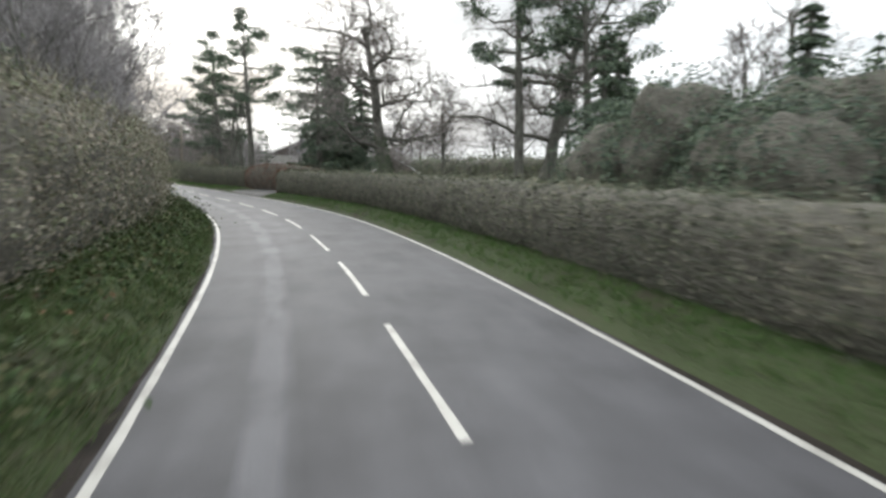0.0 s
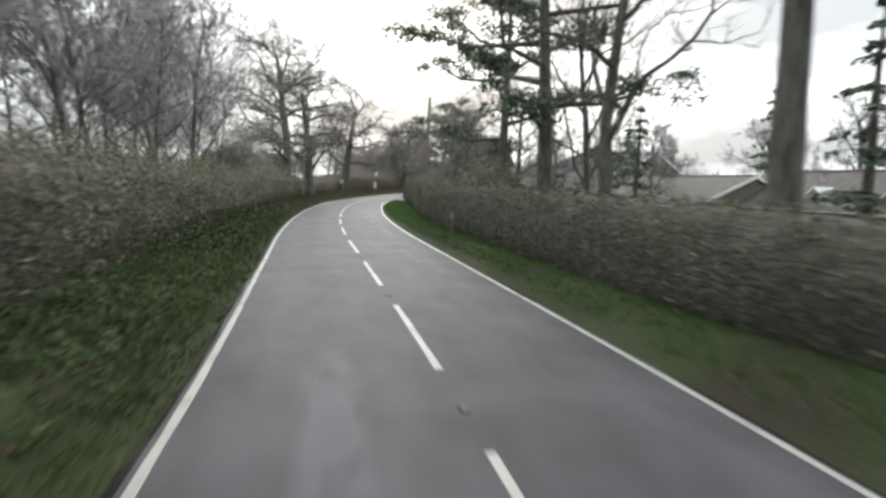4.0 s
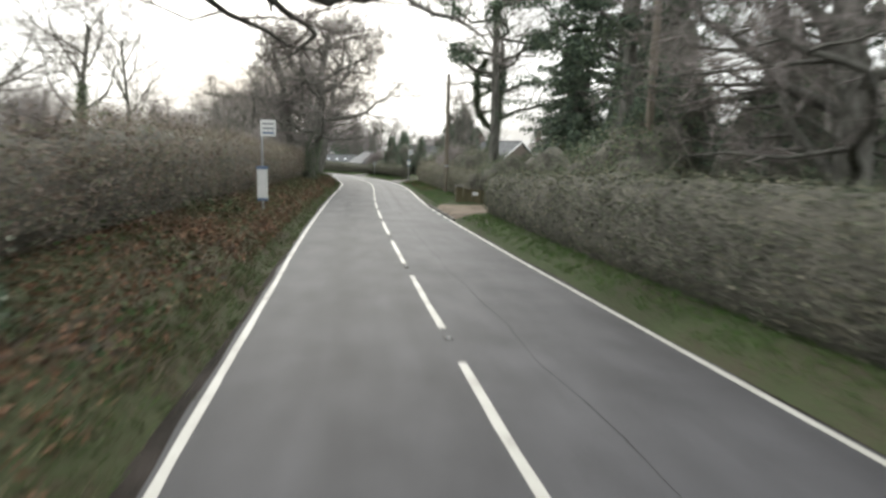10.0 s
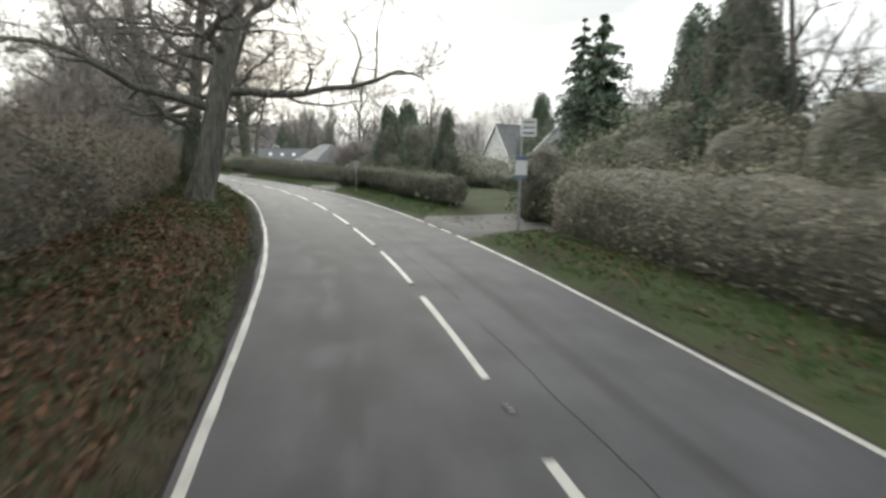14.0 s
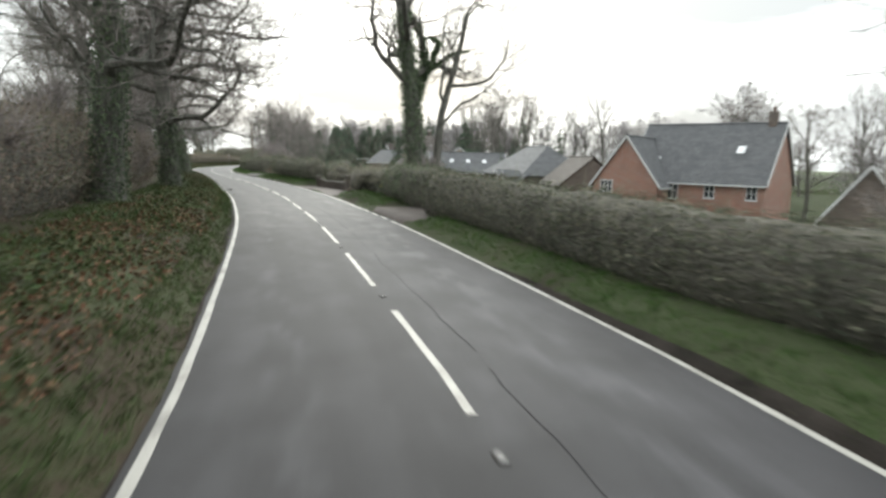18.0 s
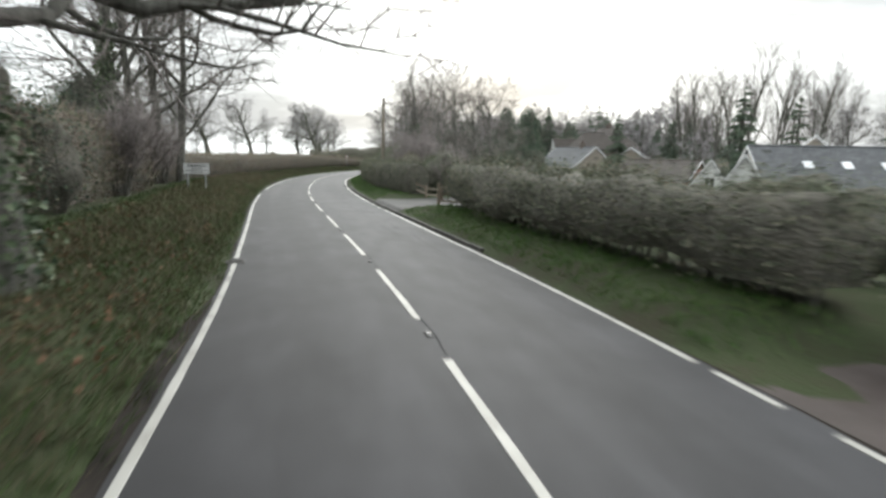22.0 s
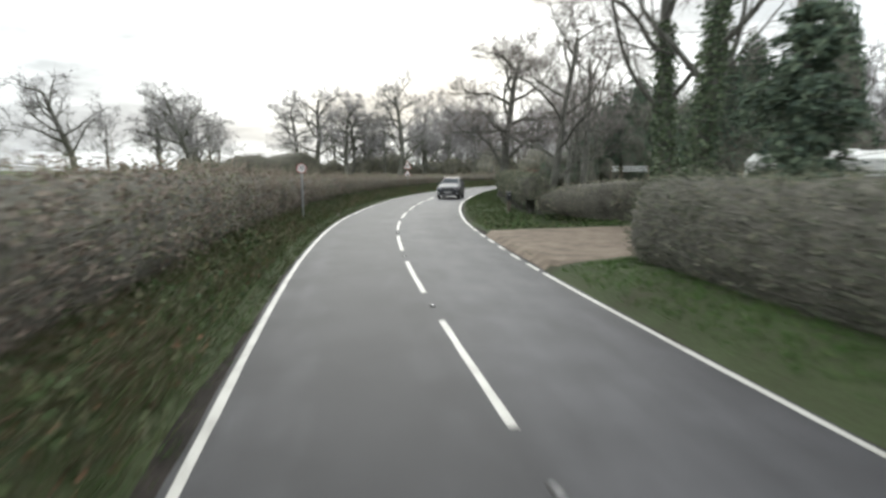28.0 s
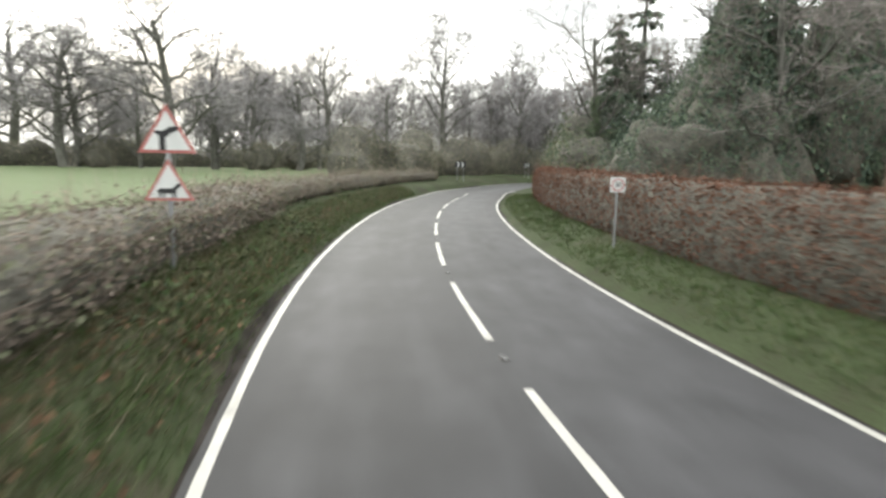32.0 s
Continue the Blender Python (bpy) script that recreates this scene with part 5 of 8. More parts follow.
# right side, house by house
for i, (s, d, z) in enumerate(((78.2, 12.6, 1.0), (73.5, 12.2, 0.92), (81.8, 15.5, 0.95))):
    plant("yew", YEW, B2, at(s, d, 80 * i), (1.0, 1.0, z), "broad dense dark yew behind the hedge", "yew")
fir(77.5, 18.0, 0.72, 30)
fir(72.0, 18.5, 0.78, 130)
bare(2, 80, 21, 0.8, 40)
bare(0, 69, 20, 0.8, 140)
for i, (s, d) in enumerate(((124, 15.5), (127.5, 18.5), (121.0, 18.0))):
    fir(s, d, 1.25 - 0.1 * i, 70 * i, "big spreading conifer in a garden")
fir(91.0, 22.0, 0.9, 300)
fir(85, 15, 0.75)
fir(70, 15, 0.7, 90)
oak(1, 103.8, 12.2, 1.1, 60, "large garden tree with heavy bare limbs")
oak(2, 100.6, 25, 1.2, 10, "tall leafless tree in a garden")
pine(0, 99.0, 21.0, 1.2, 40)
pine(1, 95.0, 24.0, 1.15, 160)
fir(220.5, 9.4, 0.8, 100, "dense dark conifer behind the hedge")
plant("yew", YEW, B2, at(211.0, 8.8, 30), (0.6, 0.6, 0.8), "dense dark yew behind the hedge", "yew")
for i, (s, d) in enumerate(((166, 8.6), (170, 9.6), (174.5, 8.8), (178, 10.0))):
    bush((0, 1)[i % 2], s, d, (1.1, 1.1, 1.0 + 0.12 * (i % 3)), 60 * i, "tall mixed shrub behind the hedge")
plant("cedar_tree", CEDAR, T3, at(117.0, 11.5), 0.92, "broad dark cedar above a beech hedge", "tree")
fir(122.5, 16.0, 1.15, 30)
pine(0, 125.4, 7.5, 1.05, 120, "tall pine tree with a straight reddish trunk")
pine(1, 137.5, 7.5, 1.05, 200, "tall pine tree with a bare reddish trunk")
pine(1, 146.5, 8.4, 0.95, 40)
plant("oak_tree", FORK, T3, at(132.7, 7.7, 300), 0.85, "pale forked leafless tree behind the hedge", "tree")
bare(2, 141, 11, 1.0, 70)
bare(1, 148, 9.5, 0.75, 170)
bush(1, 146, 8, (1.3, 1.3, 1.5), 0, "overgrown leafless bush above the hedge")
bush(1, 152, 8.5, (1.4, 1.3, 1.6), 60, "overgrown leafless bush above the hedge")
bare(3, 164.8, 9.6, 0.8, 10, "ivy-clad tree above the hedge")
bare(2, 171, 10.5, 0.7, 130)
fir(186, 30, 0.9)
oak(2, 202.5, 8.2, 0.85, 90, "bare garden tree behind the hedge")
pine(1, 207.0, 9.6, 0.85, 20)
pine(0, 212.5, 8.2, 0.9, 220)
bush(0, 209.5, 7.4, (1.3, 1.2, 1.45), 30)
plant("cedar_tree", CEDAR, T3, at(222.5, 10.6, 70), 0.72, "dense dark cedar above a clipped hedge", "tree")
for i, (s, d) in enumerate(((224.5, 15.5), (219.5, 13.0), (217.0, 11.2))):
    plant("yew", YEW, B2, at(s, d, 40 * i), (0.7, 0.7, (2.1, 1.9, 1.2)[i]), "tall dark evergreen behind the hedge", "tree")
bush(2, 214.0, 7.2, (1.3, 1.2, 1.2), 90)
for i, (s, d) in enumerate(((206.5, 10.6), (210.5, 8.8), (215.5, 9.6))):
    plant("yew", YEW, B2, at(s, d, 70 * i), (0.6, 0.6, (1.3, 1.05, 0.8)[i]), "dark evergreen screen behind the hedge", "tree")
pine(1, 220.0, 11.0, 0.95, 280)
pine(0, 227.8, 7.0, 0.95, 60, "tall pine tree with a straight trunk")
plant("yew", YEW, B2, at(228.5, 9.8, 10), (0.5, 0.5, 0.55), "dark evergreen shrubs behind a gate", "bush")
oak(4, 232.8, 7.6, 0.85, 200, "forked tree wrapped in ivy")
fir(229.5, 12.0, 0.9, 10)
for i, (q, d) in enumerate(((225.4, 7.2), (226.6, 8.6), (229.6, 6.9), (231.2, 8.2), (233.4, 6.7), (235.4, 7.6))):
    bush((0, 2)[i % 2], q, d, (1.1, 1.1, 0.92 + 0.08 * (i % 3)), 60 * i, "big dark laurel bush behind a gate")
bush(0, 236, 8.0, (1.0, 1.2, 0.9), 70, "dark laurel bush in a garden")
shrub(0, 238.5, 6.0, 1.3, 0)
leyland(0, 252.6, 9.3, (0.85, 0.85, 1.4), 30, "tall ragged conifer behind the hedge")
leyland(1, 256.2, 10.8, (0.8, 0.8, 1.25), 130, "tall ragged conifer behind the hedge")
for i, (q, d, z) in enumerate(((239.5, 7.4, 1.05), (242.0, 8.2, 1.25), (244.5, 7.5, 1.15), (247.2, 8.0, 1.3), (250.0, 7.6, 1.2))):
    bush((1, 0)[i % 2], q, d, (1.15, 1.15, z), 70 * i, "tall tangled shrub above the hedge")
cypress(259.5, 9.5, 0.95, 0)
fir(264, 11.5, 0.7, 60)
bush(0, 254.5, 8.5, (1.5, 1.4, 1.5), 10, "tall evergreen bush behind the hedge")
bush(2, 258.0, 7.6, (1.2, 1.2, 1.25), 100, "evergreen bush beside a drive")
bare(2, 251, 9.5, 0.65, 60)
bare(0, 246.5, 8.0, 0.6, 160)
shrub(1, 243, 7.0, 1.5, 30)
bush(0, 286.4, 8.8, (1.0, 1.0, 0.85), 20, "dark shrub at the corner of a drive")
bush(1, 287.6, 6.9, (0.8, 0.8, 0.75), 120, "dark shrub at the corner of a drive")
for i, (q, d, z) in enumerate(((288.5, 9.6, 1.35), (290.0, 11.2, 1.6), (291.8, 12.6, 1.5), (293.5, 14.2, 1.7), (290.8, 14.6, 1.8), (295.5, 16.0, 1.6))):
    shrub(i % 2, q, d, z, 60 * i, "tall leafless shrub in a garden")
for i, (q, d) in enumerate(((291.0, 17.0), (296.0, 19.5), (287.5, 14.5), (290.6, 9.2), (288.6, 11.6))):
    bare(i % 3, q, d, 0.62 if i < 3 else 0.74, 90 * i, "slender leafless garden tree")
plant("yew", YEW, B2, at(281.5, 9.4, 60), (0.8, 0.8, 0.95), "big irregular evergreen beside a drive", "yew")
leyland(0, 278.6, 7.0, (0.72, 0.72, 0.98), 150, "big irregular conifer beside a drive")
leyland(1, 280.2, 12.2, (0.5, 0.5, 1.0), 60, "tall irregular conifer in a garden")
leyland(0, 283.0, 23.0, (1.0, 1.0, 1.45), 200, "tall irregular conifer in front of a gabled house")
leyland(1, 283.6, 10.6, (0.85, 0.85, 1.15), 20, "big irregular conifer beside a drive")
bush(0, 281.0, 5.7, (0.95, 0.95, 0.8), 40, "dark evergreen bush at the corner of a drive")
bush(2, 281.4, 7.2, (1.0, 1.0, 1.1), 140, "dark evergreen bush at the corner of a drive")
for i, (q, d, z) in enumerate(((287.2, 6.7, 1.25), (288.2, 8.2, 1.45), (286.6, 8.0, 1.3))):
    shrub(i % 2, q, d, z, 70 * i, "tall leafless shrub behind the hedge")
bare(1, 324, 50, 1.0, 40)
bare(2, 319, 53, 1.0, 100)
bare(0, 329, 47, 1.0, 200)
plant("oak_tree", IVY_TREE, T3, at(315.7, 6.6, 75), 0.95, "large forked tree, its trunk wrapped in ivy", "tree")
plant("oak_tree", FORK, T3, at(315.9, 7.3, 40) @ pose(0, 0, 0, 5, 15, 0), 0.85, "leaning leafless tree beside an ivy-clad trunk", "tree")
shrub(0, 314, 6.6, 0.9, 0)
for i, s in enumerate((337, 342, 347.5, 352.5)):
    bush((1, 0)[i % 2], s, 7.6 + (i % 2), (0.9, 0.9, 0.75), 50 * i, "dense shrub behind the hedge")
for i, (s, d, z) in enumerate(((346.5, 20.5, 1.0), (350.5, 19.5, 1.25), (354.0, 21.5, 1.35), (357.5, 20.0, 1.2), (361.5, 19.0, 1.2), (352, 24.0, 1.2))):
    bush(i % 3, s, d, (1.15, 1.15, z), 70 * i, "dense green garden shrub on a lawn below the road")
for i in range(8):
    bush((0, 2)[i % 2], 332 + i * 2.3, 21.8 + i * 0.25, (0.75, 0.65, 0.62), 45 * i, "clipped dark green shrub across front gardens")
for i in range(15):
    s = 366.5 + i * 3.8
    (shrub if i % 3 else bush)(i % 2, s, 7.6 + (i % 3) * 1.3, ((1.45 + 0.2 * (i % 4)) if i % 3 else 1.25) * (0.72 if i < 4 else 1.0), 65 * i, "tangled bush above the hedge")
    shrub((i + 1) % 2, s + 1.9, 8.6 + (i % 4) * 1.1, (1.5 + 0.22 * (i % 3)) * (0.72 if i < 4 else 1.0), 40 * i, "tall tangle of bare stems above the hedge")
for i in range(9):
    bare((i * 3 + 2) % 4, 372 + i * 6.3, 10 + (i % 3) * 3, 0.62 + 0.09 * (i % 4), 70 * i, "slender leafless tree behind the hedge")
for i, (s, d) in enumerate(((365.5, 7.6), (366.5, 10.2), (365.0, 12.8), (368.5, 14.8), (371.5, 12.4), (364.5, 16.0))):
    shrub(i % 2, s, d, 0.85 + 0.1 * (i % 3), 60 * i, "leafless shrub beside a field gate")
    if i % 2:
        bush(1, s + 1.2, d + 0.8, (1.0, 1.0, 0.75), 80 * i, "brown twiggy bush behind a field gate")
bare(2, 405.1, 13.8, 1.0, 0, "tall birch with fine drooping twigs")
leyland(0, 404.2, 23.5, (1.3, 1.3, 1.8), 0, "tall ragged conifer in a garden")
leyland(1, 413.0, 22.0, (1.2, 1.2, 1.7), 70, "tall ragged conifer in a garden")
fir(399.0, 33.0, 0.85, 10)
fir(392.0, 45.0, 1.1, 70)
for i in range(9):
    plant("poplar_tree", POPLAR, T3, at(418 + 6 * i, 66 - (i * 5) % 9 * 1.5, 40 * i), 1.0 + 0.06 * ((i * 3) % 4), "tall leafless poplar on the skyline", "tree", "poplars on the skyline")
for i, (s, d) in enumerate(((428.5, 8.2), (431.5, 9.0))):
    bare(3, s, d, 1.15 - 0.05 * i, 140 * i, "tall tree wrapped in ivy beside a gravel drive")
for i, (s, d) in enumerate(((437.0, 13.5), (440.5, 16.5), (435.5, 17.5), (445.0, 20.5))):
    leyland(i % 2, s, d, (0.9, 0.9, 1.25 + 0.15 * (i % 3)), 80 * i, "dense dark conifer behind a gravel drive")
cypress(424.6, 8.6, 0.8, 0, "dense ivy-dark cypress beside a drive")
oak(0, 456.6, 5.9, 0.74, 200, "large bare oak with long limbs behind the hedge")
plant("bare_tree", BARE[1], T3, at(443.5, 7.6, 30) @ pose(0, 0, 0, 6, 12, 0), 0.95, "slender leafless tree leaning out of the hedge", "tree")
for i, (s, d) in enumerate(((486, 9.6), (491, 11.0), (496, 13.2), (500.5, 15.8), (504.5, 18.4), (508, 21.5), (512, 25.5), (516, 29.0))):
    plant("yew", YEW, B2, at(s, d, 50 * i), (0.85, 0.85, (0.75, 1.15, 1.5, 2.1, 1.8, 2.3, 1.7, 2.1)[i]), "tall dense evergreen in a dark garden belt", "tree")
for i, (s, d) in enumerate(((487.5, 12.0), (489.5, 17.5), (492.5, 13.5), (492.0, 19.5))):
    leyland(i % 2, s, d, (1.2, 1.2, (1.7, 2.1, 1.8, 2.0)[i]), 55 * i, "tall ragged conifer in a dark garden belt")
bare(0, 452, 11, 0.9, 20)
for i in range(16):
    s, d = 474 + i * 5.0, 11 + (i * 5) % 9 * 1.6 + (36 if 476 < 474 + i * 5.0 < 512 else 0)
    if i % 3 == 1:
        fir(s, d, 0.85 + 0.1 * (i % 3), 50 * i, "dark spruce in a belt of trees")
    elif i % 3 == 2:
        cypress(s, d, 1.1, 50 * i)
    else:
        bare((i // 3) % 4, s, d, 0.95, 50 * i)
for i in range(2, 14):
    s, d = 476 + i * 5.0, 9 + (i * 7) % 6 * 2.0
    if i % 2:
        fir(s, d, 1.0 + 0.1 * (i % 3), 50 * i, "dark spruce behind the beech hedge")
    else:
        bare((i // 2) % 4, s, d, 1.05, 50 * i, "leafless tree behind the beech hedge")

# woods and tree lines further off
wg = np.random.default_rng(5)


def belt(n, s0, s1, d0, d1, kinds, sc, label):
    """A loose belt of n trees of mixed kinds."""
    for i in range(n):
        s, d = s0 + (s1 - s0) * (i + wg.uniform(0.1, 0.9)) / n, wg.uniform(min(d0, d1), max(d0, d1))
        k, z, t = kinds[int(wg.integers(0, len(kinds)))], sc * wg.uniform(0.8, 1.2), wg.uniform(0, 360)
        m = at(min(max(s, 1), LEN - 1), d, t)
        if s > LEN - 1:
            q = LINE[-60] + AXU * (s - LEN + 59) + AXN * d
            m = pose(q[0], q[1], 0.4, 0, 0, t)
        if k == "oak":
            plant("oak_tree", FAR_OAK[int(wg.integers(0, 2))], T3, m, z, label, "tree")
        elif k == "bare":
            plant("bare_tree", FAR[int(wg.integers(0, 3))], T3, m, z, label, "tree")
        elif k == "fir":
            plant("fir_tree", FAR_FIR, T3, m, z, "dark conifer in a belt of trees", "tree")
        elif k == "poplar":
            plant("poplar_tree", POPLAR, T3, m, z, "tall leafless poplar on the skyline", "tree")
        elif k == "shrub":
            plant("shrub", SHRUB[int(wg.integers(0, 2))], ("stem_fan", "twig_spray"), m, z * 1.8, "leafless shrub at a wood's edge", "shrub")
        elif k == "bush":
            plant("bush", BUSH[1], B2, m, (z * 1.3, z * 1.3, z * 1.1), "dense dark shrub at a wood's edge", "bush")


belt(16, 60, 180, 32, 60, ("bare", "bare", "fir", "bush"), 1.0, "leafless tree in a garden belt")
belt(12, 110, 180, 13, 26, ("bare", "fir", "shrub", "bush"), 0.75, "leafless tree in a garden")
belt(20, 190, 300, 30, 60, ("bare", "bare", "fir", "bush"), 0.9, "leafless tree behind the houses")
belt(60, 290, 460, 55, 110, ("bare", "bare", "bare", "fir", "poplar", "bush"), 1.0, "leafless tree on the skyline")
belt(26, 320, 440, 36, 56, ("bare", "fir", "bush", "shrub"), 0.6, "leafless tree in a garden")
belt(15, 462, 590, -118, -66, ("oak",), 1.55, "large leafless oak in a field hedge")
belt(34, 380, 520, -185, -140, ("bare", "bush", "bare"), 1.1, "leafless tree in a distant field hedge")
belt(46, 150, 380, -190, -120, ("bare", "bush"), 0.9, "leafless tree in a distant field hedge")
belt(44, 515, 590, -62, -8, ("bare", "bare", "bush", "oak"), 1.25, "leafless tree in the wood by the bend")
belt(30, 510, 575, 7, 40, ("bare", "fir", "bare", "bush"), 1.35, "leafless tree in the wood by the bend")
belt(30, 560, 680, -110, 20, ("bare", "bare", "bush"), 1.5, "leafless tree in the wood beyond the bend")

for i in range(16):
    q, d = 552 + 1.4 * i, -10.5 - (i * 7) % 5 * 3.0
    plant("bare_tree", FAR[i % 3], T3, at(q, d, 67 * i), 1.15 + 0.12 * (i % 4), "leafless tree in the wood by the bend", "tree")
    if i % 2:
        plant("bush", BUSH[1], B2, at(q, d + 2.0, 40 * i), (1.6, 1.6, 1.5), "dense dark shrub at a wood's edge", "bush")

# shrubby edges that close the view low down
hedge(60, 178, ramp_s((60, 27), (120, 36), (178, 40)), 3.0, 3.2, "hedge_green", "rough evergreen screen at the back of gardens", 24, 0.1, 4, wild=0.7, seed=41)
hedge(190, 300, 40, 3.0, 3.4, "hedge_green", "rough evergreen screen at the back of gardens", 24, 0.1, 4, wild=0.7, seed=42)
hedge(330, 470, 52, 3.0, 2.2, "hedge_leaf", "rough brown screen at the back of gardens", 22, 0.1, 4, wild=0.7, seed=43)
hedge(512, 574, lambda s: -9.5 + 1.2 * np.sin(s * 0.41), 4.0, lambda s: 4.4 + 1.1 * np.sin(s * 0.55) + 0.7 * np.sin(s * 1.37), "hedge_leaf", "tangled undergrowth at the wood's edge", 30, 0.09, 8, wild=0.8, seed=44)
hedge(500, 574, ramp_s((500, -66), (574, -40)), 4.0, lambda s: 4.6 + 1.2 * np.sin(s * 0.37) + 0.8 * np.sin(s * 1.1), "hedge_leaf", "tangled undergrowth at the wood's edge", 24, 0.1, 8, wild=0.8, seed=45)
hedge(503, 572, ramp_s((503, 6.5), (572, 7.5)), 4.0, lambda s: 4.6 + 1.0 * np.sin(s * 0.47) + 0.8 * np.sin(s * 1.21), "hedge_green", "dark undergrowth at the wood's edge", 30, 0.09, 8, wild=0.8, seed=46)
hedge(436.2, 438.2, 5.6, 13.0, 1.85, label="clipped hedge turning in beside a gravel drive", seed=47, density=60)
hedge(266, 289, ramp_s((266, 14), (285, 12.5), (300, 13)), 2.6, ramp_s((266, 1.3), (276, 1.4), (280, 2.8), (300, 2.6)), "hedge_green", "rough evergreen shrubs across a garden", 45, 0.07, 8, wild=0.8, seed=49)

# ---- makers of things ----
def part(name, bm, material, parent=None, label="", smooth=False, bevel=0.0):
    """Links a bmesh as one mesh object under a thing or a part."""
    if bevel:
        bmesh.ops.bevel(bm, geom=list(bm.edges), offset=bevel, segments=1, affect="EDGES", clamp_overlap=True)
    bmesh.ops.recalc_face_normals(bm, faces=list(bm.faces))
    me = bpy.data.meshes.new(name)
    bm.to_mesh(me)
    bm.free()
    if smooth:
        me.polygons.foreach_set("use_smooth", np.ones(len(me.polygons), bool))
    me.materials.append(M[material])
    ob = new(name, me)
    if parent:
        ob.parent = parent
    if label:
        ob["label"] = label
    return ob


def box(x0, x1, y0, y1, z0, z1, bm=None):
    bm = bm or bmesh.new()
    v = [bm.verts.new(p) for p in ((x0, y0, z0), (x1, y0, z0), (x1, y1, z0), (x0, y1, z0), (x0, y0, z1), (x1, y0, z1), (x1, y1, z1), (x0, y1, z1))]
    for f in ((3, 2, 1, 0), (4, 5, 6, 7), (0, 1, 5, 4), (1, 2, 6, 5), (2, 3, 7, 6), (3, 0, 4, 7)):
        bm.faces.new([v[i] for i in f])
    return bm


def rod(a, b, r, n=10, r2=None, bm=None):
    """A round bar from a to b."""
    bm = bm or bmesh.new()
    a, b = Vector(a), Vector(b)
    q = (b - a).to_track_quat("Z", "Y").to_matrix()
    rings = []
    for p, rr in ((a, r), (b, r if r2 is None else r2)):
        rings.append([bm.verts.new(p + q @ Vector((rr * math.cos(k * 2 * math.pi / n), rr * math.sin(k * 2 * math.pi / n), 0))) for k in range(n)])
    for k in range(n):
        bm.faces.new((rings[0][k], rings[0][(k + 1) % n], rings[1][(k + 1) % n], rings[1][k]))
    bm.faces.new(rings[0][::-1])
    bm.faces.new(rings[1])
    return bm


def plate(poly, y, thick, bm=None):
    """A flat plate in the x-z plane with its face at y, thick behind it (towards +y)."""
    bm = bm or bmesh.new()
    f = [bm.verts.new((x, y, z)) for x, z in poly]
    b = [bm.verts.new((x, y + thick, z)) for x, z in poly]
    n = len(poly)
    bm.faces.new(f)
    bm.faces.new(b[::-1])
    for i in range(n):
        bm.faces.new((f[i], b[i], b[(i + 1) % n], f[(i + 1) % n]))
    return bm


def disc(cx, cz, r, n=28):
    return [(cx + r * math.cos(k * 2 * math.pi / n), cz + r * math.sin(k * 2 * math.pi / n)) for k in range(n)]


def ring_plate(cx, cz, r0, r1, y, thick, n=28):
    bm = bmesh.new()
    vs = []
    for r, yy in ((r1, y), (r0, y), (r0, y + thick), (r1, y + thick)):
        vs.append([bm.verts.new((x, yy, z)) for x, z in disc(cx, cz, r, n)])
    for a in range(4):
        for i in range(n):
            bm.faces.new((vs[a][i], vs[a][(i + 1) % n], vs[(a + 1) % 4][(i + 1) % n], vs[(a + 1) % 4][i]))
    return bm


def rounded(x0, x1, z0, z1, r, n=5):
    pts = []
    for cx, cz, a0 in ((x1 - r, z1 - r, 0), (x0 + r, z1 - r, 90), (x0 + r, z0 + r, 180), (x1 - r, z0 + r, 270)):
        for k in range(n + 1):
            a = radians(a0 + 90 * k / n)
            pts.append((cx + r * math.cos(a), cz + r * math.sin(a)))
    return pts


def lettering(text, size, parent, x, y, z, material, name="lettering", bold=0.0):
    """Raised letters in the built-in font, facing -y, centred at x, z."""
    cu = bpy.data.curves.new(name, "FONT")
    cu.body, cu.size, cu.extrude, cu.align_x, cu.align_y, cu.offset = text, size, 0.003, "CENTER", "CENTER", bold
    tmp = bpy.data.objects.new(name, cu)
    scene.collection.objects.link(tmp)
    me = bpy.data.meshes.new_from_object(tmp.evaluated_get(bpy.context.evaluated_depsgraph_get()))
    bpy.data.objects.remove(tmp)
    me.transform(Matrix.Translation((x, y, z)) @ pose(0, 0, 0, 90, 0, 0))
    me.materials.clear()
    me.materials.append(M[material])
    ob = new(name, me)
    ob.parent = parent
    return ob


def thing(name, m, label, category, group=""):
    ob = new(name)
    ob.empty_display_size = 0.3
    ob.matrix_basis = m
    return tagged(ob, label, category, group)


def post_part(parent, x, y, z0, z1, r=0.038, material="galv", name="post"):
    return part(name, rod((x, y, z0), (x, y, z1), r, 12), material, parent, smooth=False)


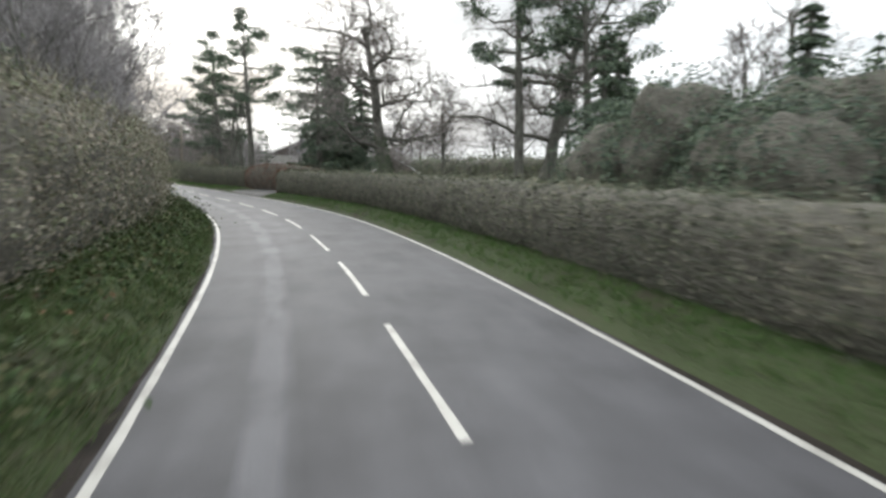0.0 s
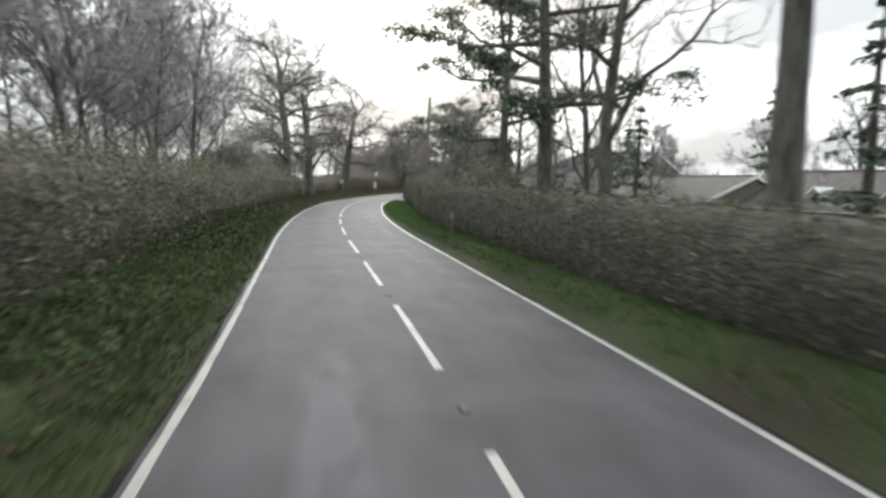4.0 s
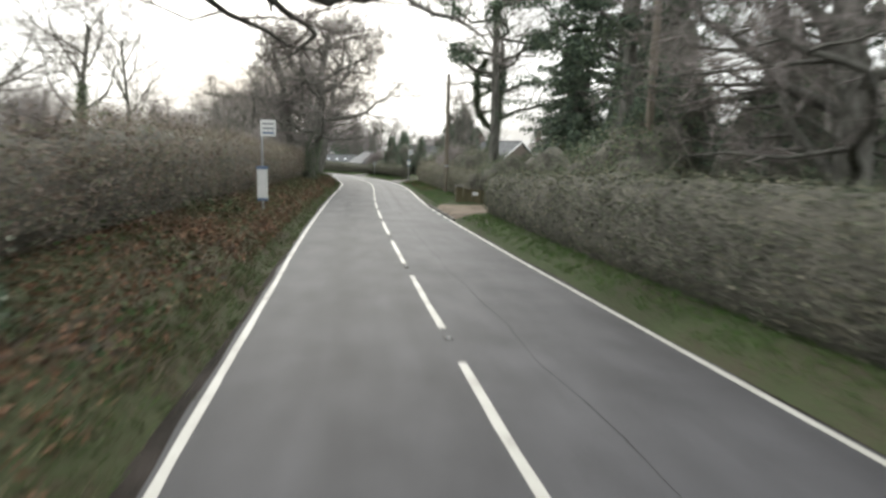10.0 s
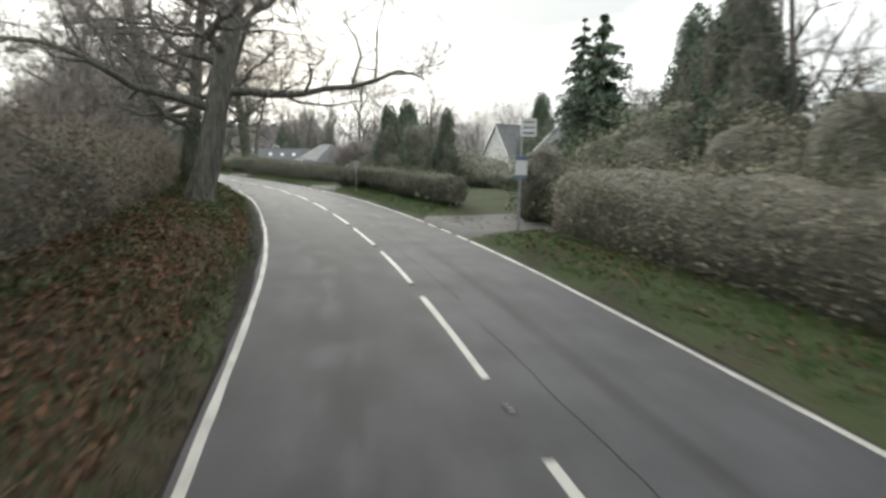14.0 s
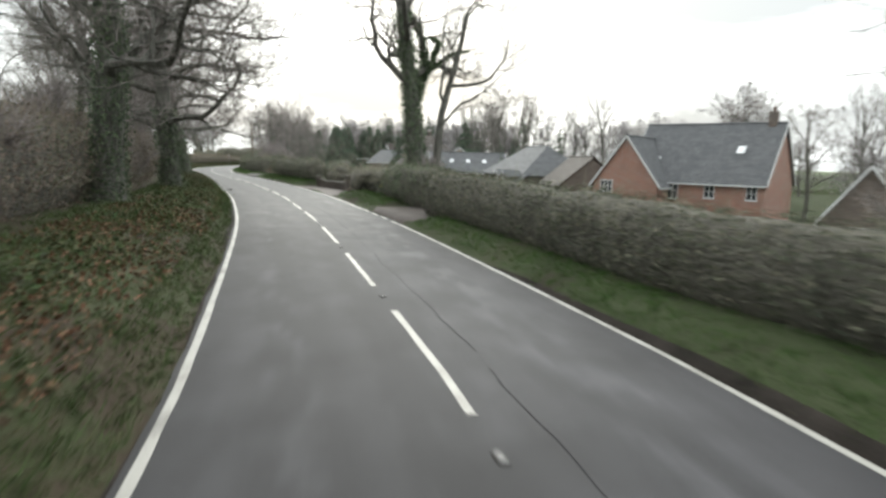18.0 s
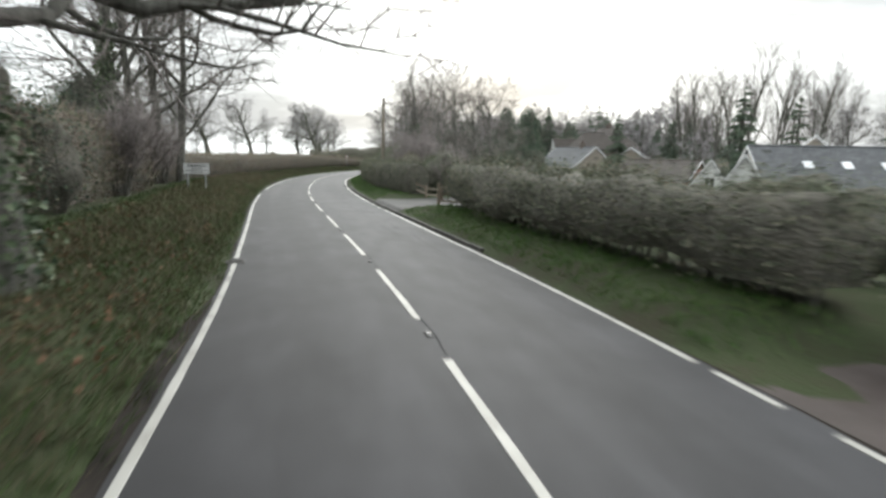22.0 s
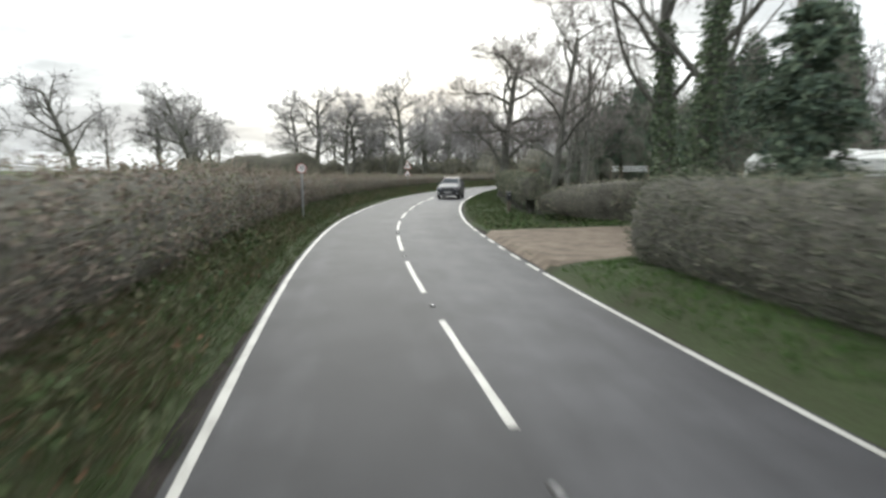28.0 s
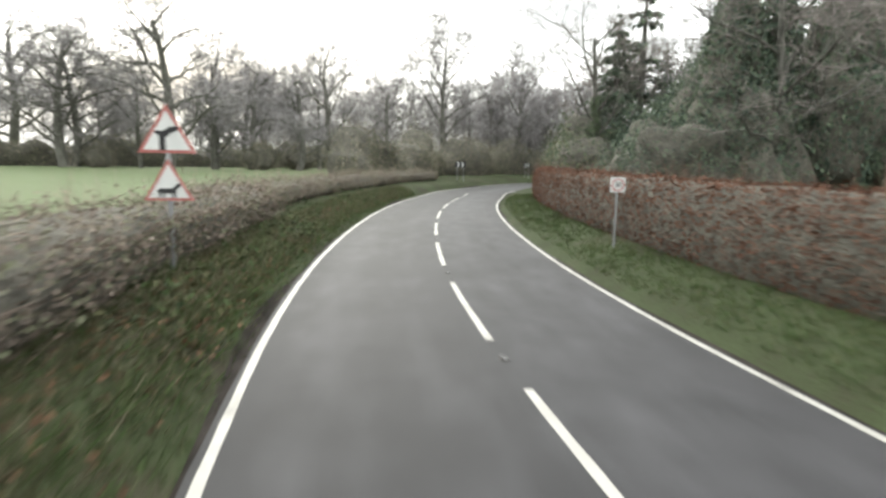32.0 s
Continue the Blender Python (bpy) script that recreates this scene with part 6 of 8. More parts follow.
# ---- road signs ----
def limit_sign(s, d, z, backing, size, label, turn=0.0, faced=True, pole=0.03, round_only=False):
    """A 30 limit roundel, on a square backing board or by itself, on a post."""
    g = float(ground_z(s, d))
    t = thing("speed_limit_sign", at(s, d, turn, z=g), label, "road sign")
    c = z - g
    post_part(t, 0, 0.05, -0.3, c + size * 0.4, pole)
    h = size / 2
    yb = 0.0
    if not round_only:
        part("backing_board", plate(rounded(-h, h, c - h, c + h, h * 0.14), 0.0, 0.012), backing, t)
    else:
        part("plate", plate(disc(0, c, h), 0.0, 0.012), "sign_white", t)
    if faced:
        r = h * (0.86 if not round_only else 1.0)
        if not round_only:
            part("plate", plate(disc(0, c, r), -0.006, 0.005), "sign_white", t)
        part("red_ring", ring_plate(0, c, r * 0.8, r * 0.985, -0.012, 0.004), "sign_red", t, "red border ring of the roundel")
        lettering("30", r * 1.02, t, 0, -0.016, c, "sign_black", "number", 0.0)
    else:
        part("clip", box(-h * 0.8, h * 0.8, 0.012, 0.03, c - 0.03, c + 0.03), "galv", t)
    return t


limit_sign(191.5, -4.1, 2.08, "sign_yellow", 0.43, "speed limit repeater on a yellow board, grey post in the bank", 0)
limit_sign(275.8, 3.75, 1.92, "sign_grey", 0.4, "back of a small grey square road sign on a post", 0, False)
limit_sign(477.0, 4.4, 1.92, "sign_white", 0.37, "square speed limit repeater on a post by the beech hedge", -4)
limit_sign(436.7, -3.8, 2.42, "sign_white", 0.4, "round speed limit sign on a tall grey post in the verge", 0, True, 0.035, True)


def back_board(s, d):
    g = float(ground_z(s, d))
    t = thing("sign_board", at(s, d, 0, z=g), "dark back of a tall rectangular sign on a grey post", "road sign")
    post_part(t, 0, 0, -0.3, 3.3, 0.04)
    part("board", plate(rounded(-0.3, 0.2, 2.35, 3.4, 0.04), -0.07, 0.02), "sign_grey", t)
    for z in (2.55, 3.15):
        part("clip", box(-0.24, 0.16, -0.1, -0.07, z - 0.025, z + 0.025), "galv", t)


back_board(174.3, -4.75)


def place_sign(s, d):
    """The village name board on two posts."""
    g = float(ground_z(s, d))
    t = thing("place_name_sign", at(s, d, 5, z=g), "white village name board on two grey posts in the verge", "road sign")
    c = 1.92 - g
    for x in (-0.38, 0.38):
        post_part(t, x, 0.04, -0.4, c - 0.02, 0.035)
    part("board", plate(rounded(-0.56, 0.56, c - 0.5, c, 0.035), 0.0, 0.015), "sign_white", t, bevel=0.0)
    b = ring = bmesh.new()
    for x0, x1, z0, z1 in ((-0.53, 0.53, c - 0.03, c - 0.018), (-0.53, 0.53, c - 0.482, c - 0.47), (-0.54, -0.528, c - 0.47, c - 0.03), (0.528, 0.54, c - 0.47, c - 0.03)):
        box(x0, x1, -0.005, -0.001, z0, z1, b)
    part("border", b, "sign_black", t)
    lettering("DENMEAD", 0.165, t, 0, -0.004, c - 0.125, "sign_black", "name", 0.006)
    for z, w in ((c - 0.235, 0.2), (c - 0.325, 0.46), (c - 0.41, 0.26)):
        part("text_bar", box(-w, w, -0.004, -0.001, z - 0.015, z + 0.015), "sign_black", t)


place_sign(361.2, -5.45)


def warning_signs(s, d):
    """Two red-bordered triangles, a bend with a side road above a horse, on one post."""
    g = float(ground_z(s, d))
    t = thing("warning_sign", at(s, d, 4, z=g), "two red-bordered warning triangles on one grey post", "road sign")
    post_part(t, 0, 0.05, -0.3, 3.1 - g, 0.04)

    def tri(w, z0, y):
        h = w * 0.866
        return [(-w / 2, z0), (w / 2, z0), (0, z0 + h)]

    for w, z0 in ((0.85, 2.45 - g), (0.74, 1.72 - g)):
        p = part("triangle", plate(tri(w, z0, 0), 0.0, 0.014), "sign_red", t)
        k = w * 0.055
        part("panel", plate([(-w / 2 + k * 1.75, z0 + k), (w / 2 - k * 1.75, z0 + k), (0, z0 + w * 0.866 - 2 * k)], -0.005, 0.004), "sign_white", p)
    z0 = 2.42 - g
    b = plate([(-0.11, z0 + 0.07), (-0.02, z0 + 0.07), (-0.02, z0 + 0.26), (0.06, z0 + 0.33), (0.16, z0 + 0.37), (0.17, z0 + 0.44), (0.04, z0 + 0.42), (-0.06, z0 + 0.36), (-0.16, z0 + 0.37), (-0.18, z0 + 0.33), (-0.11, z0 + 0.3)], -0.012, 0.004)
    part("bend_symbol", b, "sign_black", t)
    z1 = 1.71 - g
    b = plate([(-0.17, z1 + 0.16), (-0.13, z1 + 0.2), (0.06, z1 + 0.2), (0.13, z1 + 0.28), (0.18, z1 + 0.26), (0.17, z1 + 0.22), (0.11, z1 + 0.19), (0.1, z1 + 0.12), (-0.15, z1 + 0.12)], -0.012, 0.004)
    part("horse_symbol", b, "sign_black", t)
    for x in (-0.13, -0.07, 0.05, 0.1):
        part("leg_bar", box(x - 0.012, x + 0.012, -0.012, -0.008, z1 + 0.055, z1 + 0.125), "sign_black", t)


warning_signs(472.1, -4.65)


def chevron_board(s, d, turn):
    g = float(ground_z(s, d))
    t = thing("chevron_board", at(s, d, turn, z=g), "black and white bend chevron board on two posts", "road sign", "chevron boards at the bend")
    for x in (-0.35, 0.35):
        post_part(t, x, 0.04, -0.3, 1.5, 0.04)
    part("board", plate([(-0.6, 1.35), (0.6, 1.35), (0.6, 1.95), (-0.6, 1.95)], 0.0, 0.015), "sign_black", t)
    for x in (-0.3, 0.2):
        part("chevron", plate([(x - 0.12, 1.39), (x + 0.06, 1.39), (x + 0.24, 1.65), (x + 0.06, 1.91), (x - 0.12, 1.91), (x + 0.06, 1.65)], -0.005, 0.004), "sign_white", t)


chevron_board(524.6, -4.6, -6)
chevron_board(545.0, -4.6, -18)


def bus_stop(s, d, turn, label, flag_z, case_z, big):
    g = float(ground_z(s, d))
    t = thing("bus_stop", at(s, d, turn, z=g), label, "bus stop")
    f, c = flag_z - g, case_z - g
    post_part(t, 0, 0, -0.3, f + 0.3, 0.036)
    w, k2 = (0.46, 0.27) if big else (0.42, 0.25)
    fl = part("flag", plate(rounded(-0.04, w, f - k2, f + k2, 0.03), -0.045, 0.03), "sign_white", t)
    for k in range(3):
        part("text_bar", box(0.02, w - 0.06, -0.05, -0.046, f - 0.19 + 0.15 * k, f - 0.12 + 0.15 * k), "sign_grey" if k else "blue_grey", fl)
    h = 0.58 if big else 0.3
    ca = part("timetable_case", plate(rounded(-0.17, 0.17, c - h, c + h, 0.02), -0.085, 0.05), "sign_white", t)
    part("header_band", box(-0.19, 0.19, -0.1, -0.02, c + h - 0.1, c + h + 0.005), "blue_grey", ca)
    part("footer_band", box(-0.172, 0.172, -0.09, -0.03, c - h - 0.005, c - h + 0.09), "blue_grey", ca)
    for z in (c + h * 0.6, c - h * 0.6):
        part("bracket", box(-0.06, 0.06, -0.04, 0.04, z - 0.02, z + 0.02), "galv", ca)


bus_stop(213.4, -4.2, 0, "bus stop flag and white timetable case on a grey post", 3.35, 1.5, True)
bus_stop(254.6, 4.05, 0, "bus stop post with a small flag by the hedge", 3.3, 2.2, False)


# ---- poles ----
def pole(s, d, h, label="weathered wooden telegraph pole in the verge", lean=0.0):
    g = float(ground_z(s, d))
    t = thing("telegraph_pole", at(s, d, 0, z=g) @ pose(0, 0, 0, 0, lean, 0), label, "telegraph pole")
    bm = bmesh.new()
    prev = None
    for z, r in ((-0.5, 0.16), (0.0, 0.15), (h * 0.5, 0.13), (h, 0.11)):
        ring = [bm.verts.new((r * math.cos(k * math.pi / 7), r * math.sin(k * math.pi / 7), z)) for k in range(14)]
        if prev:
            for k in range(14):
                bm.faces.new((prev[k], prev[(k + 1) % 14], ring[(k + 1) % 14], ring[k]))
        prev = ring
    bm.faces.new(prev)
    part("shaft", bm, "pole_wood", t, smooth=True)
    for k in range(3):
        z = h - 0.5 - 0.45 * k
        part("step_iron", rod((0.1, 0, z), (0.3, 0, z + 0.02), 0.012, 6), "galv", t)
    part("cap", rod((0, 0, h), (0, 0, h + 0.04), 0.125, 12, 0.1), "galv", t)
    part("number_plate_band", rod((0, 0, 1.7), (0, 0, 1.82), 0.146, 14), "galv", t, "metal tag band")


pole(160.0, 5.9, 8.5, lean=2.5)
pole(209.0, 7.4, 7.5)
pole(232.9, 4.8, 7.8)
pole(385.7, 6.1, 7.1)
pole(428.8, 11.4, 9.5)


# ---- kerbs and drives ----
def kerb_run(s0, s1, off):
    run = tagged(new("kerb"), "row of worn concrete kerbstones at the road's edge", "kerb", "", "structure")
    bm = box(-0.06, 0.06, -0.445, 0.445, -0.12, 0.06)
    bmesh.ops.bevel(bm, geom=[e for e in bm.edges if abs(e.verts[0].co.z - 0.06) < 1e-4 and abs(e.verts[1].co.z - 0.06) < 1e-4], offset=0.018, segments=1, affect="EDGES")
    me = bpy.data.meshes.new("kerbstone")
    bm.to_mesh(me)
    bm.free()
    me.materials.append(M["kerb"])
    k = int((s1 - s0) / 0.905)
    for i in range(k):
        s = s0 + (i + 0.5) * 0.905
        d = off(s) if callable(off) else off
        x, y = road_xy(s, d)
        ob = new("kerbstone", me)
        ob.parent = run
        ob.matrix_basis = pose(x, y, 0.012 * rng.uniform(-1, 1), 0, 0, heading(s) + rng.uniform(-0.7, 0.7))


kerb_run(180.6, 191.4, lambda s: right_line(s) + 0.22)
kerb_run(346, 380, lambda s: right_line(s) + 0.3)
kerb_run(217, 226.5, lambda s: right_line(s) + 0.2)

for (a, b), mt, deep in zip([(a, b - 1.8 if b > 430 else b) for a, b in DRIVES], ("drive_tar", "drive_tar", "gravel", "drive_tar", "drive_tar", "brick_paving", "brick_paving", "drive_tar", "gravel"), (11, 14, 8, 14, 9, 12, 14, 12, 16)):
    strip("drive", a + 0.2, b - 0.2, 3.12, float(deep), lambda s, d, a=a, b=b: ground_z(s, d) + 0.03 + 0.03 * (d > 3.2) - 0.12 * np.clip(1 - (np.minimum(s - a, b - s) - 0.2) / 0.7, 0, 1) ** 2, mt, 0.6, cols=48, label={"gravel": "gravelly house drive joining the road", "brick_paving": "red-brown paved house drive joining the road"}.get(mt, "worn asphalt house drive joining the road"), category="drive")


# road studs in the gaps of the centre line
def stud_mesh():
    t = thing("road_stud", at(209.0, 0), "reflecting road stud in a cast iron casing", "road stud", "road studs along the centre line")
    bm = box(-0.06, 0.06, -0.09, 0.09, -0.03, 0.014)
    part("casing", bm, "cast_iron", t, bevel=0.012)
    part("rubber_pad", box(-0.045, 0.045, -0.05, 0.05, 0.012, 0.024), "black_plastic", t, bevel=0.006)
    for y in (-0.055, 0.05):
        part("lens", box(-0.03, 0.03, y, y + 0.006, 0.014, 0.022), "lamp_lens", t)
    return t


stud = stud_mesh()
first = True
for e in dash_ends:
    s = e + 1.02
    if 100 < s < 500:
        x, y = road_xy(s, mid_line(s))
        m = pose(x, y, 0.03, 0, 0, heading(s))
        if first:
            stud.matrix_basis = m
            first = False
        else:
            copy_thing(stud, m)


def crack(name, s0, s1, off, width, wob):
    n = int((s1 - s0) / 0.25)
    ss = np.linspace(s0, s1, n)
    w = np.array([noise.noise((q * 0.5, 3, wob)) * 0.1 + noise.noise((q * 2.5, 8, wob)) * 0.03 for q in ss])
    wd = width * (0.6 + 0.8 * np.abs(np.array([noise.noise((q * 1.1, 1, wob + 3)) for q in ss])))
    a, b = off + w - wd / 2, off + w + wd / 2
    V = np.concatenate([np.column_stack([road_xy(ss, a), camber(ss, a) + 0.004]), np.column_stack([road_xy(ss, b), camber(ss, b) + 0.004])])
    F = np.array([(i, n + i, n + i + 1, i + 1) for i in range(n - 1)])
    tagged(new(name, mesh_of(name, V, F, "tar")), "dark open joint running along the asphalt", "road joint", "", "structure")


for a, b in ((222, 233), (234, 247), (248.5, 262)):
    crack("road_joint", a, b, 0.55, 0.014, 1)
for a, b in ((282, 290), (290.6, 299), (299.8, 303), (303.3, 316), (318, 334)):
    crack("road_joint", a, b, 0.72, 0.016, 2)
crack("road_joint", 346, 375, 1.95, 0.013, 3)
crack("road_joint", 349, 366, 1.52, 0.014, 5)
crack("road_joint", 338, 353, -0.02, 0.02, 6)
crack("road_joint", 264, 273, 2.1, 0.014, 7)
crack("road_joint", 196, 222, 0.9, 0.012, 4)


# ---- fences and walls ----
def rail_fence(points, h, rails, label, mt="fence_wood"):
    """A post and rail fence through plan points (s, d)."""
    s0, d0 = points[0]
    o = Vector((*road_xy(s0, d0), float(ground_z(s0, d0))))
    t = thing("rail_fence", Matrix.Translation(o), label, "fence")
    P = [Vector((*road_xy(s, d), float(ground_z(s, d)))) - o for s, d in points]
    for p in P:
        part("post", box(p.x - 0.06, p.x + 0.06, p.y - 0.05, p.y + 0.05, p.z - 0.3, p.z + h + 0.06), mt, t, bevel=0.008)
    for a, b in zip(P, P[1:]):
        u = (b - a)
        sd = Vector((-u.y, u.x, 0)).normalized() * 0.02
        for k in range(rails):
            z = h * (k + 0.75) / rails
            bm = bmesh.new()
            vs = []
            for q, zz in ((a, z + rng.uniform(-0.02, 0.02)), (b, z + rng.uniform(-0.02, 0.02))):
                for g, dz in ((-1, -0.045), (1, -0.045), (1, 0.045), (-1, 0.045)):
                    vs.append(bm.verts.new(q + sd * g + Vector((0, 0, zz + dz))))
            for f in ((0, 1, 2, 3), (7, 6, 5, 4), (0, 4, 5, 1), (1, 5, 6, 2), (2, 6, 7, 3), (3, 7, 4, 0)):
                bm.faces.new([vs[i] for i in f])
            part("rail", bm, mt, t)
    return t


rail_fence([(181.2, -5.5), (184.3, -5.3)], 0.86, 4, "weathered four-barred field gate beside a bramble hedge")
rail_fence([(356.6, 4.9), (357.4, 6.6)], 0.95, 3, "short wooden post and rail fence beside a drive")
rail_fence([(361.5, 6.4), (363.4, 6.0), (365.5, 5.7)], 0.68, 2, "short wooden post and rail fence beside a drive")


def board_fence(points, h, mt, label, cap=True, bw=0.14):
    """A close-boarded fence through plan points."""
    s0, d0 = points[0]
    o = Vector((*road_xy(s0, d0), float(ground_z(s0, d0))))
    t = thing("board_fence", Matrix.Translation(o), label, "fence")
    P = [Vector((*road_xy(s, d), float(ground_z(s, d)))) - o for s, d in points]
    for p in P:
        part("post", box(p.x - 0.05, p.x + 0.05, p.y - 0.05, p.y + 0.05, p.z - 0.2, p.z + h + 0.08), mt, t)
    for a, b in zip(P, P[1:]):
        u = b - a
        ln = u.length
        n = max(1, int(ln / bw))
        ang = math.atan2(u.y, u.x)
        for i in range(n):
            c = a + u * ((i + 0.5) / n)
            dz = rng.uniform(-0.012, 0.012)
            ob = part("board", box(-ln / n * 0.49, ln / n * 0.49, -0.012, 0.012, 0.04, h + dz), mt, t)
            ob.matrix_basis = Matrix.Translation(c) @ pose(0, rng.uniform(-0.004, 0.004), 0, 0, 0, math.degrees(ang) + rng.uniform(-1.5, 1.5))
        if cap:
            r = part("cap_rail", box(-ln / 2, ln / 2, -0.035, 0.035, h + 0.01, h + 0.045), mt, t)
            r.matrix_basis = Matrix.Translation((a + b) / 2) @ pose(0, 0, 0, 0, 0, math.degrees(ang))
    return t


BRICKS = {}


def brick_mesh(length, depth):
    """One brick, shared by all that are alike."""
    key = (round(length, 3), round(depth, 3))
    if key not in BRICKS:
        bm = box(-length / 2, length / 2, -depth / 2, depth / 2, 0.0, 0.065)
        bmesh.ops.recalc_face_normals(bm, faces=list(bm.faces))
        me = bpy.data.meshes.new("brick")
        bm.to_mesh(me)
        bm.free()
        me.materials.append(M["brick_unit"])
        BRICKS[key] = me
    return BRICKS[key]


def lay_bricks(parent, m, ln, z0, z1, depth):
    """Courses of stretcher bricks along local x, centred at the pose m; joints recessed."""
    n = max(1, round(ln / 0.225))
    w = ln / n
    for c in range(int((z1 - z0) / 0.075)):
        half = 0.5 * (c % 2)
        for i in range(n):
            x = -ln / 2 + (i + 0.5 + half) * w
            long = w - 0.01
            if x + long / 2 > ln / 2 + 0.001:
                continue
            b = new("brick", brick_mesh(long, depth + 0.012 * ((i * 7 + c * 3) % 3) / 2))
            b.parent = parent
            b.matrix_basis = m @ Matrix.Translation((x, 0, z0 + c * 0.075))


def pillar(s, d, w, h, mt, label, finial=False):
    t = thing("gate_pillar", at(s, d), label, "gate pillar")
    if mt.startswith("brick"):
        part("shaft", box(-w / 2 + 0.008, w / 2 - 0.008, -w / 2 + 0.008, w / 2 - 0.008, -0.3, h), "mortar", t)
        half = (w - 0.11) / 2
        for c in range(int(h / 0.075)):
            for k in range(4):
                for j in range(2):
                    b = new("brick", brick_mesh(half - 0.008, 0.105))
                    b.parent = t
                    b.matrix_basis = pose(0, 0, c * 0.075, 0, 0, 90 * k) @ Matrix.Translation((-w / 2 + half * (j + 0.5) + (0.11 if c % 2 else 0.0), -w / 2 + 0.0525, 0))
    else:
        part("shaft", box(-w / 2, w / 2, -w / 2, w / 2, -0.3, h), mt, t)
    part("capstone", box(-w / 2 - 0.05, w / 2 + 0.05, -w / 2 - 0.05, w / 2 + 0.05, h, h + 0.08), "coping", t, bevel=0.015)
    if finial:
        part("pedestal", rod((0, 0, h + 0.08), (0, 0, h + 0.2), 0.1, 12, 0.045), "sign_white", t)
        bm = bmesh.new()
        bmesh.ops.create_uvsphere(bm, u_segments=16, v_segments=10, radius=0.11)
        bmesh.ops.translate(bm, verts=bm.verts, vec=(0, 0, h + 0.29))
        part("ball", bm, "sign_white", t, "white ball finial", smooth=True)


board_fence([(198.6, 10.6), (197.0, 12.2), (195.4, 13.8), (193.8, 15.4), (192.2, 17.0), (190.6, 18.6)], 2.3, "fence_new", "pale close-boarded garden fence behind a gate pillar", bw=0.3)
board_fence([(189.4, 8.3), (188.8, 9.6), (188.2, 10.9)], 1.45, "fence_brown", "low red-brown boarded gate beside a brick pillar", bw=0.2)
pillar(224.7, 4.45, 0.36, 0.83, "fence_gate", "weathered square timber gate post")
pillar(223.2, 6.45, 0.26, 1.08, "fence_gate", "tall weathered timber gate post")
gate = board_fence([(224.5, 4.72), (223.95, 5.45), (223.35, 6.25)], 0.74, "fence_gate", "weathered boarded gate with a white name plaque", bw=0.2)
pl = part("plaque", plate(rounded(-0.22, 0.22, 0.86, 1.03, 0.01), -0.06, 0.02), "sign_white", gate, "white name plaque")
pl.matrix_basis = Matrix.Translation(Vector((*road_xy(224.1, 5.25), 0)) - Vector((*road_xy(224.5, 4.72), 0))) @ pose(0, 0, -0.43, 0, 0, heading(224) - 53)
part("text_bar", box(-0.16, 0.16, -0.065, -0.061, 0.925, 0.965), "sign_black", pl)
board_fence([(236.0, 8.6), (239.0, 8.6), (242.0, 8.6), (245.0, 8.8)], 1.1, "fence_brown", "red-brown boarded fence in front of a white house", bw=0.2)


bush(0, 190.4, 12.4, (0.34, 0.34, 0.66), 40, "clipped dark shrub behind a boarded gate")
pillar(189.6, 7.8, 0.46, 1.56, "brick_dark", "dark brick gate pillar with a white ball finial", True)
pillar(326.3, 6.2, 0.5, 1.25, "brick_dark", "square brick gate pillar at a drive")
pillar(329.6, 6.2, 0.55, 1.2, "brick_dark", "square brown brick gate pillar at a drive")
pillar(336.4, 5.3, 0.4, 0.95, "brick_dark", "end pillar of a low brick wall")


def low_wall(points, h, mt, label):
    s0, d0 = points[0]
    o = Vector((*road_xy(s0, d0), 0))
    t = thing("garden_wall", Matrix.Translation(o), label, "wall")
    for k, (p, q) in enumerate(zip(points, points[1:])):
        a, b = Vector((*road_xy(*p), 0)) - o, Vector((*road_xy(*q), 0)) - o
        u = b - a
        m = Matrix.Translation((a + b) / 2) @ pose(0, 0, 0, 0, 0, math.degrees(math.atan2(u.y, u.x)))
        ln, hh = u.length, h[k]
        w = part("wall_core", box(-ln / 2, ln / 2, -0.1, 0.1, -0.6, hh), "mortar", t)
        w.matrix_basis = m
        lay_bricks(t, m, ln, -0.225, hh, 0.225)
        n = max(1, int(ln / 0.45))
        for i in range(n):
            c = part("coping_stone", box(-ln / 2 + ln * i / n + 0.004, -ln / 2 + ln * (i + 1) / n - 0.004, -0.15, 0.15, hh, hh + 0.06), "coping", t)
            c.matrix_basis = m


low_wall([(329.9, 6.2), (330.6, 6.25), (331.3, 6.2), (334.3, 5.8), (335.1, 5.65), (335.7, 5.5), (336.2, 5.35)], (0.62, 0.53, 0.45, 0.4, 0.45, 0.53), "brick_dark", "low curved brown brick wall with stone coping")
low_wall([(325.9, 6.3), (324.9, 6.2), (323.4, 6.1), (321.8, 6.1)], (0.82, 0.68, 0.54), "brick_dark", "stepped brick garden wall with stone coping")


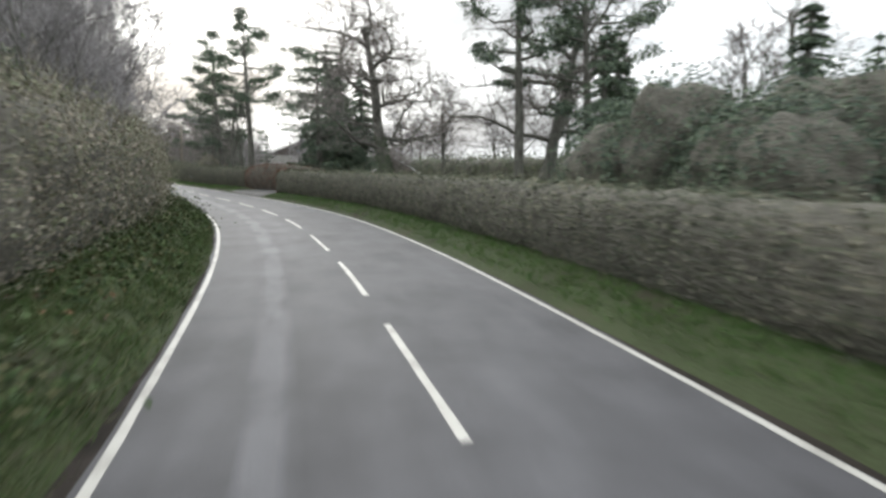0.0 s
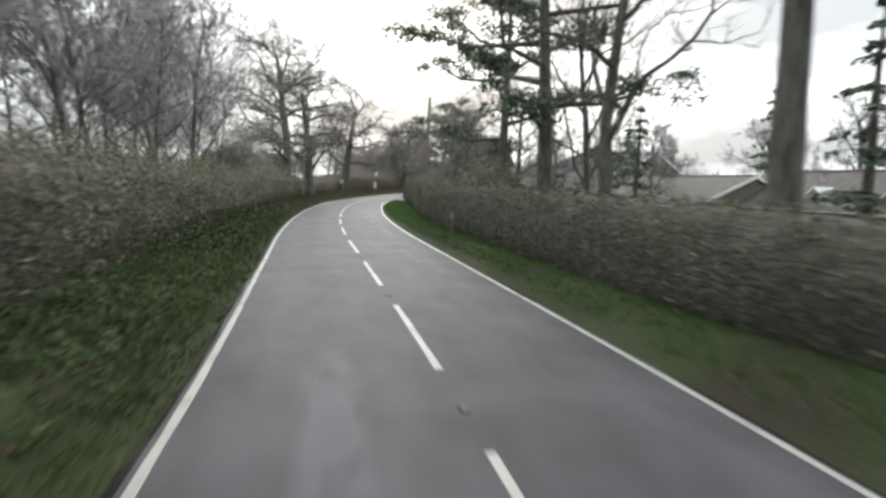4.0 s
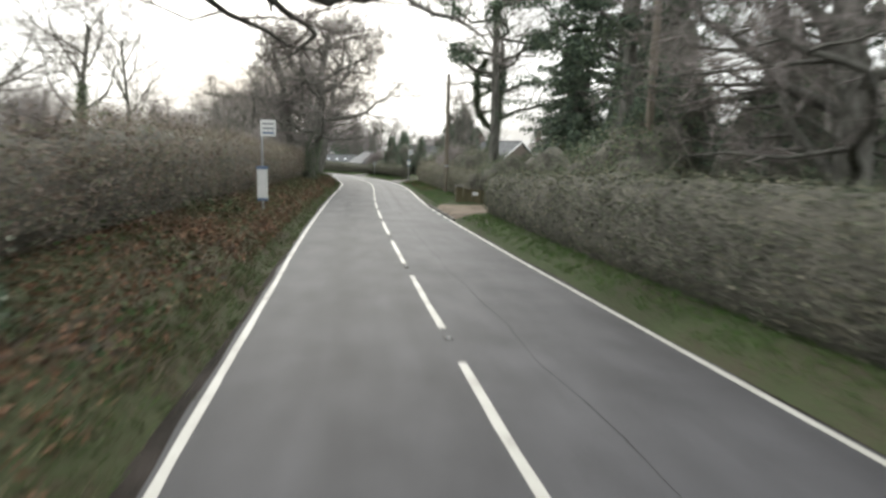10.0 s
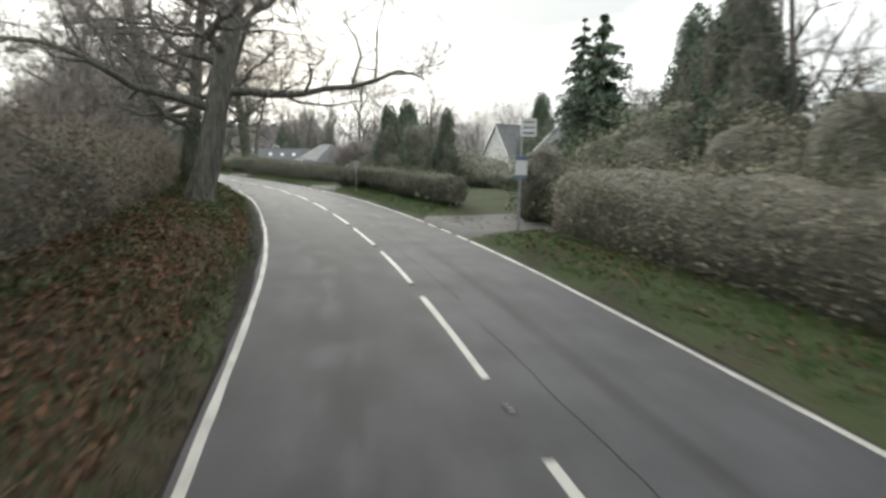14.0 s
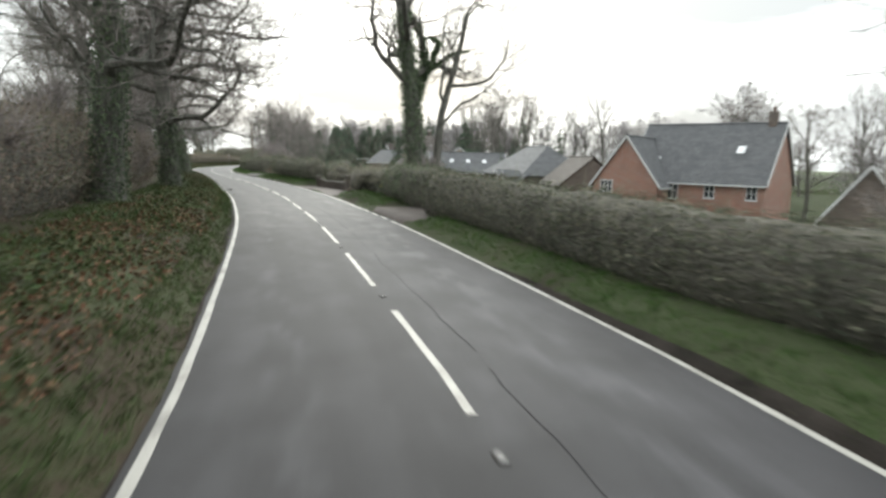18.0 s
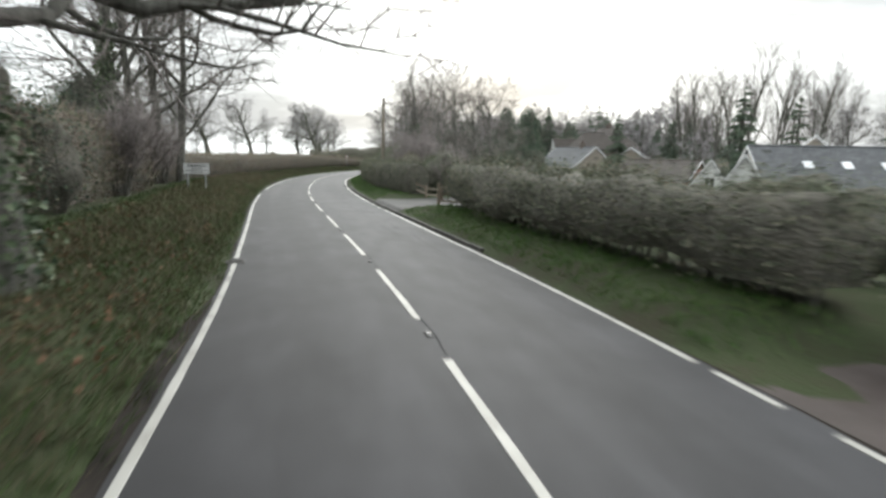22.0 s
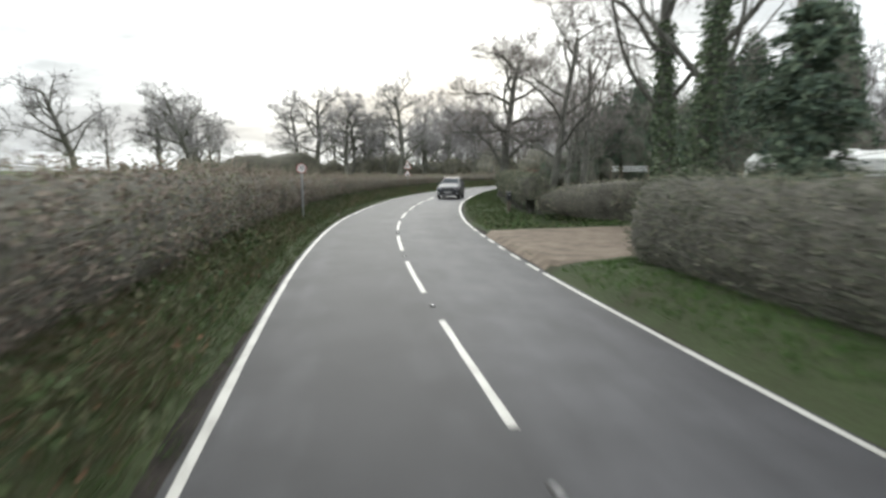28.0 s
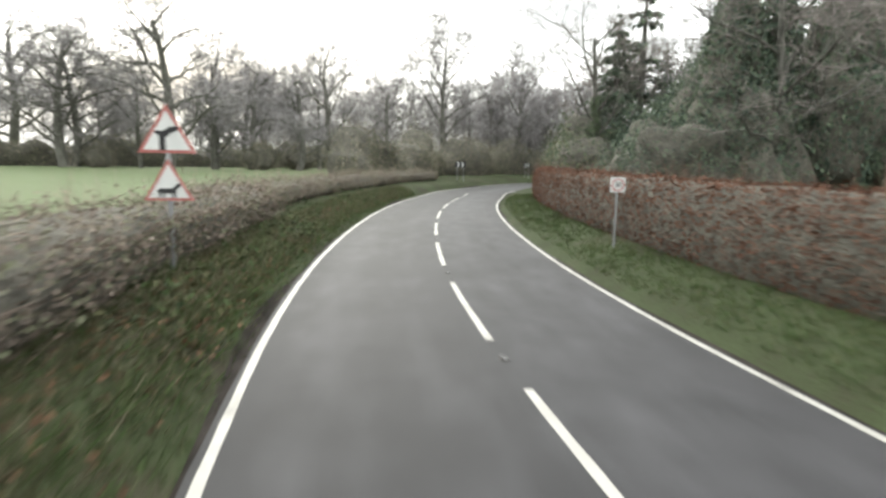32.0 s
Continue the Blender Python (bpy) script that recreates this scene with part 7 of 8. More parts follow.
# ---- houses ----
def window(parent, m, w, h, cols=2, rows=1):
    """A white casement window in the local x-z plane, facing -y, under its house."""
    fr = bmesh.new()
    b = 0.06
    for x0, x1, z0, z1 in ((-w / 2, w / 2, 0, b), (-w / 2, w / 2, h - b, h), (-w / 2, -w / 2 + b, b, h - b), (w / 2 - b, w / 2, b, h - b)):
        box(x0, x1, -0.04, 0.06, z0, z1, fr)
    win = part("window", fr, "upvc", parent, "white window frame")
    win.matrix_basis = m
    for i in range(1, cols):
        x = -w / 2 + w * i / cols
        part("glazing_bar", box(x - 0.03, x + 0.03, -0.035, 0.05, b, h - b), "upvc", win)
    for i in range(1, rows):
        z = h * i / rows
        part("glazing_bar", box(-w / 2 + b, w / 2 - b, -0.03, 0.045, z - 0.02, z + 0.02), "upvc", win)
    part("pane", box(-w / 2 + b * 0.9, w / 2 - b * 0.9, 0.0, 0.012, b * 0.9, h - b * 0.9), "glass", win)
    part("sill", box(-w / 2 - 0.05, w / 2 + 0.05, -0.1, 0.02, -0.05, 0.0), "upvc", win)
    return win


def house(s, d, turn, w, l, base, eave, ridge, wall, roof, label, hip=0.0, windows=(), chimneys=(), barge=True, over=0.3, lights=(), z0=None):
    """A house: w across its ridge (local x), l along it (local y). windows: (side, along, sill, width, height, columns); sides n/f/l/r: near end, far end, left, right."""
    t = thing("house", at(s, d, turn, z=0.0), label, "house")
    x, y = w / 2, l / 2
    bm = bmesh.new()
    b0 = [bm.verts.new(p) for p in ((-x, -y, base), (x, -y, base), (x, y, base), (-x, y, base))]
    b1 = [bm.verts.new(p) for p in ((-x, -y, eave), (x, -y, eave), (x, y, eave), (-x, y, eave))]
    for i in range(4):
        j = (i + 1) % 4
        if hip == 0 and i in (0, 2):
            top = bm.verts.new((0, -y if i == 0 else y, ridge - 0.12))
            bm.faces.new((b0[i], b0[j], b1[j], top, b1[i]))
        else:
            bm.faces.new((b0[i], b0[j], b1[j], b1[i]))
    bm.faces.new(b0[::-1])
    bm.faces.new(b1)
    part("wall", bm, wall, t)
    k = (ridge - eave) / x
    xo, zo, yo = x + over, eave - over * k, y + (over * 0.6 if hip == 0 else over)
    for sg, nm in ((-1, "roof_slope"), (1, "roof_slope")):
        bm = bmesh.new()
        lo = [(sg * xo, -yo, zo), (sg * xo, yo, zo)]
        hi = [(0, yo - hip, ridge), (0, -yo + hip, ridge)]
        vs = [bm.verts.new(p) for p in lo + hi]
        bm.faces.new(vs)
        r = bmesh.ops.extrude_face_region(bm, geom=list(bm.faces))
        bmesh.ops.translate(bm, verts=[v for v in r["geom"] if isinstance(v, bmesh.types.BMVert)], vec=(0, 0, 0.14))
        part(nm, bm, roof, t)
    if hip:
        for sg in (-1, 1):
            bm = bmesh.new()
            vs = [bm.verts.new(p) for p in ((-xo, sg * yo, zo), (xo, sg * yo, zo), (0, sg * (yo - hip), ridge))]
            bm.faces.new(vs)
            r = bmesh.ops.extrude_face_region(bm, geom=list(bm.faces))
            bmesh.ops.translate(bm, verts=[v for v in r["geom"] if isinstance(v, bmesh.types.BMVert)], vec=(0, 0, 0.135))
            part("roof_hip", bm, roof, t)
    part("ridge_tiles", rod((0, -yo + hip, ridge + 0.1), (0, yo - hip, ridge + 0.1), 0.12, 8), roof, t)
    for sg in (-1, 1):
        part("gutter", box(sg * xo - 0.05, sg * xo + 0.05, -yo + 0.1, yo - 0.1, zo - 0.02, zo + 0.09), "upvc" if barge else "black_plastic", t)
    if barge and hip == 0:
        for e in (-1, 1):
            for sg in (-1, 1):
                bm = bmesh.new()
                ye = e * (yo + 0.02)
                vs = [bm.verts.new((a, ye + q, b)) for q in (-0.02, 0.02) for a, b in ((sg * xo, zo - 0.06), (sg * xo, zo + 0.16), (0, ridge + 0.16), (0, ridge - 0.06))]
                bm.faces.new(vs[:4])
                bm.faces.new(vs[4:][::-1])
                for i in range(4):
                    bm.faces.new((vs[i], vs[4 + i], vs[4 + (i + 1) % 4], vs[(i + 1) % 4]))
                part("bargeboard", bm, "upvc", t)
    for side, a, sill, ww, hh, cols in windows:
        m = {"n": Matrix.Translation((a, -y - 0.02, sill)), "f": Matrix.Translation((a, y + 0.02, sill)) @ pose(0, 0, 0, 0, 0, 180),
             "l": Matrix.Translation((-x - 0.02, a, sill)) @ pose(0, 0, 0, 0, 0, -90), "r": Matrix.Translation((x + 0.02, a, sill)) @ pose(0, 0, 0, 0, 0, 90)}[side]
        window(t, m, ww, hh, cols, 2 if hh > 0.9 else 1)
    for sg, a, f in lights:
        z = eave + (ridge - eave) * f + 0.2
        sl = math.degrees(math.atan2(ridge - eave, x))
        q = part("roof_light", box(-0.4, 0.4, -0.3, 0.3, 0.0, 0.06), "lamp_lens", t, "pale roof window")
        q.matrix_basis = Matrix.Translation((sg * x * (1 - f), a, z)) @ pose(0, 0, 0, 0, -sg * -sl, 0)
    for a, b, h in chimneys:
        c = part("chimney", box(a - 0.35, a + 0.35, b - 0.3, b + 0.3, eave, h), "brick_dark", t)
        part("pot", rod((a, b, h), (a, b, h + 0.35), 0.12, 10, 0.1), "fence_brown", c)
    return t


def dormer(t, x, y, z, w, h, side, roof, wall):
    """A small gabled dormer with a window, facing the local side -x or +x, under its house."""
    m = Matrix.Translation((x, y, z)) @ pose(0, 0, 0, 0, 0, -90 if side < 0 else 90)
    bm = bmesh.new()
    vs = [bm.verts.new(p) for p in ((-w / 2, 0, 0), (w / 2, 0, 0), (w / 2, 0, h), (0, 0, h + w * 0.4), (-w / 2, 0, h))]
    bm.faces.new(vs)
    r = bmesh.ops.extrude_face_region(bm, geom=list(bm.faces))
    bmesh.ops.translate(bm, verts=[v for v in r["geom"] if isinstance(v, bmesh.types.BMVert)], vec=(0, 2.0, 0))
    dm = part("dormer", bm, wall, t)
    dm.matrix_basis = m
    for sg in (-1, 1):
        bm = bmesh.new()
        vs = [bm.verts.new(p) for p in ((sg * (w / 2 + 0.12), -0.15, h - 0.08), (0, -0.15, h + w * 0.4 + 0.06), (0, 2.0, h + w * 0.4 + 0.06), (sg * (w / 2 + 0.12), 2.0, h - 0.08))]
        bm.faces.new(vs)
        r = bmesh.ops.extrude_face_region(bm, geom=list(bm.faces))
        bmesh.ops.translate(bm, verts=[v for v in r["geom"] if isinstance(v, bmesh.types.BMVert)], vec=(0, 0, 0.07))
        part("dormer_roof", bm, roof, dm)
        bm = bmesh.new()
        vs = [bm.verts.new((a, q, b)) for q in (-0.19, -0.16) for a, b in ((sg * (w / 2 + 0.14), h - 0.14), (sg * (w / 2 + 0.14), h + 0.02), (0, h + w * 0.4 + 0.14), (0, h + w * 0.4 - 0.02))]
        bm.faces.new(vs[:4])
        bm.faces.new(vs[4:][::-1])
        for i in range(4):
            bm.faces.new((vs[i], vs[4 + i], vs[4 + (i + 1) % 4], vs[(i + 1) % 4]))
        part("bargeboard", bm, "upvc", dm)
    fr = bmesh.new()
    for a, b, c, e in ((-w * 0.38, w * 0.38, 0.12, 0.18), (-w * 0.38, w * 0.38, h - 0.1, h - 0.04), (-w * 0.38, -w * 0.31, 0.18, h - 0.1), (w * 0.31, w * 0.38, 0.18, h - 0.1), (-0.03, 0.03, 0.18, h - 0.1)):
        box(a, b, -0.06, 0.0, c, e, fr)
    part("window_frame", fr, "upvc", dm)
    part("pane", box(-w * 0.35, w * 0.35, -0.02, -0.008, 0.14, h - 0.06), "glass", dm)


# the first long bungalow behind the hedge, and its neighbour
h = house(160, 27, 6, 8, 14, -1.4, 1.3, 3.1, "brick_dark", "tile_brown", "low brown-roofed bungalow with white windows behind the hedge", windows=[("l", -5, 0.1, 2.2, 1.0, 4), ("l", 2, 0.1, 2.2, 1.0, 4), ("n", 0, 0.1, 1.6, 1.0, 3)], chimneys=[(0, 3, 3.9)])
h = house(146, 31.0, 4, 8, 15, -1.4, 1.3, 3.45, "brick_dark", "tile_brown", "grey-roofed house with two small white dormers", windows=[("n", 0, 0.1, 1.4, 1.0, 2), ("l", -4.6, 0.1, 1.5, 1.0, 3), ("l", 4.2, 0.1, 1.5, 1.0, 3)])
dormer(h, -3.2, -4.4, 1.0, 1.0, 1.05, -1, "render_white", "render_white")
dormer(h, -3.2, 0.4, 1.0, 1.0, 1.05, -1, "render_white", "render_white")
# the large tiled house by the kerbed drive
h = house(222.9, 31.0, 0, 22, 20.5, -1.3, 3.4, 8.4, "tile_brown", "tile_brown", "large house with a sweeping tiled roof and a flat-roofed bay", windows=[("n", -1.2, 5.2, 0.9, 1.0, 2)], barge=False)
def prism(profile, x0, x1):
    """A prism along x over a profile of (y, z) points."""
    b = bmesh.new()
    lo, hi = [b.verts.new((x0, y, z)) for y, z in profile], [b.verts.new((x1, y, z)) for y, z in profile]
    b.faces.new(lo)
    b.faces.new(hi[::-1])
    n = len(profile)
    for i in range(n):
        b.faces.new((lo[i], hi[i], hi[(i + 1) % n], lo[(i + 1) % n]))
    bmesh.ops.recalc_face_normals(b, faces=b.faces)
    return b


part("wing_wall", prism([(-21.0, -1.3), (-21.0, 1.2), (-15.9, 4.5), (-10.3, 4.5), (-10.3, -1.3)], -12.97, -1.0), "brick_dark", h)
part("wing_roof", prism([(-21.6, 0.82), (-15.9, 4.5), (-10.3, 4.5), (-10.3, 4.66), (-16.0, 4.66), (-21.6, 1.0)], -13.2, -0.6), "tile_flecked", h, "stone tiled roof sweeping low over a wing")
part("gutter", box(-13.3, -0.5, -21.72, -21.6, 0.84, 0.95), "upvc", h)
dw = part("bay_wall", box(-13.0, -11.0, -17.0, -5.4, 0.6, 3.62), "brick_dark", h, "long flat-roofed bay")
part("flat_roof", box(-13.35, -11.0, -17.2, -5.1, 3.62, 3.76), "black_plastic", dw)
part("fascia", box(-13.4, -13.35, -17.2, -5.1, 3.6, 3.77), "upvc", dw)
for y, w, n in ((-15.9, 0.9, 1), (-12.9, 1.3, 2), (-8.6, 2.2, 4)):
    window(h, Matrix.Translation((-13.02, y, 2.75)) @ pose(0, 0, 0, 0, 0, -90), w, 0.75, n, 1)
house(193.0, 33.5, 0, 8, 9, -1.3, 3.0, 6.3, "brick_dark", "tile_brown", "brick house with a chimney behind the tall hedge", chimneys=[(-0.6, 3.6, 7.5)])
t = thing("bay_roof", at(201.2, 14.2, 0, z=1.3), "low garden porch with a white-edged sloping roof", "porch")
part("roof_slope", plate([(-1.05, 0.0), (1.05, 0.0), (0.6, 0.7), (-0.6, 0.7)], 0.05, 2.6), "tile_brown", t)
for a, b in (((-1.12, -0.02), (-0.64, 0.73)), ((1.12, -0.02), (0.64, 0.73)), ((-0.64, 0.7), (0.64, 0.7))):
    part("edge_board", rod((a[0], 0, a[1]), (b[0], 0, b[1]), 0.05, 8), "upvc", t)
part("wall", box(-1.0, 1.0, 0.3, 2.6, -2.6, 0.0), "brick_dark", t)
h = house(214, 11.5, 5, 4.5, 5, 0, 2.4, 3.6, "brick_dark", "tile_brown", "small dark brick outhouse with a white window", windows=[("n", -1.0, 0.9, 0.8, 1.1, 2)], barge=False)
# white house
h = house(251, 24.5, 12, 10, 12, 0, 3.75, 6.7, "render_white", "tile_grey", "white rendered house with a hipped grey roof", 4.6, [("n", -3.4, 2.35, 1.4, 1.1, 3), ("n", 0, 2.5, 0.9, 0.9, 2), ("n", 3.2, 2.25, 1.7, 1.2, 3), ("l", -3.6, 2.3, 1.5, 1.1, 3), ("l", 0.2, 2.3, 1.2, 1.1, 2), ("l", 3.6, 2.3, 1.5, 1.1, 3)], [(1.2, -2.6, 6.9)])
h = house(266, 17, 30, 7, 9, 0, 2.9, 5.0, "brick_dark", "tile_grey", "grey-roofed brick cottage above the hedge", windows=[("n", 0, 1.6, 1.4, 1.0, 3), ("l", 0, 1.6, 1.4, 1.0, 3)], chimneys=[(0, 2, 5.9)])
# flint house
h = house(277.2, 31.4, 3, 9, 9, 0, 3.4, 6.2, "flint", "tile_brown", "flint-walled house with a hipped tiled roof", 3.4, [("l", -2.6, 2.05, 1.6, 0.95, 3), ("l", 2.4, 2.05, 1.6, 0.95, 3), ("n", -2.2, 2.05, 1.5, 0.95, 3), ("n", 2.0, 2.05, 1.5, 0.95, 3), ("n", -2.2, 0.2, 1.7, 0.9, 4), ("l", -2.4, 0.2, 1.7, 0.9, 4)], [(0.5, 3.0, 7.6)], barge=False)
house(294.0, 31.5, 80, 6, 8, -0.5, 3.0, 6.0, "render_white", "tile_grey", "white gabled house behind garden conifers", windows=[("l", 0, 1.2, 1.4, 1.0, 3), ("n", 0, 2.6, 1.0, 1.0, 2)])
# brick house with a steep slate roof and a gabled wing
h = house(323.2, 36.2, 26, 9, 11, -2.4, 1.35, 6.0, "brick_red", "tile_grey", "red brick house with a long grey slate roof", windows=[("l", -4.6, 0.0, 0.8, 1.1, 2), ("l", -1.5, 0.0, 0.8, 1.1, 2), ("l", 1.4, -0.2, 0.9, 1.4, 2)], chimneys=[(0, -4.6, 7.0)], lights=[(-1, -3, 0.5), (-1, 3.5, 0.3)])
h = house(325.6, 31.2, -64, 5.6, 7, -2.4, 1.0, 4.75, "brick_red", "tile_grey", "red brick gable with white bargeboards", windows=[("n", -1.6, 0.1, 1.1, 1.1, 3)])
h = house(308.9, 31.6, -55, 4.4, 5, -3.0, -0.45, 2.65, "brick_dark", "tile_brown", "small brown gabled outbuilding with white bargeboards", windows=[("n", 0.2, -1.6, 2.2, 0.95, 5)])
# chalet house with dormers below the road, and the houses beyond
h = house(348.0, 36.4, -14, 9, 15, -3.0, 1.1, 4.4, "brick_dark", "tile_grey", "brick chalet house with white-framed dormers and a lean-to roof", 4.2, [("l", 4.8, 0.0, 1.0, 0.9, 2), ("l", 2.2, 0.0, 1.0, 0.9, 2), ("l", 4.4, -2.3, 1.6, 1.2, 3)], barge=False)
part("lean_to_wall", box(-7.2, -4.5, -8.6, -1.6, -3.0, -0.95), "brick_dark", h)
part("lean_to_roof", plate([(-7.7, -1.1), (-4.5, 0.9), (-4.5, 1.04), (-7.7, -0.96)], -8.9, 7.6), "tile_grey", h)
dormer(h, -6.6, -6.8, -0.35, 1.5, 1.2, -1, "tile_grey", "brick_dark")
dormer(h, -6.6, -4.3, -0.35, 1.5, 1.2, -1, "tile_grey", "brick_dark")
house(337.0, 33.5, -14, 7, 6, -3.0, 0.3, 3.1, "brick_dark", "tile_brown", "low brown-roofed wing beside a chalet house", barge=False)
h = house(365.0, 35.3, 66, 8, 11, -2.6, 0.9, 3.6, "brick_buff", "tile_grey", "grey-roofed house with pale roof windows", lights=[(-1, -2.4, 0.5), (-1, 0.0, 0.5), (-1, 2.4, 0.5)])
part("back_gable", plate([(-2.0, 2.6), (2.0, 2.6), (0, 4.3)], 0, 0.2), "brick_buff", h).matrix_basis = pose(0.3, 1.2, 0, 0, 0, -90)
for sg in (-1, 1):
    part("bargeboard", plate([(sg * 2.2, 2.5), (0, 4.4), (0, 4.58), (sg * 2.2, 2.68)], -0.08, 0.06), "upvc", h).matrix_basis = pose(0.3, 1.2, 0, 0, 0, -90)
h = house(364.9, 27.9, -40, 2.8, 2.4, -2.6, 0.8, 2.95, "render_white", "tile_grey", "narrow white gable with pointed bargeboards", windows=[("n", 0, 0.3, 0.9, 0.9, 2)])
h = house(382.0, 36.2, -35, 2.6, 4, -2.6, 0.8, 2.7, "render_white", "tile_grey", "narrow white gable with pointed bargeboards", windows=[("n", 0, 0.3, 0.9, 0.9, 2)])
h = house(392, 36, 40, 6, 8, -2.6, 0.8, 2.6, "brick_red", "tile_brown", "red brick house end behind garden shrubs")
h = house(424, 42.0, -20, 7, 9, -2.6, 2.0, 4.4, "brick_buff", "tile_grey", "buff brick house with a broad gable", windows=[("n", 0.4, 1.9, 1.2, 1.0, 2)])
h = house(438, 35, 30, 8, 11, -2.6, 1.6, 4.6, "brick_buff", "tile_grey", "buff bungalow with a long grey roof", windows=[("l", -3, -0.1, 1.4, 1.2, 3)], chimneys=[(0, -2, 5.4)])


def timber_house():
    """A brick house among trees with a half-timbered gabled wing on its front."""
    t = house(496.3, 35.3, 57.5, 9, 14, 0.0, 5.5, 9.9, "brick_dark", "tile_brown", "brick house with a black and white half-timbered gable", 4.5, [("l", 4.6, 4.1, 1.0, 1.1, 2), ("l", 4.6, 1.9, 0.9, 0.9, 2)], [(0, -1, 10.9)], barge=False)
    rel = at(496.3, 35.3, 57.5, z=0.0).inverted() @ at(482.7, 25.8, -39.7, z=0.0)
    w, a, za, ze, l = 2.7, 1.7, 7.1, 5.2, 9.0

    def on(ob):
        ob.matrix_basis = rel @ ob.matrix_basis
        return ob

    on(part("wing_wall", plate([(0.25, 0), (w, 0), (w, 2.62), (0.25, 2.62)], 0.15, l), "brick_dark", t))
    g = on(part("gable_panel", plate([(0, 2.62), (w, 2.62), (w, ze), (a, za)], 0.0, l), "render_white", t, "white plaster first storey"))
    for x in (0.35, 0.65, 0.95, 1.25, 1.95, 2.25, 2.6):
        top = 2.62 + (za - 2.62) * x / a if x < a else za - (za - ze) * (x - a) / (w - a)
        part("stud_beam", box(x - 0.05, x + 0.05, -0.04, -0.002, 2.66, top - 0.12), "timber_black", g)
    for z, x0 in ((2.68, 0.0), (4.9, 0.9)):
        part("tie_beam", box(x0, w, -0.05, -0.002, z - 0.08, z + 0.08), "timber_black", g)
    for y in (0.1, 1.1, 2.2, 3.3, 4.4):
        part("stud_beam", box(w + 0.002, w + 0.04, y - 0.08, y + 0.08, 2.66, ze), "timber_black", g)
    part("sill_beam", box(w + 0.002, w + 0.05, 0, l - 0.1, 2.56, 2.74), "timber_black", g)
    for y in (1.9, 5.2):
        on(window(t, Matrix.Translation((w + 0.03, y, 1.5)) @ pose(0, 0, 0, 0, 0, 90), 0.7, 0.9, 1, 2))
    on(window(t, Matrix.Translation((1.35, -0.03, 3.4)), 0.75, 1.3, 2, 3))
    for (x0, z0), (x1, z1) in (((-0.15, 2.25), (a, za + 0.05)), ((w + 0.25, ze - 0.42), (a, za + 0.05))):
        on(part("roof_slope", plate([(x0, z0), (x1, z1), (x1, z1 + 0.16), (x0, z0 + 0.16)], -0.2, l), "tile_brown", t))
        on(part("bargeboard", plate([(x0, z0 - 0.1), (x1, z1 - 0.1), (x1, z1 + 0.12), (x0, z0 + 0.12)], -0.26, 0.05), "upvc", t))


timber_house()
house(485.4, 35.3, -37.8, 5.6, 10.2, 0.0, 5.3, 8.6, "brick_dark", "tile_brown", "dark brick wing with a hipped brown tiled roof", 2.8, [("n", -1.7, 3.7, 0.9, 1.1, 2), ("n", -1.3, 1.5, 1.3, 1.2, 3), ("n", 1.4, 3.7, 0.9, 1.1, 2)], barge=False)


def caravan(s, d, turn):
    t = thing("caravan", at(s, d, turn), "long white caravan parked behind the hedge", "caravan")
    bm = bmesh.new()
    prev = None
    for y in (-3.4, -3.25, 3.25, 3.4):
        k = 0.9 if abs(y) > 3.3 else 1.0
        ring = [bm.verts.new((x * k, y, 1.5 + (z - 1.5) * k)) for x, z in ((-1.1, 0.5), (1.1, 0.5), (1.15, 1.4), (1.1, 2.25), (0.8, 2.48), (-0.8, 2.48), (-1.1, 2.25), (-1.15, 1.4))]
        if prev:
            for i in range(8):
                bm.faces.new((prev[i], prev[(i + 1) % 8], ring[(i + 1) % 8], ring[i]))
        else:
            bm.faces.new(ring[::-1])
        prev = ring
    bm.faces.new(prev)
    part("body", bm, "caravan_white", t)
    for y in (-2.2, 0.2, 2.2):
        part("window", box(-1.18, -1.12, y - 0.5, y + 0.5, 1.4, 2.0), "glass", t)
    for y in (-1.2, 0.6):
        part("roof_vent", box(-0.3, 0.3, y - 0.25, y + 0.25, 2.47, 2.56), "caravan_white", t, bevel=0.03)
    for x in (-1.0, 1.0):
        part("wheel", rod((x - 0.09, 0, 0.32), (x + 0.09, 0, 0.32), 0.32, 16), "rubber", t)
    part("hitch", rod((0, -3.4, 0.5), (0, -4.2, 0.45), 0.05, 8), "galv", t)
    part("jockey_stand", rod((0, -3.9, 0.0), (0, -3.9, 0.5), 0.03, 8), "galv", t)


caravan(428.0, 13.2, 10)


def letter_box(s, d):
    t = thing("letter_box", at(s, d, 0), "black metal letter box on a stout timber post", "letter box")
    part("post", box(-0.08, 0.08, -0.08, 0.08, -0.3, 0.52), "pole_wood", t, bevel=0.015)
    part("case", box(-0.1, 0.1, -0.12, 0.14, 0.52, 0.9), "black_plastic", t, bevel=0.012)
    part("lid", box(-0.115, 0.115, -0.14, 0.16, 0.9, 0.93), "galv", t, bevel=0.006)
    part("flap", box(-0.07, 0.07, -0.132, -0.121, 0.76, 0.81), "galv", t)


letter_box(440.4, 5.15)


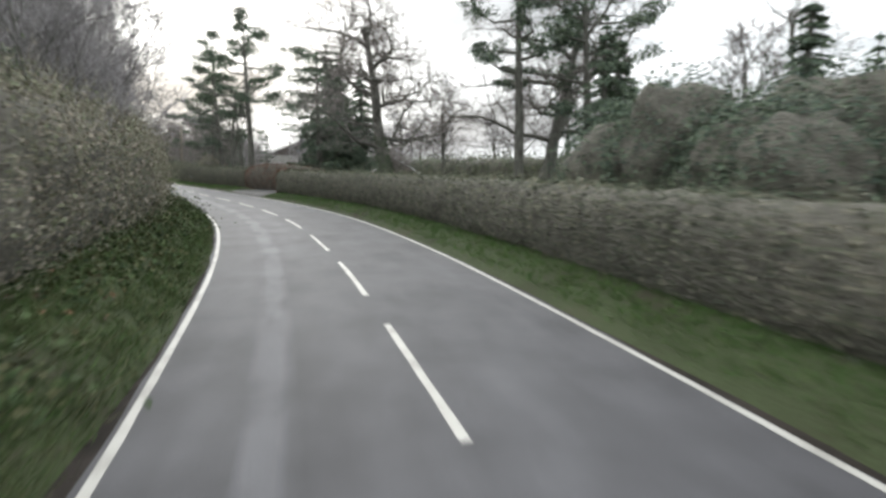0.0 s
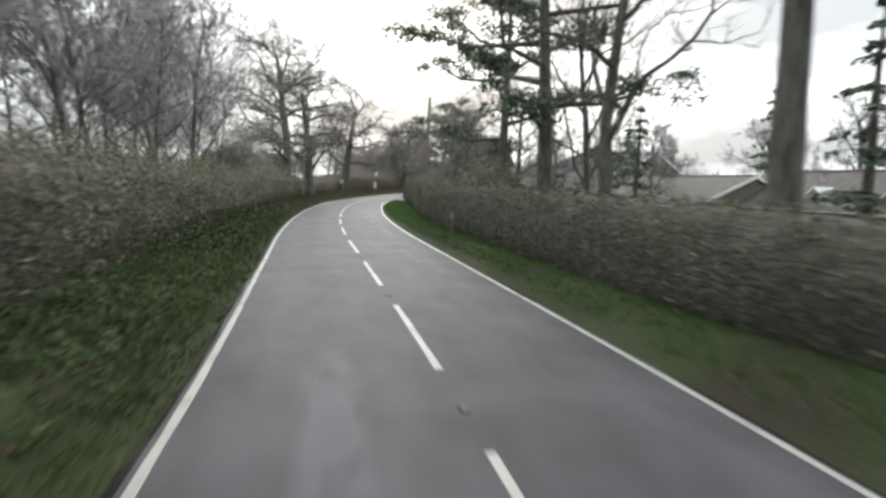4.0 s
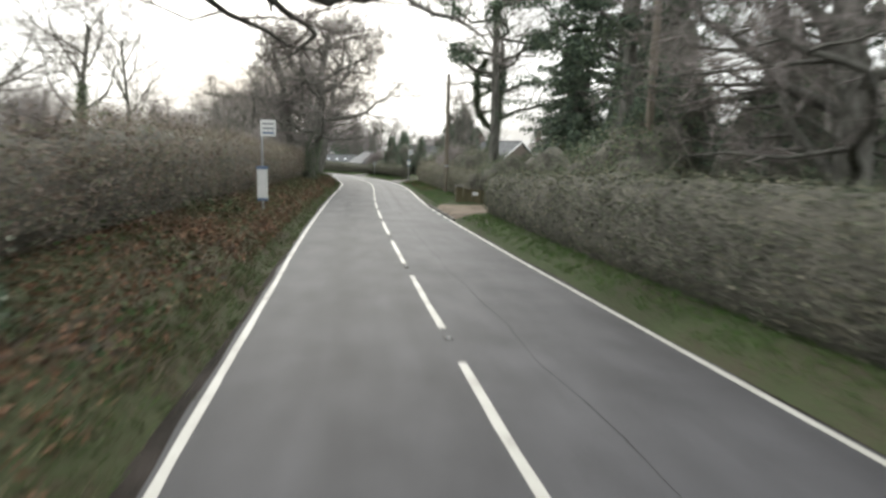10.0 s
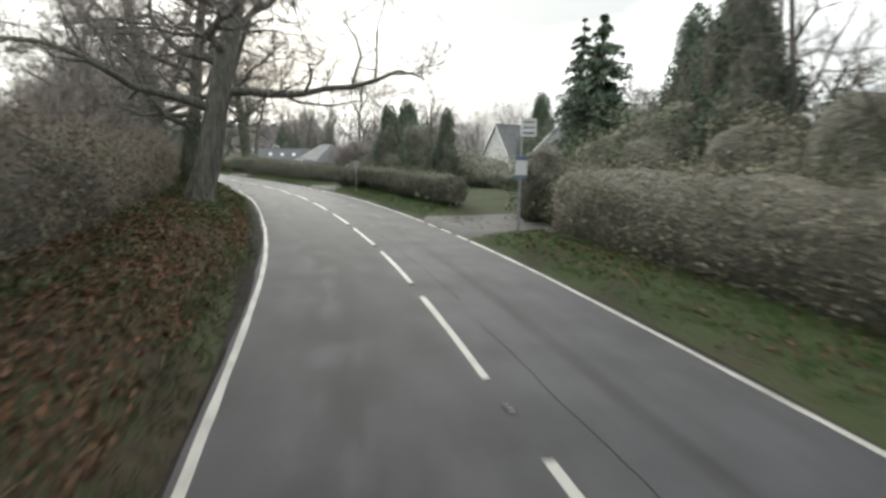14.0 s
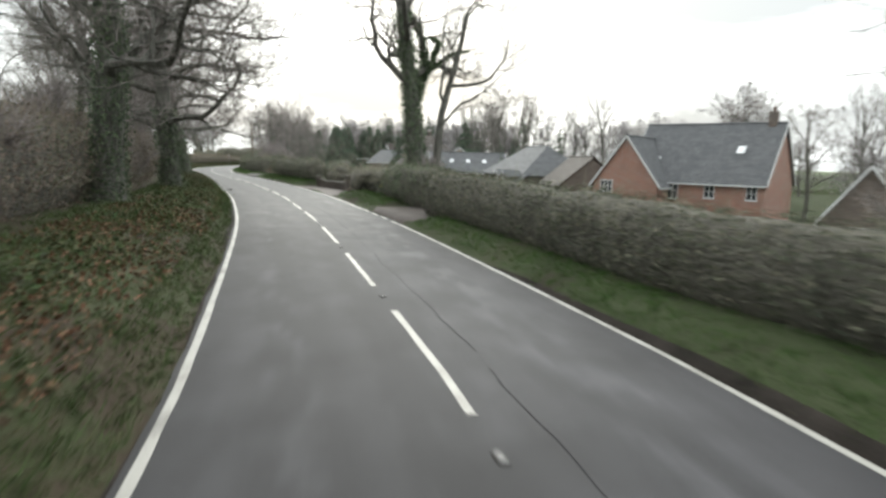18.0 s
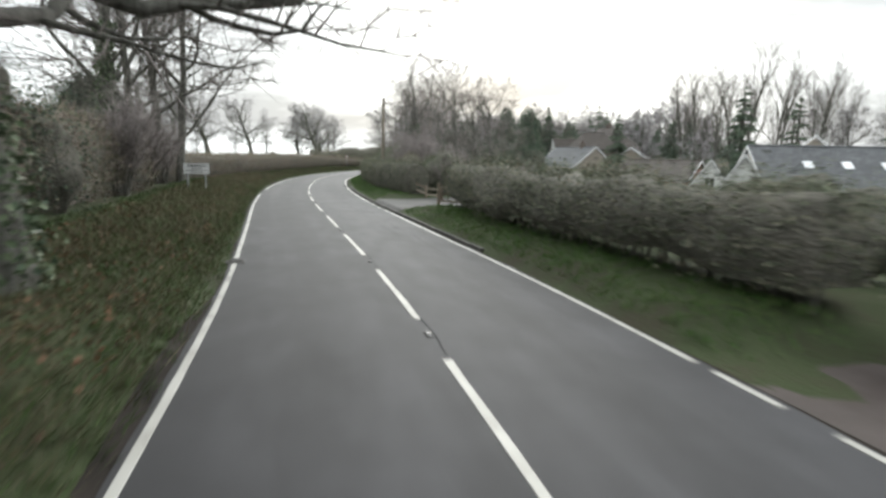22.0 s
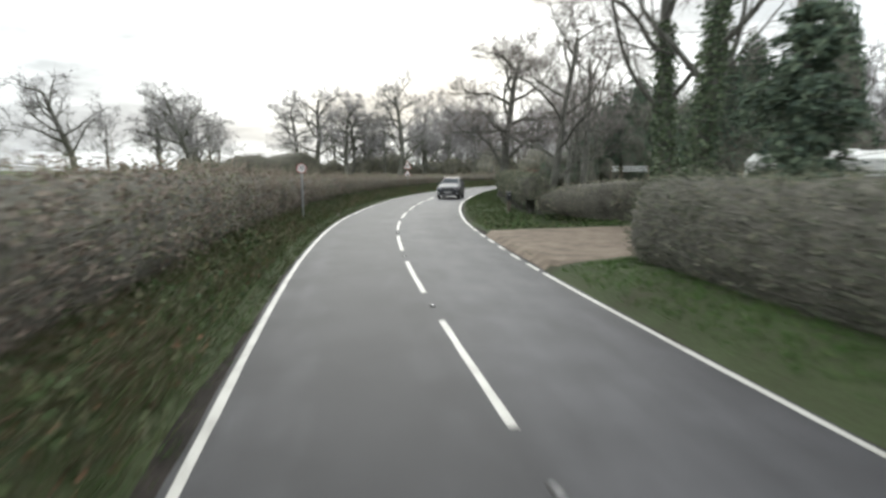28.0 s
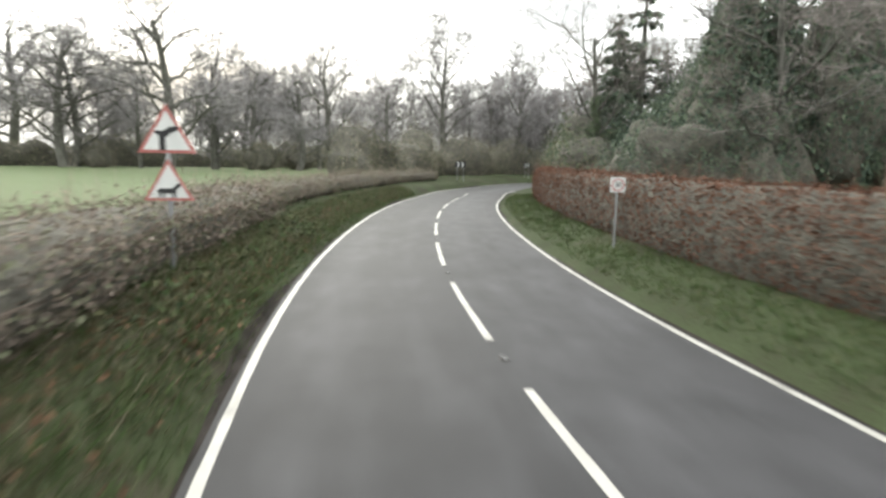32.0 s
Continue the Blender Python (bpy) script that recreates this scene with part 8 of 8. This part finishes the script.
def gully(s, d):
    """A cast iron road gully grating."""
    t = thing("gully_grate", at(s, d, 0, z=float(camber(s, d)) + 0.002), "cast iron gully grating at the road's edge", "drain cover", "road gullies")
    fr = bmesh.new()
    for x0, x1, y0, y1 in ((-0.2, 0.2, -0.23, -0.2), (-0.2, 0.2, 0.2, 0.23), (-0.2, -0.17, -0.2, 0.2), (0.17, 0.2, -0.2, 0.2)):
        box(x0, x1, y0, y1, -0.02, 0.012, fr)
    part("frame", fr, "cast_iron", t)
    # flat black slab in place of the shade down in the open pit
    part("pit_shade", box(-0.17, 0.17, -0.2, 0.2, -0.02, 0.003), "sign_black", t)
    for k in range(7):
        y = -0.18 + 0.06 * k
        part("bar", box(-0.17, 0.17, y - 0.012, y + 0.012, -0.01, 0.011), "cast_iron", t)


gully(380.2, 2.72)
gully(345.2, -2.98)

t = thing("marker_post", at(138.7, 4.05), "short weathered marker post with a small plate in the verge", "marker post")
part("post", box(-0.05, 0.05, -0.05, 0.05, -0.3, 0.85), "pole_wood", t, bevel=0.01)
part("plate", plate(rounded(-0.08, 0.08, 0.62, 0.84, 0.015), -0.065, 0.012), "sign_grey", t)


def cable(a, b, sag, label="thin black cable between telegraph poles"):
    """A wire hung between two points."""
    n = 15
    pts = [Vector(a).lerp(Vector(b), k / n) - Vector((0, 0, sag * 4 * (k / n) * (1 - k / n))) for k in range(n + 1)]
    V, F = tube_paths([([tuple(q) for q in pts], [0.012] * (n + 1), 4)])
    t = thing("cable", Matrix.Identity(4), label, "cable", "overhead cables")
    new("wire", mesh_of("wire", V, F, "black_plastic")).parent = t


POLE_TOPS = [(*road_xy(q, d), float(ground_z(q, d)) + h - 0.3) for q, d, h in ((160.0, 6.2, 8.5), (209.0, 7.4, 7.5), (233.6, 4.9, 7.8), (385.7, 6.1, 7.1), (428.8, 11.4, 9.5))]
for i, j in ((0, 1), (1, 2), (3, 4)):
    cable(POLE_TOPS[i], POLE_TOPS[j], 0.7)
cable(POLE_TOPS[3], (*road_xy(364.6, 34.5), 3.6), 0.6, "thin black service cable from a pole to a house")
cable(POLE_TOPS[1], (*road_xy(205.0, 26.5), 8.0), 0.5, "thin black service cable from a pole to a house")


def trellis(s, d, turn, w, label="white lattice trellis panel on posts above the hedge"):
    t = thing("trellis_panel", at(s, d, turn), label, "trellis", "white trellis panels")
    z0, z1 = 1.75, 2.2
    for x in (-w / 2, w / 2):
        part("post", box(x - 0.04, x + 0.04, -0.04, 0.04, -0.2, z1 + 0.05), "fence_wood", t)
    for z in (z0, z1):
        part("rail", box(-w / 2, w / 2, -0.025, 0.025, z - 0.03, z + 0.03), "upvc", t)
    bm = bmesh.new()
    n = int(w / 0.16)
    for i in range(n):
        x = -w / 2 + w * (i + 0.5) / n
        for sg in (-1, 1):
            h = (z1 - z0) / 2
            a, b = (x - h * sg, z0), (x + h * sg, z1)
            if abs(a[0]) > w / 2 or abs(b[0]) > w / 2:
                continue
            u = Vector((b[0] - a[0], 0, b[1] - a[1])).normalized()
            q = Vector((-u.z, 0, u.x)) * 0.014
            y = 0.01 * sg
            vs = [bm.verts.new((p[0] + g * q.x, y, p[1] + g * q.z)) for p, g in ((a, -1), (a, 1), (b, 1), (b, -1))]
            bm.faces.new(vs)
    part("lattice", bm, "upvc", t)


for i in range(4):
    trellis(482.0 - 0.3 * i, (15.4, 17.4, 20.1, 23.6)[i], 0, (0.9, 2.6, 1.9, 2.3)[i])

t = thing("notice_board", at(395.8, 6.0, 0), "small white notice board above the hedge", "sign board")
post_part(t, 0, 0.03, -0.3, 2.3 - 0.4, 0.04, "pole_wood")
part("board", plate(rounded(-0.4, 0.4, 1.65, 2.0, 0.02), -0.02, 0.03), "sign_white", t)

# garden plants by the brick pillars
GOLD = bush_meshes("bush", 55, (1.0, 1.0, 0.9), "golden_leaf", 7000, 0.03, 9)
plant("bush", GOLD, B2, at(335.5, 11.5), 1.0, "golden-leaved rounded garden shrub", "bush")
bush(2, 334.3, 12.4, (0.55, 0.55, 0.42), 20, "clipped grey-green garden shrub")
bush(2, 337.0, 10.6, (0.5, 0.5, 0.4), 80, "clipped grey-green garden shrub")
bush(0, 337.6, 8.6, (0.7, 0.7, 0.55), 10, "dark rhododendron bush behind a low wall")
bush(0, 340.6, 8.4, (0.8, 0.8, 0.65), 50, "dark rhododendron bush behind a low wall")


# ---- the oncoming car ----
def car(s, d, turn=0.0, z=0.0, paint="car_paint", label="dark grey sport utility car on the far lane"):
    t = thing("car", at(s, d, turn, z=z), label, "car")
    # stations: y, half width, sill, belt, roof half width, top
    st = [(-2.2, 0.62, 0.42, 0.66, 0.56, 0.7), (-2.12, 0.8, 0.3, 0.84, 0.72, 0.9), (-1.85, 0.9, 0.24, 0.95, 0.8, 1.02), (-1.1, 0.92, 0.24, 1.03, 0.8, 1.13), (-0.98, 0.92, 0.24, 1.04, 0.78, 1.16),
          (-0.2, 0.92, 0.24, 1.08, 0.63, 1.62), (0.2, 0.92, 0.24, 1.09, 0.62, 1.68), (1.2, 0.92, 0.24, 1.1, 0.62, 1.66), (1.75, 0.91, 0.26, 1.11, 0.6, 1.58), (2.1, 0.86, 0.34, 1.08, 0.66, 1.15), (2.2, 0.72, 0.45, 0.8, 0.6, 0.95)]
    bm = bmesh.new()
    prev = None
    for y, w, zb, zl, wr, zt in st:
        half = [(w * 0.75, zb), (w * 0.97, zb + 0.1), (w, (zb + zl) / 2), (w * 0.97, zl), (wr * 1.03, zl + (zt - zl) * 0.86), (wr * 0.8, zt)]
        ring = [bm.verts.new((x, y, z)) for x, z in half] + [bm.verts.new((-x, y, z)) for x, z in half[::-1]]
        if prev:
            for i in range(12):
                bm.faces.new((prev[i], prev[(i + 1) % 12], ring[(i + 1) % 12], ring[i]))
        else:
            bm.faces.new(ring[::-1])
        prev = ring
    bm.faces.new(prev)
    body = part("body", bm, paint, t, smooth=True)

    def panel(name, pts, mt, off=0.006, parent=t, label=""):
        b = bmesh.new()
        v = [Vector(p) for p in pts]
        n = (v[1] - v[0]).cross(v[2] - v[0]).normalized()
        f = [b.verts.new(p + n * off) for p in v]
        k = [b.verts.new(p - n * 0.02) for p in v]
        b.faces.new(f)
        b.faces.new(k[::-1])
        for i in range(len(v)):
            b.faces.new((f[i], k[i], k[(i + 1) % len(v)], f[(i + 1) % len(v)]))
        return part(name, b, mt, parent, label)

    panel("windscreen", [(-0.74, -0.94, 1.14), (0.74, -0.94, 1.14), (0.58, -0.24, 1.6), (-0.58, -0.24, 1.6)], "glass", 0.03)
    panel("rear_window", [(0.6, 2.06, 1.2), (-0.6, 2.06, 1.2), (-0.54, 1.78, 1.54), (0.54, 1.78, 1.54)], "glass", 0.03)
    for sg in (-1, 1):
        for y0, y1, q in ((-0.62, 0.28, 0.35), (0.36, 1.2, 0.0), (1.28, 1.72, 0.12)):
            pts = [(sg * 0.9, y0, 1.12), (sg * 0.9, y1, 1.13), (sg * 0.68, y1 - (0.1 if y1 > 1.5 else 0), 1.53), (sg * 0.68, y0 + q, 1.53)]
            panel("side_window", pts if sg > 0 else pts[::-1], "glass", 0.012)
        lp = [(sg * 0.5, -2.17, 0.8), (sg * 0.82, -2.05, 0.78), (sg * 0.86, -1.86, 0.93), (sg * 0.62, -2.08, 0.92)]
        panel("headlight", lp if sg > 0 else lp[::-1], "lamp_lens", 0.035)
        part("fog_lamp", rod((sg * 0.72, -2.16, 0.5), (sg * 0.72, -2.06, 0.5), 0.06, 12), "lamp_lens", t)
        mi = part("mirror", box(sg * 0.93, sg * 1.13, -0.62, -0.46, 1.08, 1.22), paint, t, bevel=0.03)
        part("roof_rail", rod((sg * 0.62, 0.0, 1.72), (sg * 0.6, 1.6, 1.7), 0.022, 8), "chrome", t)
        panel("arch_trim", [(sg * 0.925, -1.75, 0.25), (sg * 0.925, -1.0, 0.25), (sg * 0.925, -1.1, 0.72), (sg * 0.925, -1.62, 0.72)][::sg], "black_plastic", 0.004)
        panel("tail_lamp", [(sg * 0.72, 2.1, 0.95), (sg * 0.86, 2.04, 0.95), (sg * 0.84, 2.02, 1.14), (sg * 0.7, 2.08, 1.14)][::sg], "sign_red", 0.03)
    part("grille", box(-0.5, 0.5, -2.21, -2.1, 0.74, 0.86), "black_plastic", t, bevel=0.015)
    part("grille_bar", box(-0.5, 0.5, -2.225, -2.2, 0.83, 0.86), "chrome", t)
    part("badge", rod((0, -2.235, 0.8), (0, -2.2, 0.8), 0.05, 14), "chrome", t)
    part("lower_grille", plate([(-0.62, 0.34), (0.62, 0.34), (0.5, 0.64), (-0.5, 0.64)], -2.23, 0.1), "black_plastic", t)
    part("bumper_trim", box(-0.66, 0.66, -2.25, -2.15, 0.31, 0.35), "chrome", t, bevel=0.01)
    pl = part("number_plate", box(-0.26, 0.26, -2.255, -2.235, 0.5, 0.61), "sign_white", t)
    part("text_bar", box(-0.21, 0.21, -2.26, -2.256, 0.53, 0.58), "sign_black", pl)
    for x in (-0.8, 0.8):
        for y in (-1.36, 1.32):
            w = part("wheel", rod((x - 0.11, y, 0.34), (x + 0.11, y, 0.34), 0.34, 22), "rubber", t, bevel=0.02)
            xo = x + math.copysign(0.112, x)
            part("rim", rod((xo - math.copysign(0.02, x), y, 0.34), (xo, y, 0.34), 0.22, 18), "alloy", w)
            for k in range(5):
                a = k * 2 * math.pi / 5
                part("spoke", rod((xo + math.copysign(0.012, x), y, 0.34), (xo + math.copysign(0.012, x), y + 0.2 * math.cos(a), 0.34 + 0.2 * math.sin(a)), 0.028, 6), "chrome", w)


car(462.5, 1.5)
car(328.5, 15.4, 95, float(ground_z(328.5, 15.4)), "silver_paint", "pale silver hatchback parked behind a garden hedge")
car(336.0, 20.2, 70, float(ground_z(336.0, 20.2)), "silver_paint", "pale silver hatchback parked in a front garden")

# ---- grass, fallen leaves and weeds on the verges ----
def blades(name, s0, s1, d0, d1, per, mt, h, label, seed, lean=0.5, along=None):
    """Tufts of grass blades between two offsets."""
    g = np.random.default_rng(seed)
    n = int(per * (s1 - s0) * abs(d1 - d0))
    tuft = max(1, n // 7)
    ts, td = g.uniform(s0, s1, tuft), g.uniform(min(d0, d1), max(d0, d1), tuft)
    if along:
        td = td + along(ts)
    o = drive_open(ts) * (td > 0)
    keep = g.uniform(size=tuft) > o * 1.5
    ts, td = ts[keep], td[keep]
    ss, dd = np.repeat(ts, 7), np.repeat(td, 7)
    ss, dd = ss + g.normal(size=len(ss)) * 0.05, dd + g.normal(size=len(dd)) * 0.05
    z = ground_z(ss, dd)
    p = np.column_stack([road_xy(ss, dd), z - 0.01])
    hh = h * g.uniform(0.45, 1.3, len(p)) * np.repeat(g.uniform(0.5, 1.4, len(ts)), 7)
    v = np.column_stack([g.normal(size=(len(p), 2)) * lean, np.ones(len(p))]) * hh[:, None]
    q = np.cross(v, np.column_stack([g.normal(size=(len(p), 2)), np.zeros(len(p))]))
    q = q / (np.linalg.norm(q, axis=1)[:, None] + 1e-9) * 0.008
    V = np.stack([p - q, p + q, p + v], 1).reshape(-1, 3)
    F = np.arange(len(p) * 3).reshape(-1, 3)
    tagged(new(name, mesh_of(name, V, F, mt)), label, "grass", "", "stuff")


def litter(s0, s1, d0, d1, per, seed, mt="leaf_litter", size=0.045, name="fallen_leaf_cover", label="brown fallen oak leaves lying over the bank"):
    g = np.random.default_rng(seed)
    n = int(per * (s1 - s0) * abs(d1 - d0))
    ss, dd = g.uniform(s0, s1, n), g.uniform(min(d0, d1), max(d0, d1), n)
    patch = np.array([noise.noise((a * 0.35, b * 0.8, seed)) for a, b in zip(ss, dd)])
    keep = patch + g.normal(size=n) * 0.25 > -0.1
    ss, dd = ss[keep], dd[keep]
    p = np.column_stack([road_xy(ss, dd), ground_z(ss, dd) + g.uniform(0.01, 0.07, len(ss))])
    tagged(new(name, mesh_of(name, *leaves(p, np.tile([0, 0, 1.0], (len(p), 1)), size, g, 0.6), mt)), label, "fallen leaves", "", "stuff")


def weeds(s0, s1, d0, d1, per, seed, mt="ground_ivy", label="low bramble and ivy growth on the bank"):
    g = np.random.default_rng(seed)
    n = int(per * (s1 - s0))
    parts = []
    for _ in range(n):
        s, d = g.uniform(s0, s1), g.uniform(min(d0, d1), max(d0, d1))
        r = g.uniform(0.15, 0.5)
        k = int(60 * r / 0.3)
        v = g.normal(size=(k, 3)) * np.array([r, r, r * 0.5])
        v[:, 2] = np.abs(v[:, 2])
        c = np.array([*road_xy(s, d), float(ground_z(s, d))])
        parts.append(leaves(c + v, np.tile([0, 0, 1.0], (k, 1)) + v, 0.045, g, 0.7))
    tagged(new("bank_growth", mesh_of("bank_growth", *merge(parts), mt)), label, "undergrowth", "", "stuff")


blades("verge_grass", 55, 148, 3.3, 4.6, 520, "lawn_blade", 0.085, "short green roadside grass below a hedge", 1)
blades("verge_grass", 148, 181, 3.22, 5.5, 900, "mown_blade", 0.07, "bright green mown grass below a tall hedge", 11)
blades("verge_grass", 180, 300, 3.3, 5.0, 400, "lawn_blade", 0.085, "short green roadside grass below a hedge", 2)
blades("verge_grass", 300, 430, 3.3, 5.4, 380, "lawn_blade", 0.09, "short green roadside grass below a hedge", 3)
blades("verge_grass", 430, 505, 3.35, 5.6, 400, "grass_blade", 0.09, "short green roadside grass below a hedge", 4)
blades("verge_grass", 55, 152, -3.2, -5.0, 480, "grass_blade", 0.16, "rough green grass on the bank", 5, 0.7)
blades("verge_grass", 152, 255, -3.2, -6.0, 260, "dry_blade", 0.14, "thin dry grass on the bank", 6, 0.7)
blades("verge_grass", 255, 372, -3.2, -6.8, 280, "grass_blade", 0.13, "rough grass on the bank", 7, 0.7)
blades("verge_grass", 330, 420, -3.3, -6.0, 300, "dry_blade", 0.2, "long dry grass on the verge", 8, 0.7)
blades("verge_grass", 400, 505, -3.4, -4.7, 330, "dry_blade", 0.2, "long dry grass on the verge", 9, 0.7)
blades("verge_grass", 400, 505, -3.3, -4.7, 330, "grass_blade", 0.16, "rough green grass on the verge", 10, 0.7)
litter(160, 205, -3.4, -6.3, 150, 3)
litter(205, 262, -3.35, -6.3, 300, 9)
litter(262, 305, -3.5, -6.3, 160, 10)
litter(305, 336, -3.45, -6.3, 60, 8)
litter(330, 400, -3.5, -6.4, 95, 4)
for a, b, k in ((60, 256, 430), (272, 330, 430), (330, 505, 520)):
    blades("verge_grass", a, b, -0.2, -0.85, k, "grass_blade", 0.085, "short muddy grass beside the edge line", 21 + a, 0.9, left_line)
blades("verge_grass", 330, 505, -0.25, -0.9, 180, "dry_blade", 0.07, "short dry grass beside the edge line", 22, 0.9, left_line)
litter(400, 500, -3.3, -4.6, 70, 7)
litter(434.4, 437.2, 3.35, 9.0, 300, 31, "grass_blade", 0.05, "verge_grass", "short green grass at a drive's corner")
litter(236, 262, 3.5, 5.0, 60, 5)
litter(60, 150, -3.6, -5.0, 14, 6)
weeds(60, 150, -3.7, -5.4, 2.6, 11)
weeds(150, 200, -3.6, -5.6, 3.5, 12)
weeds(200, 330, -4.0, -6.2, 1.0, 13)
weeds(380, 500, -3.7, -4.8, 1.2, 14, "ground_ivy", "low dark growth at the hedge foot")
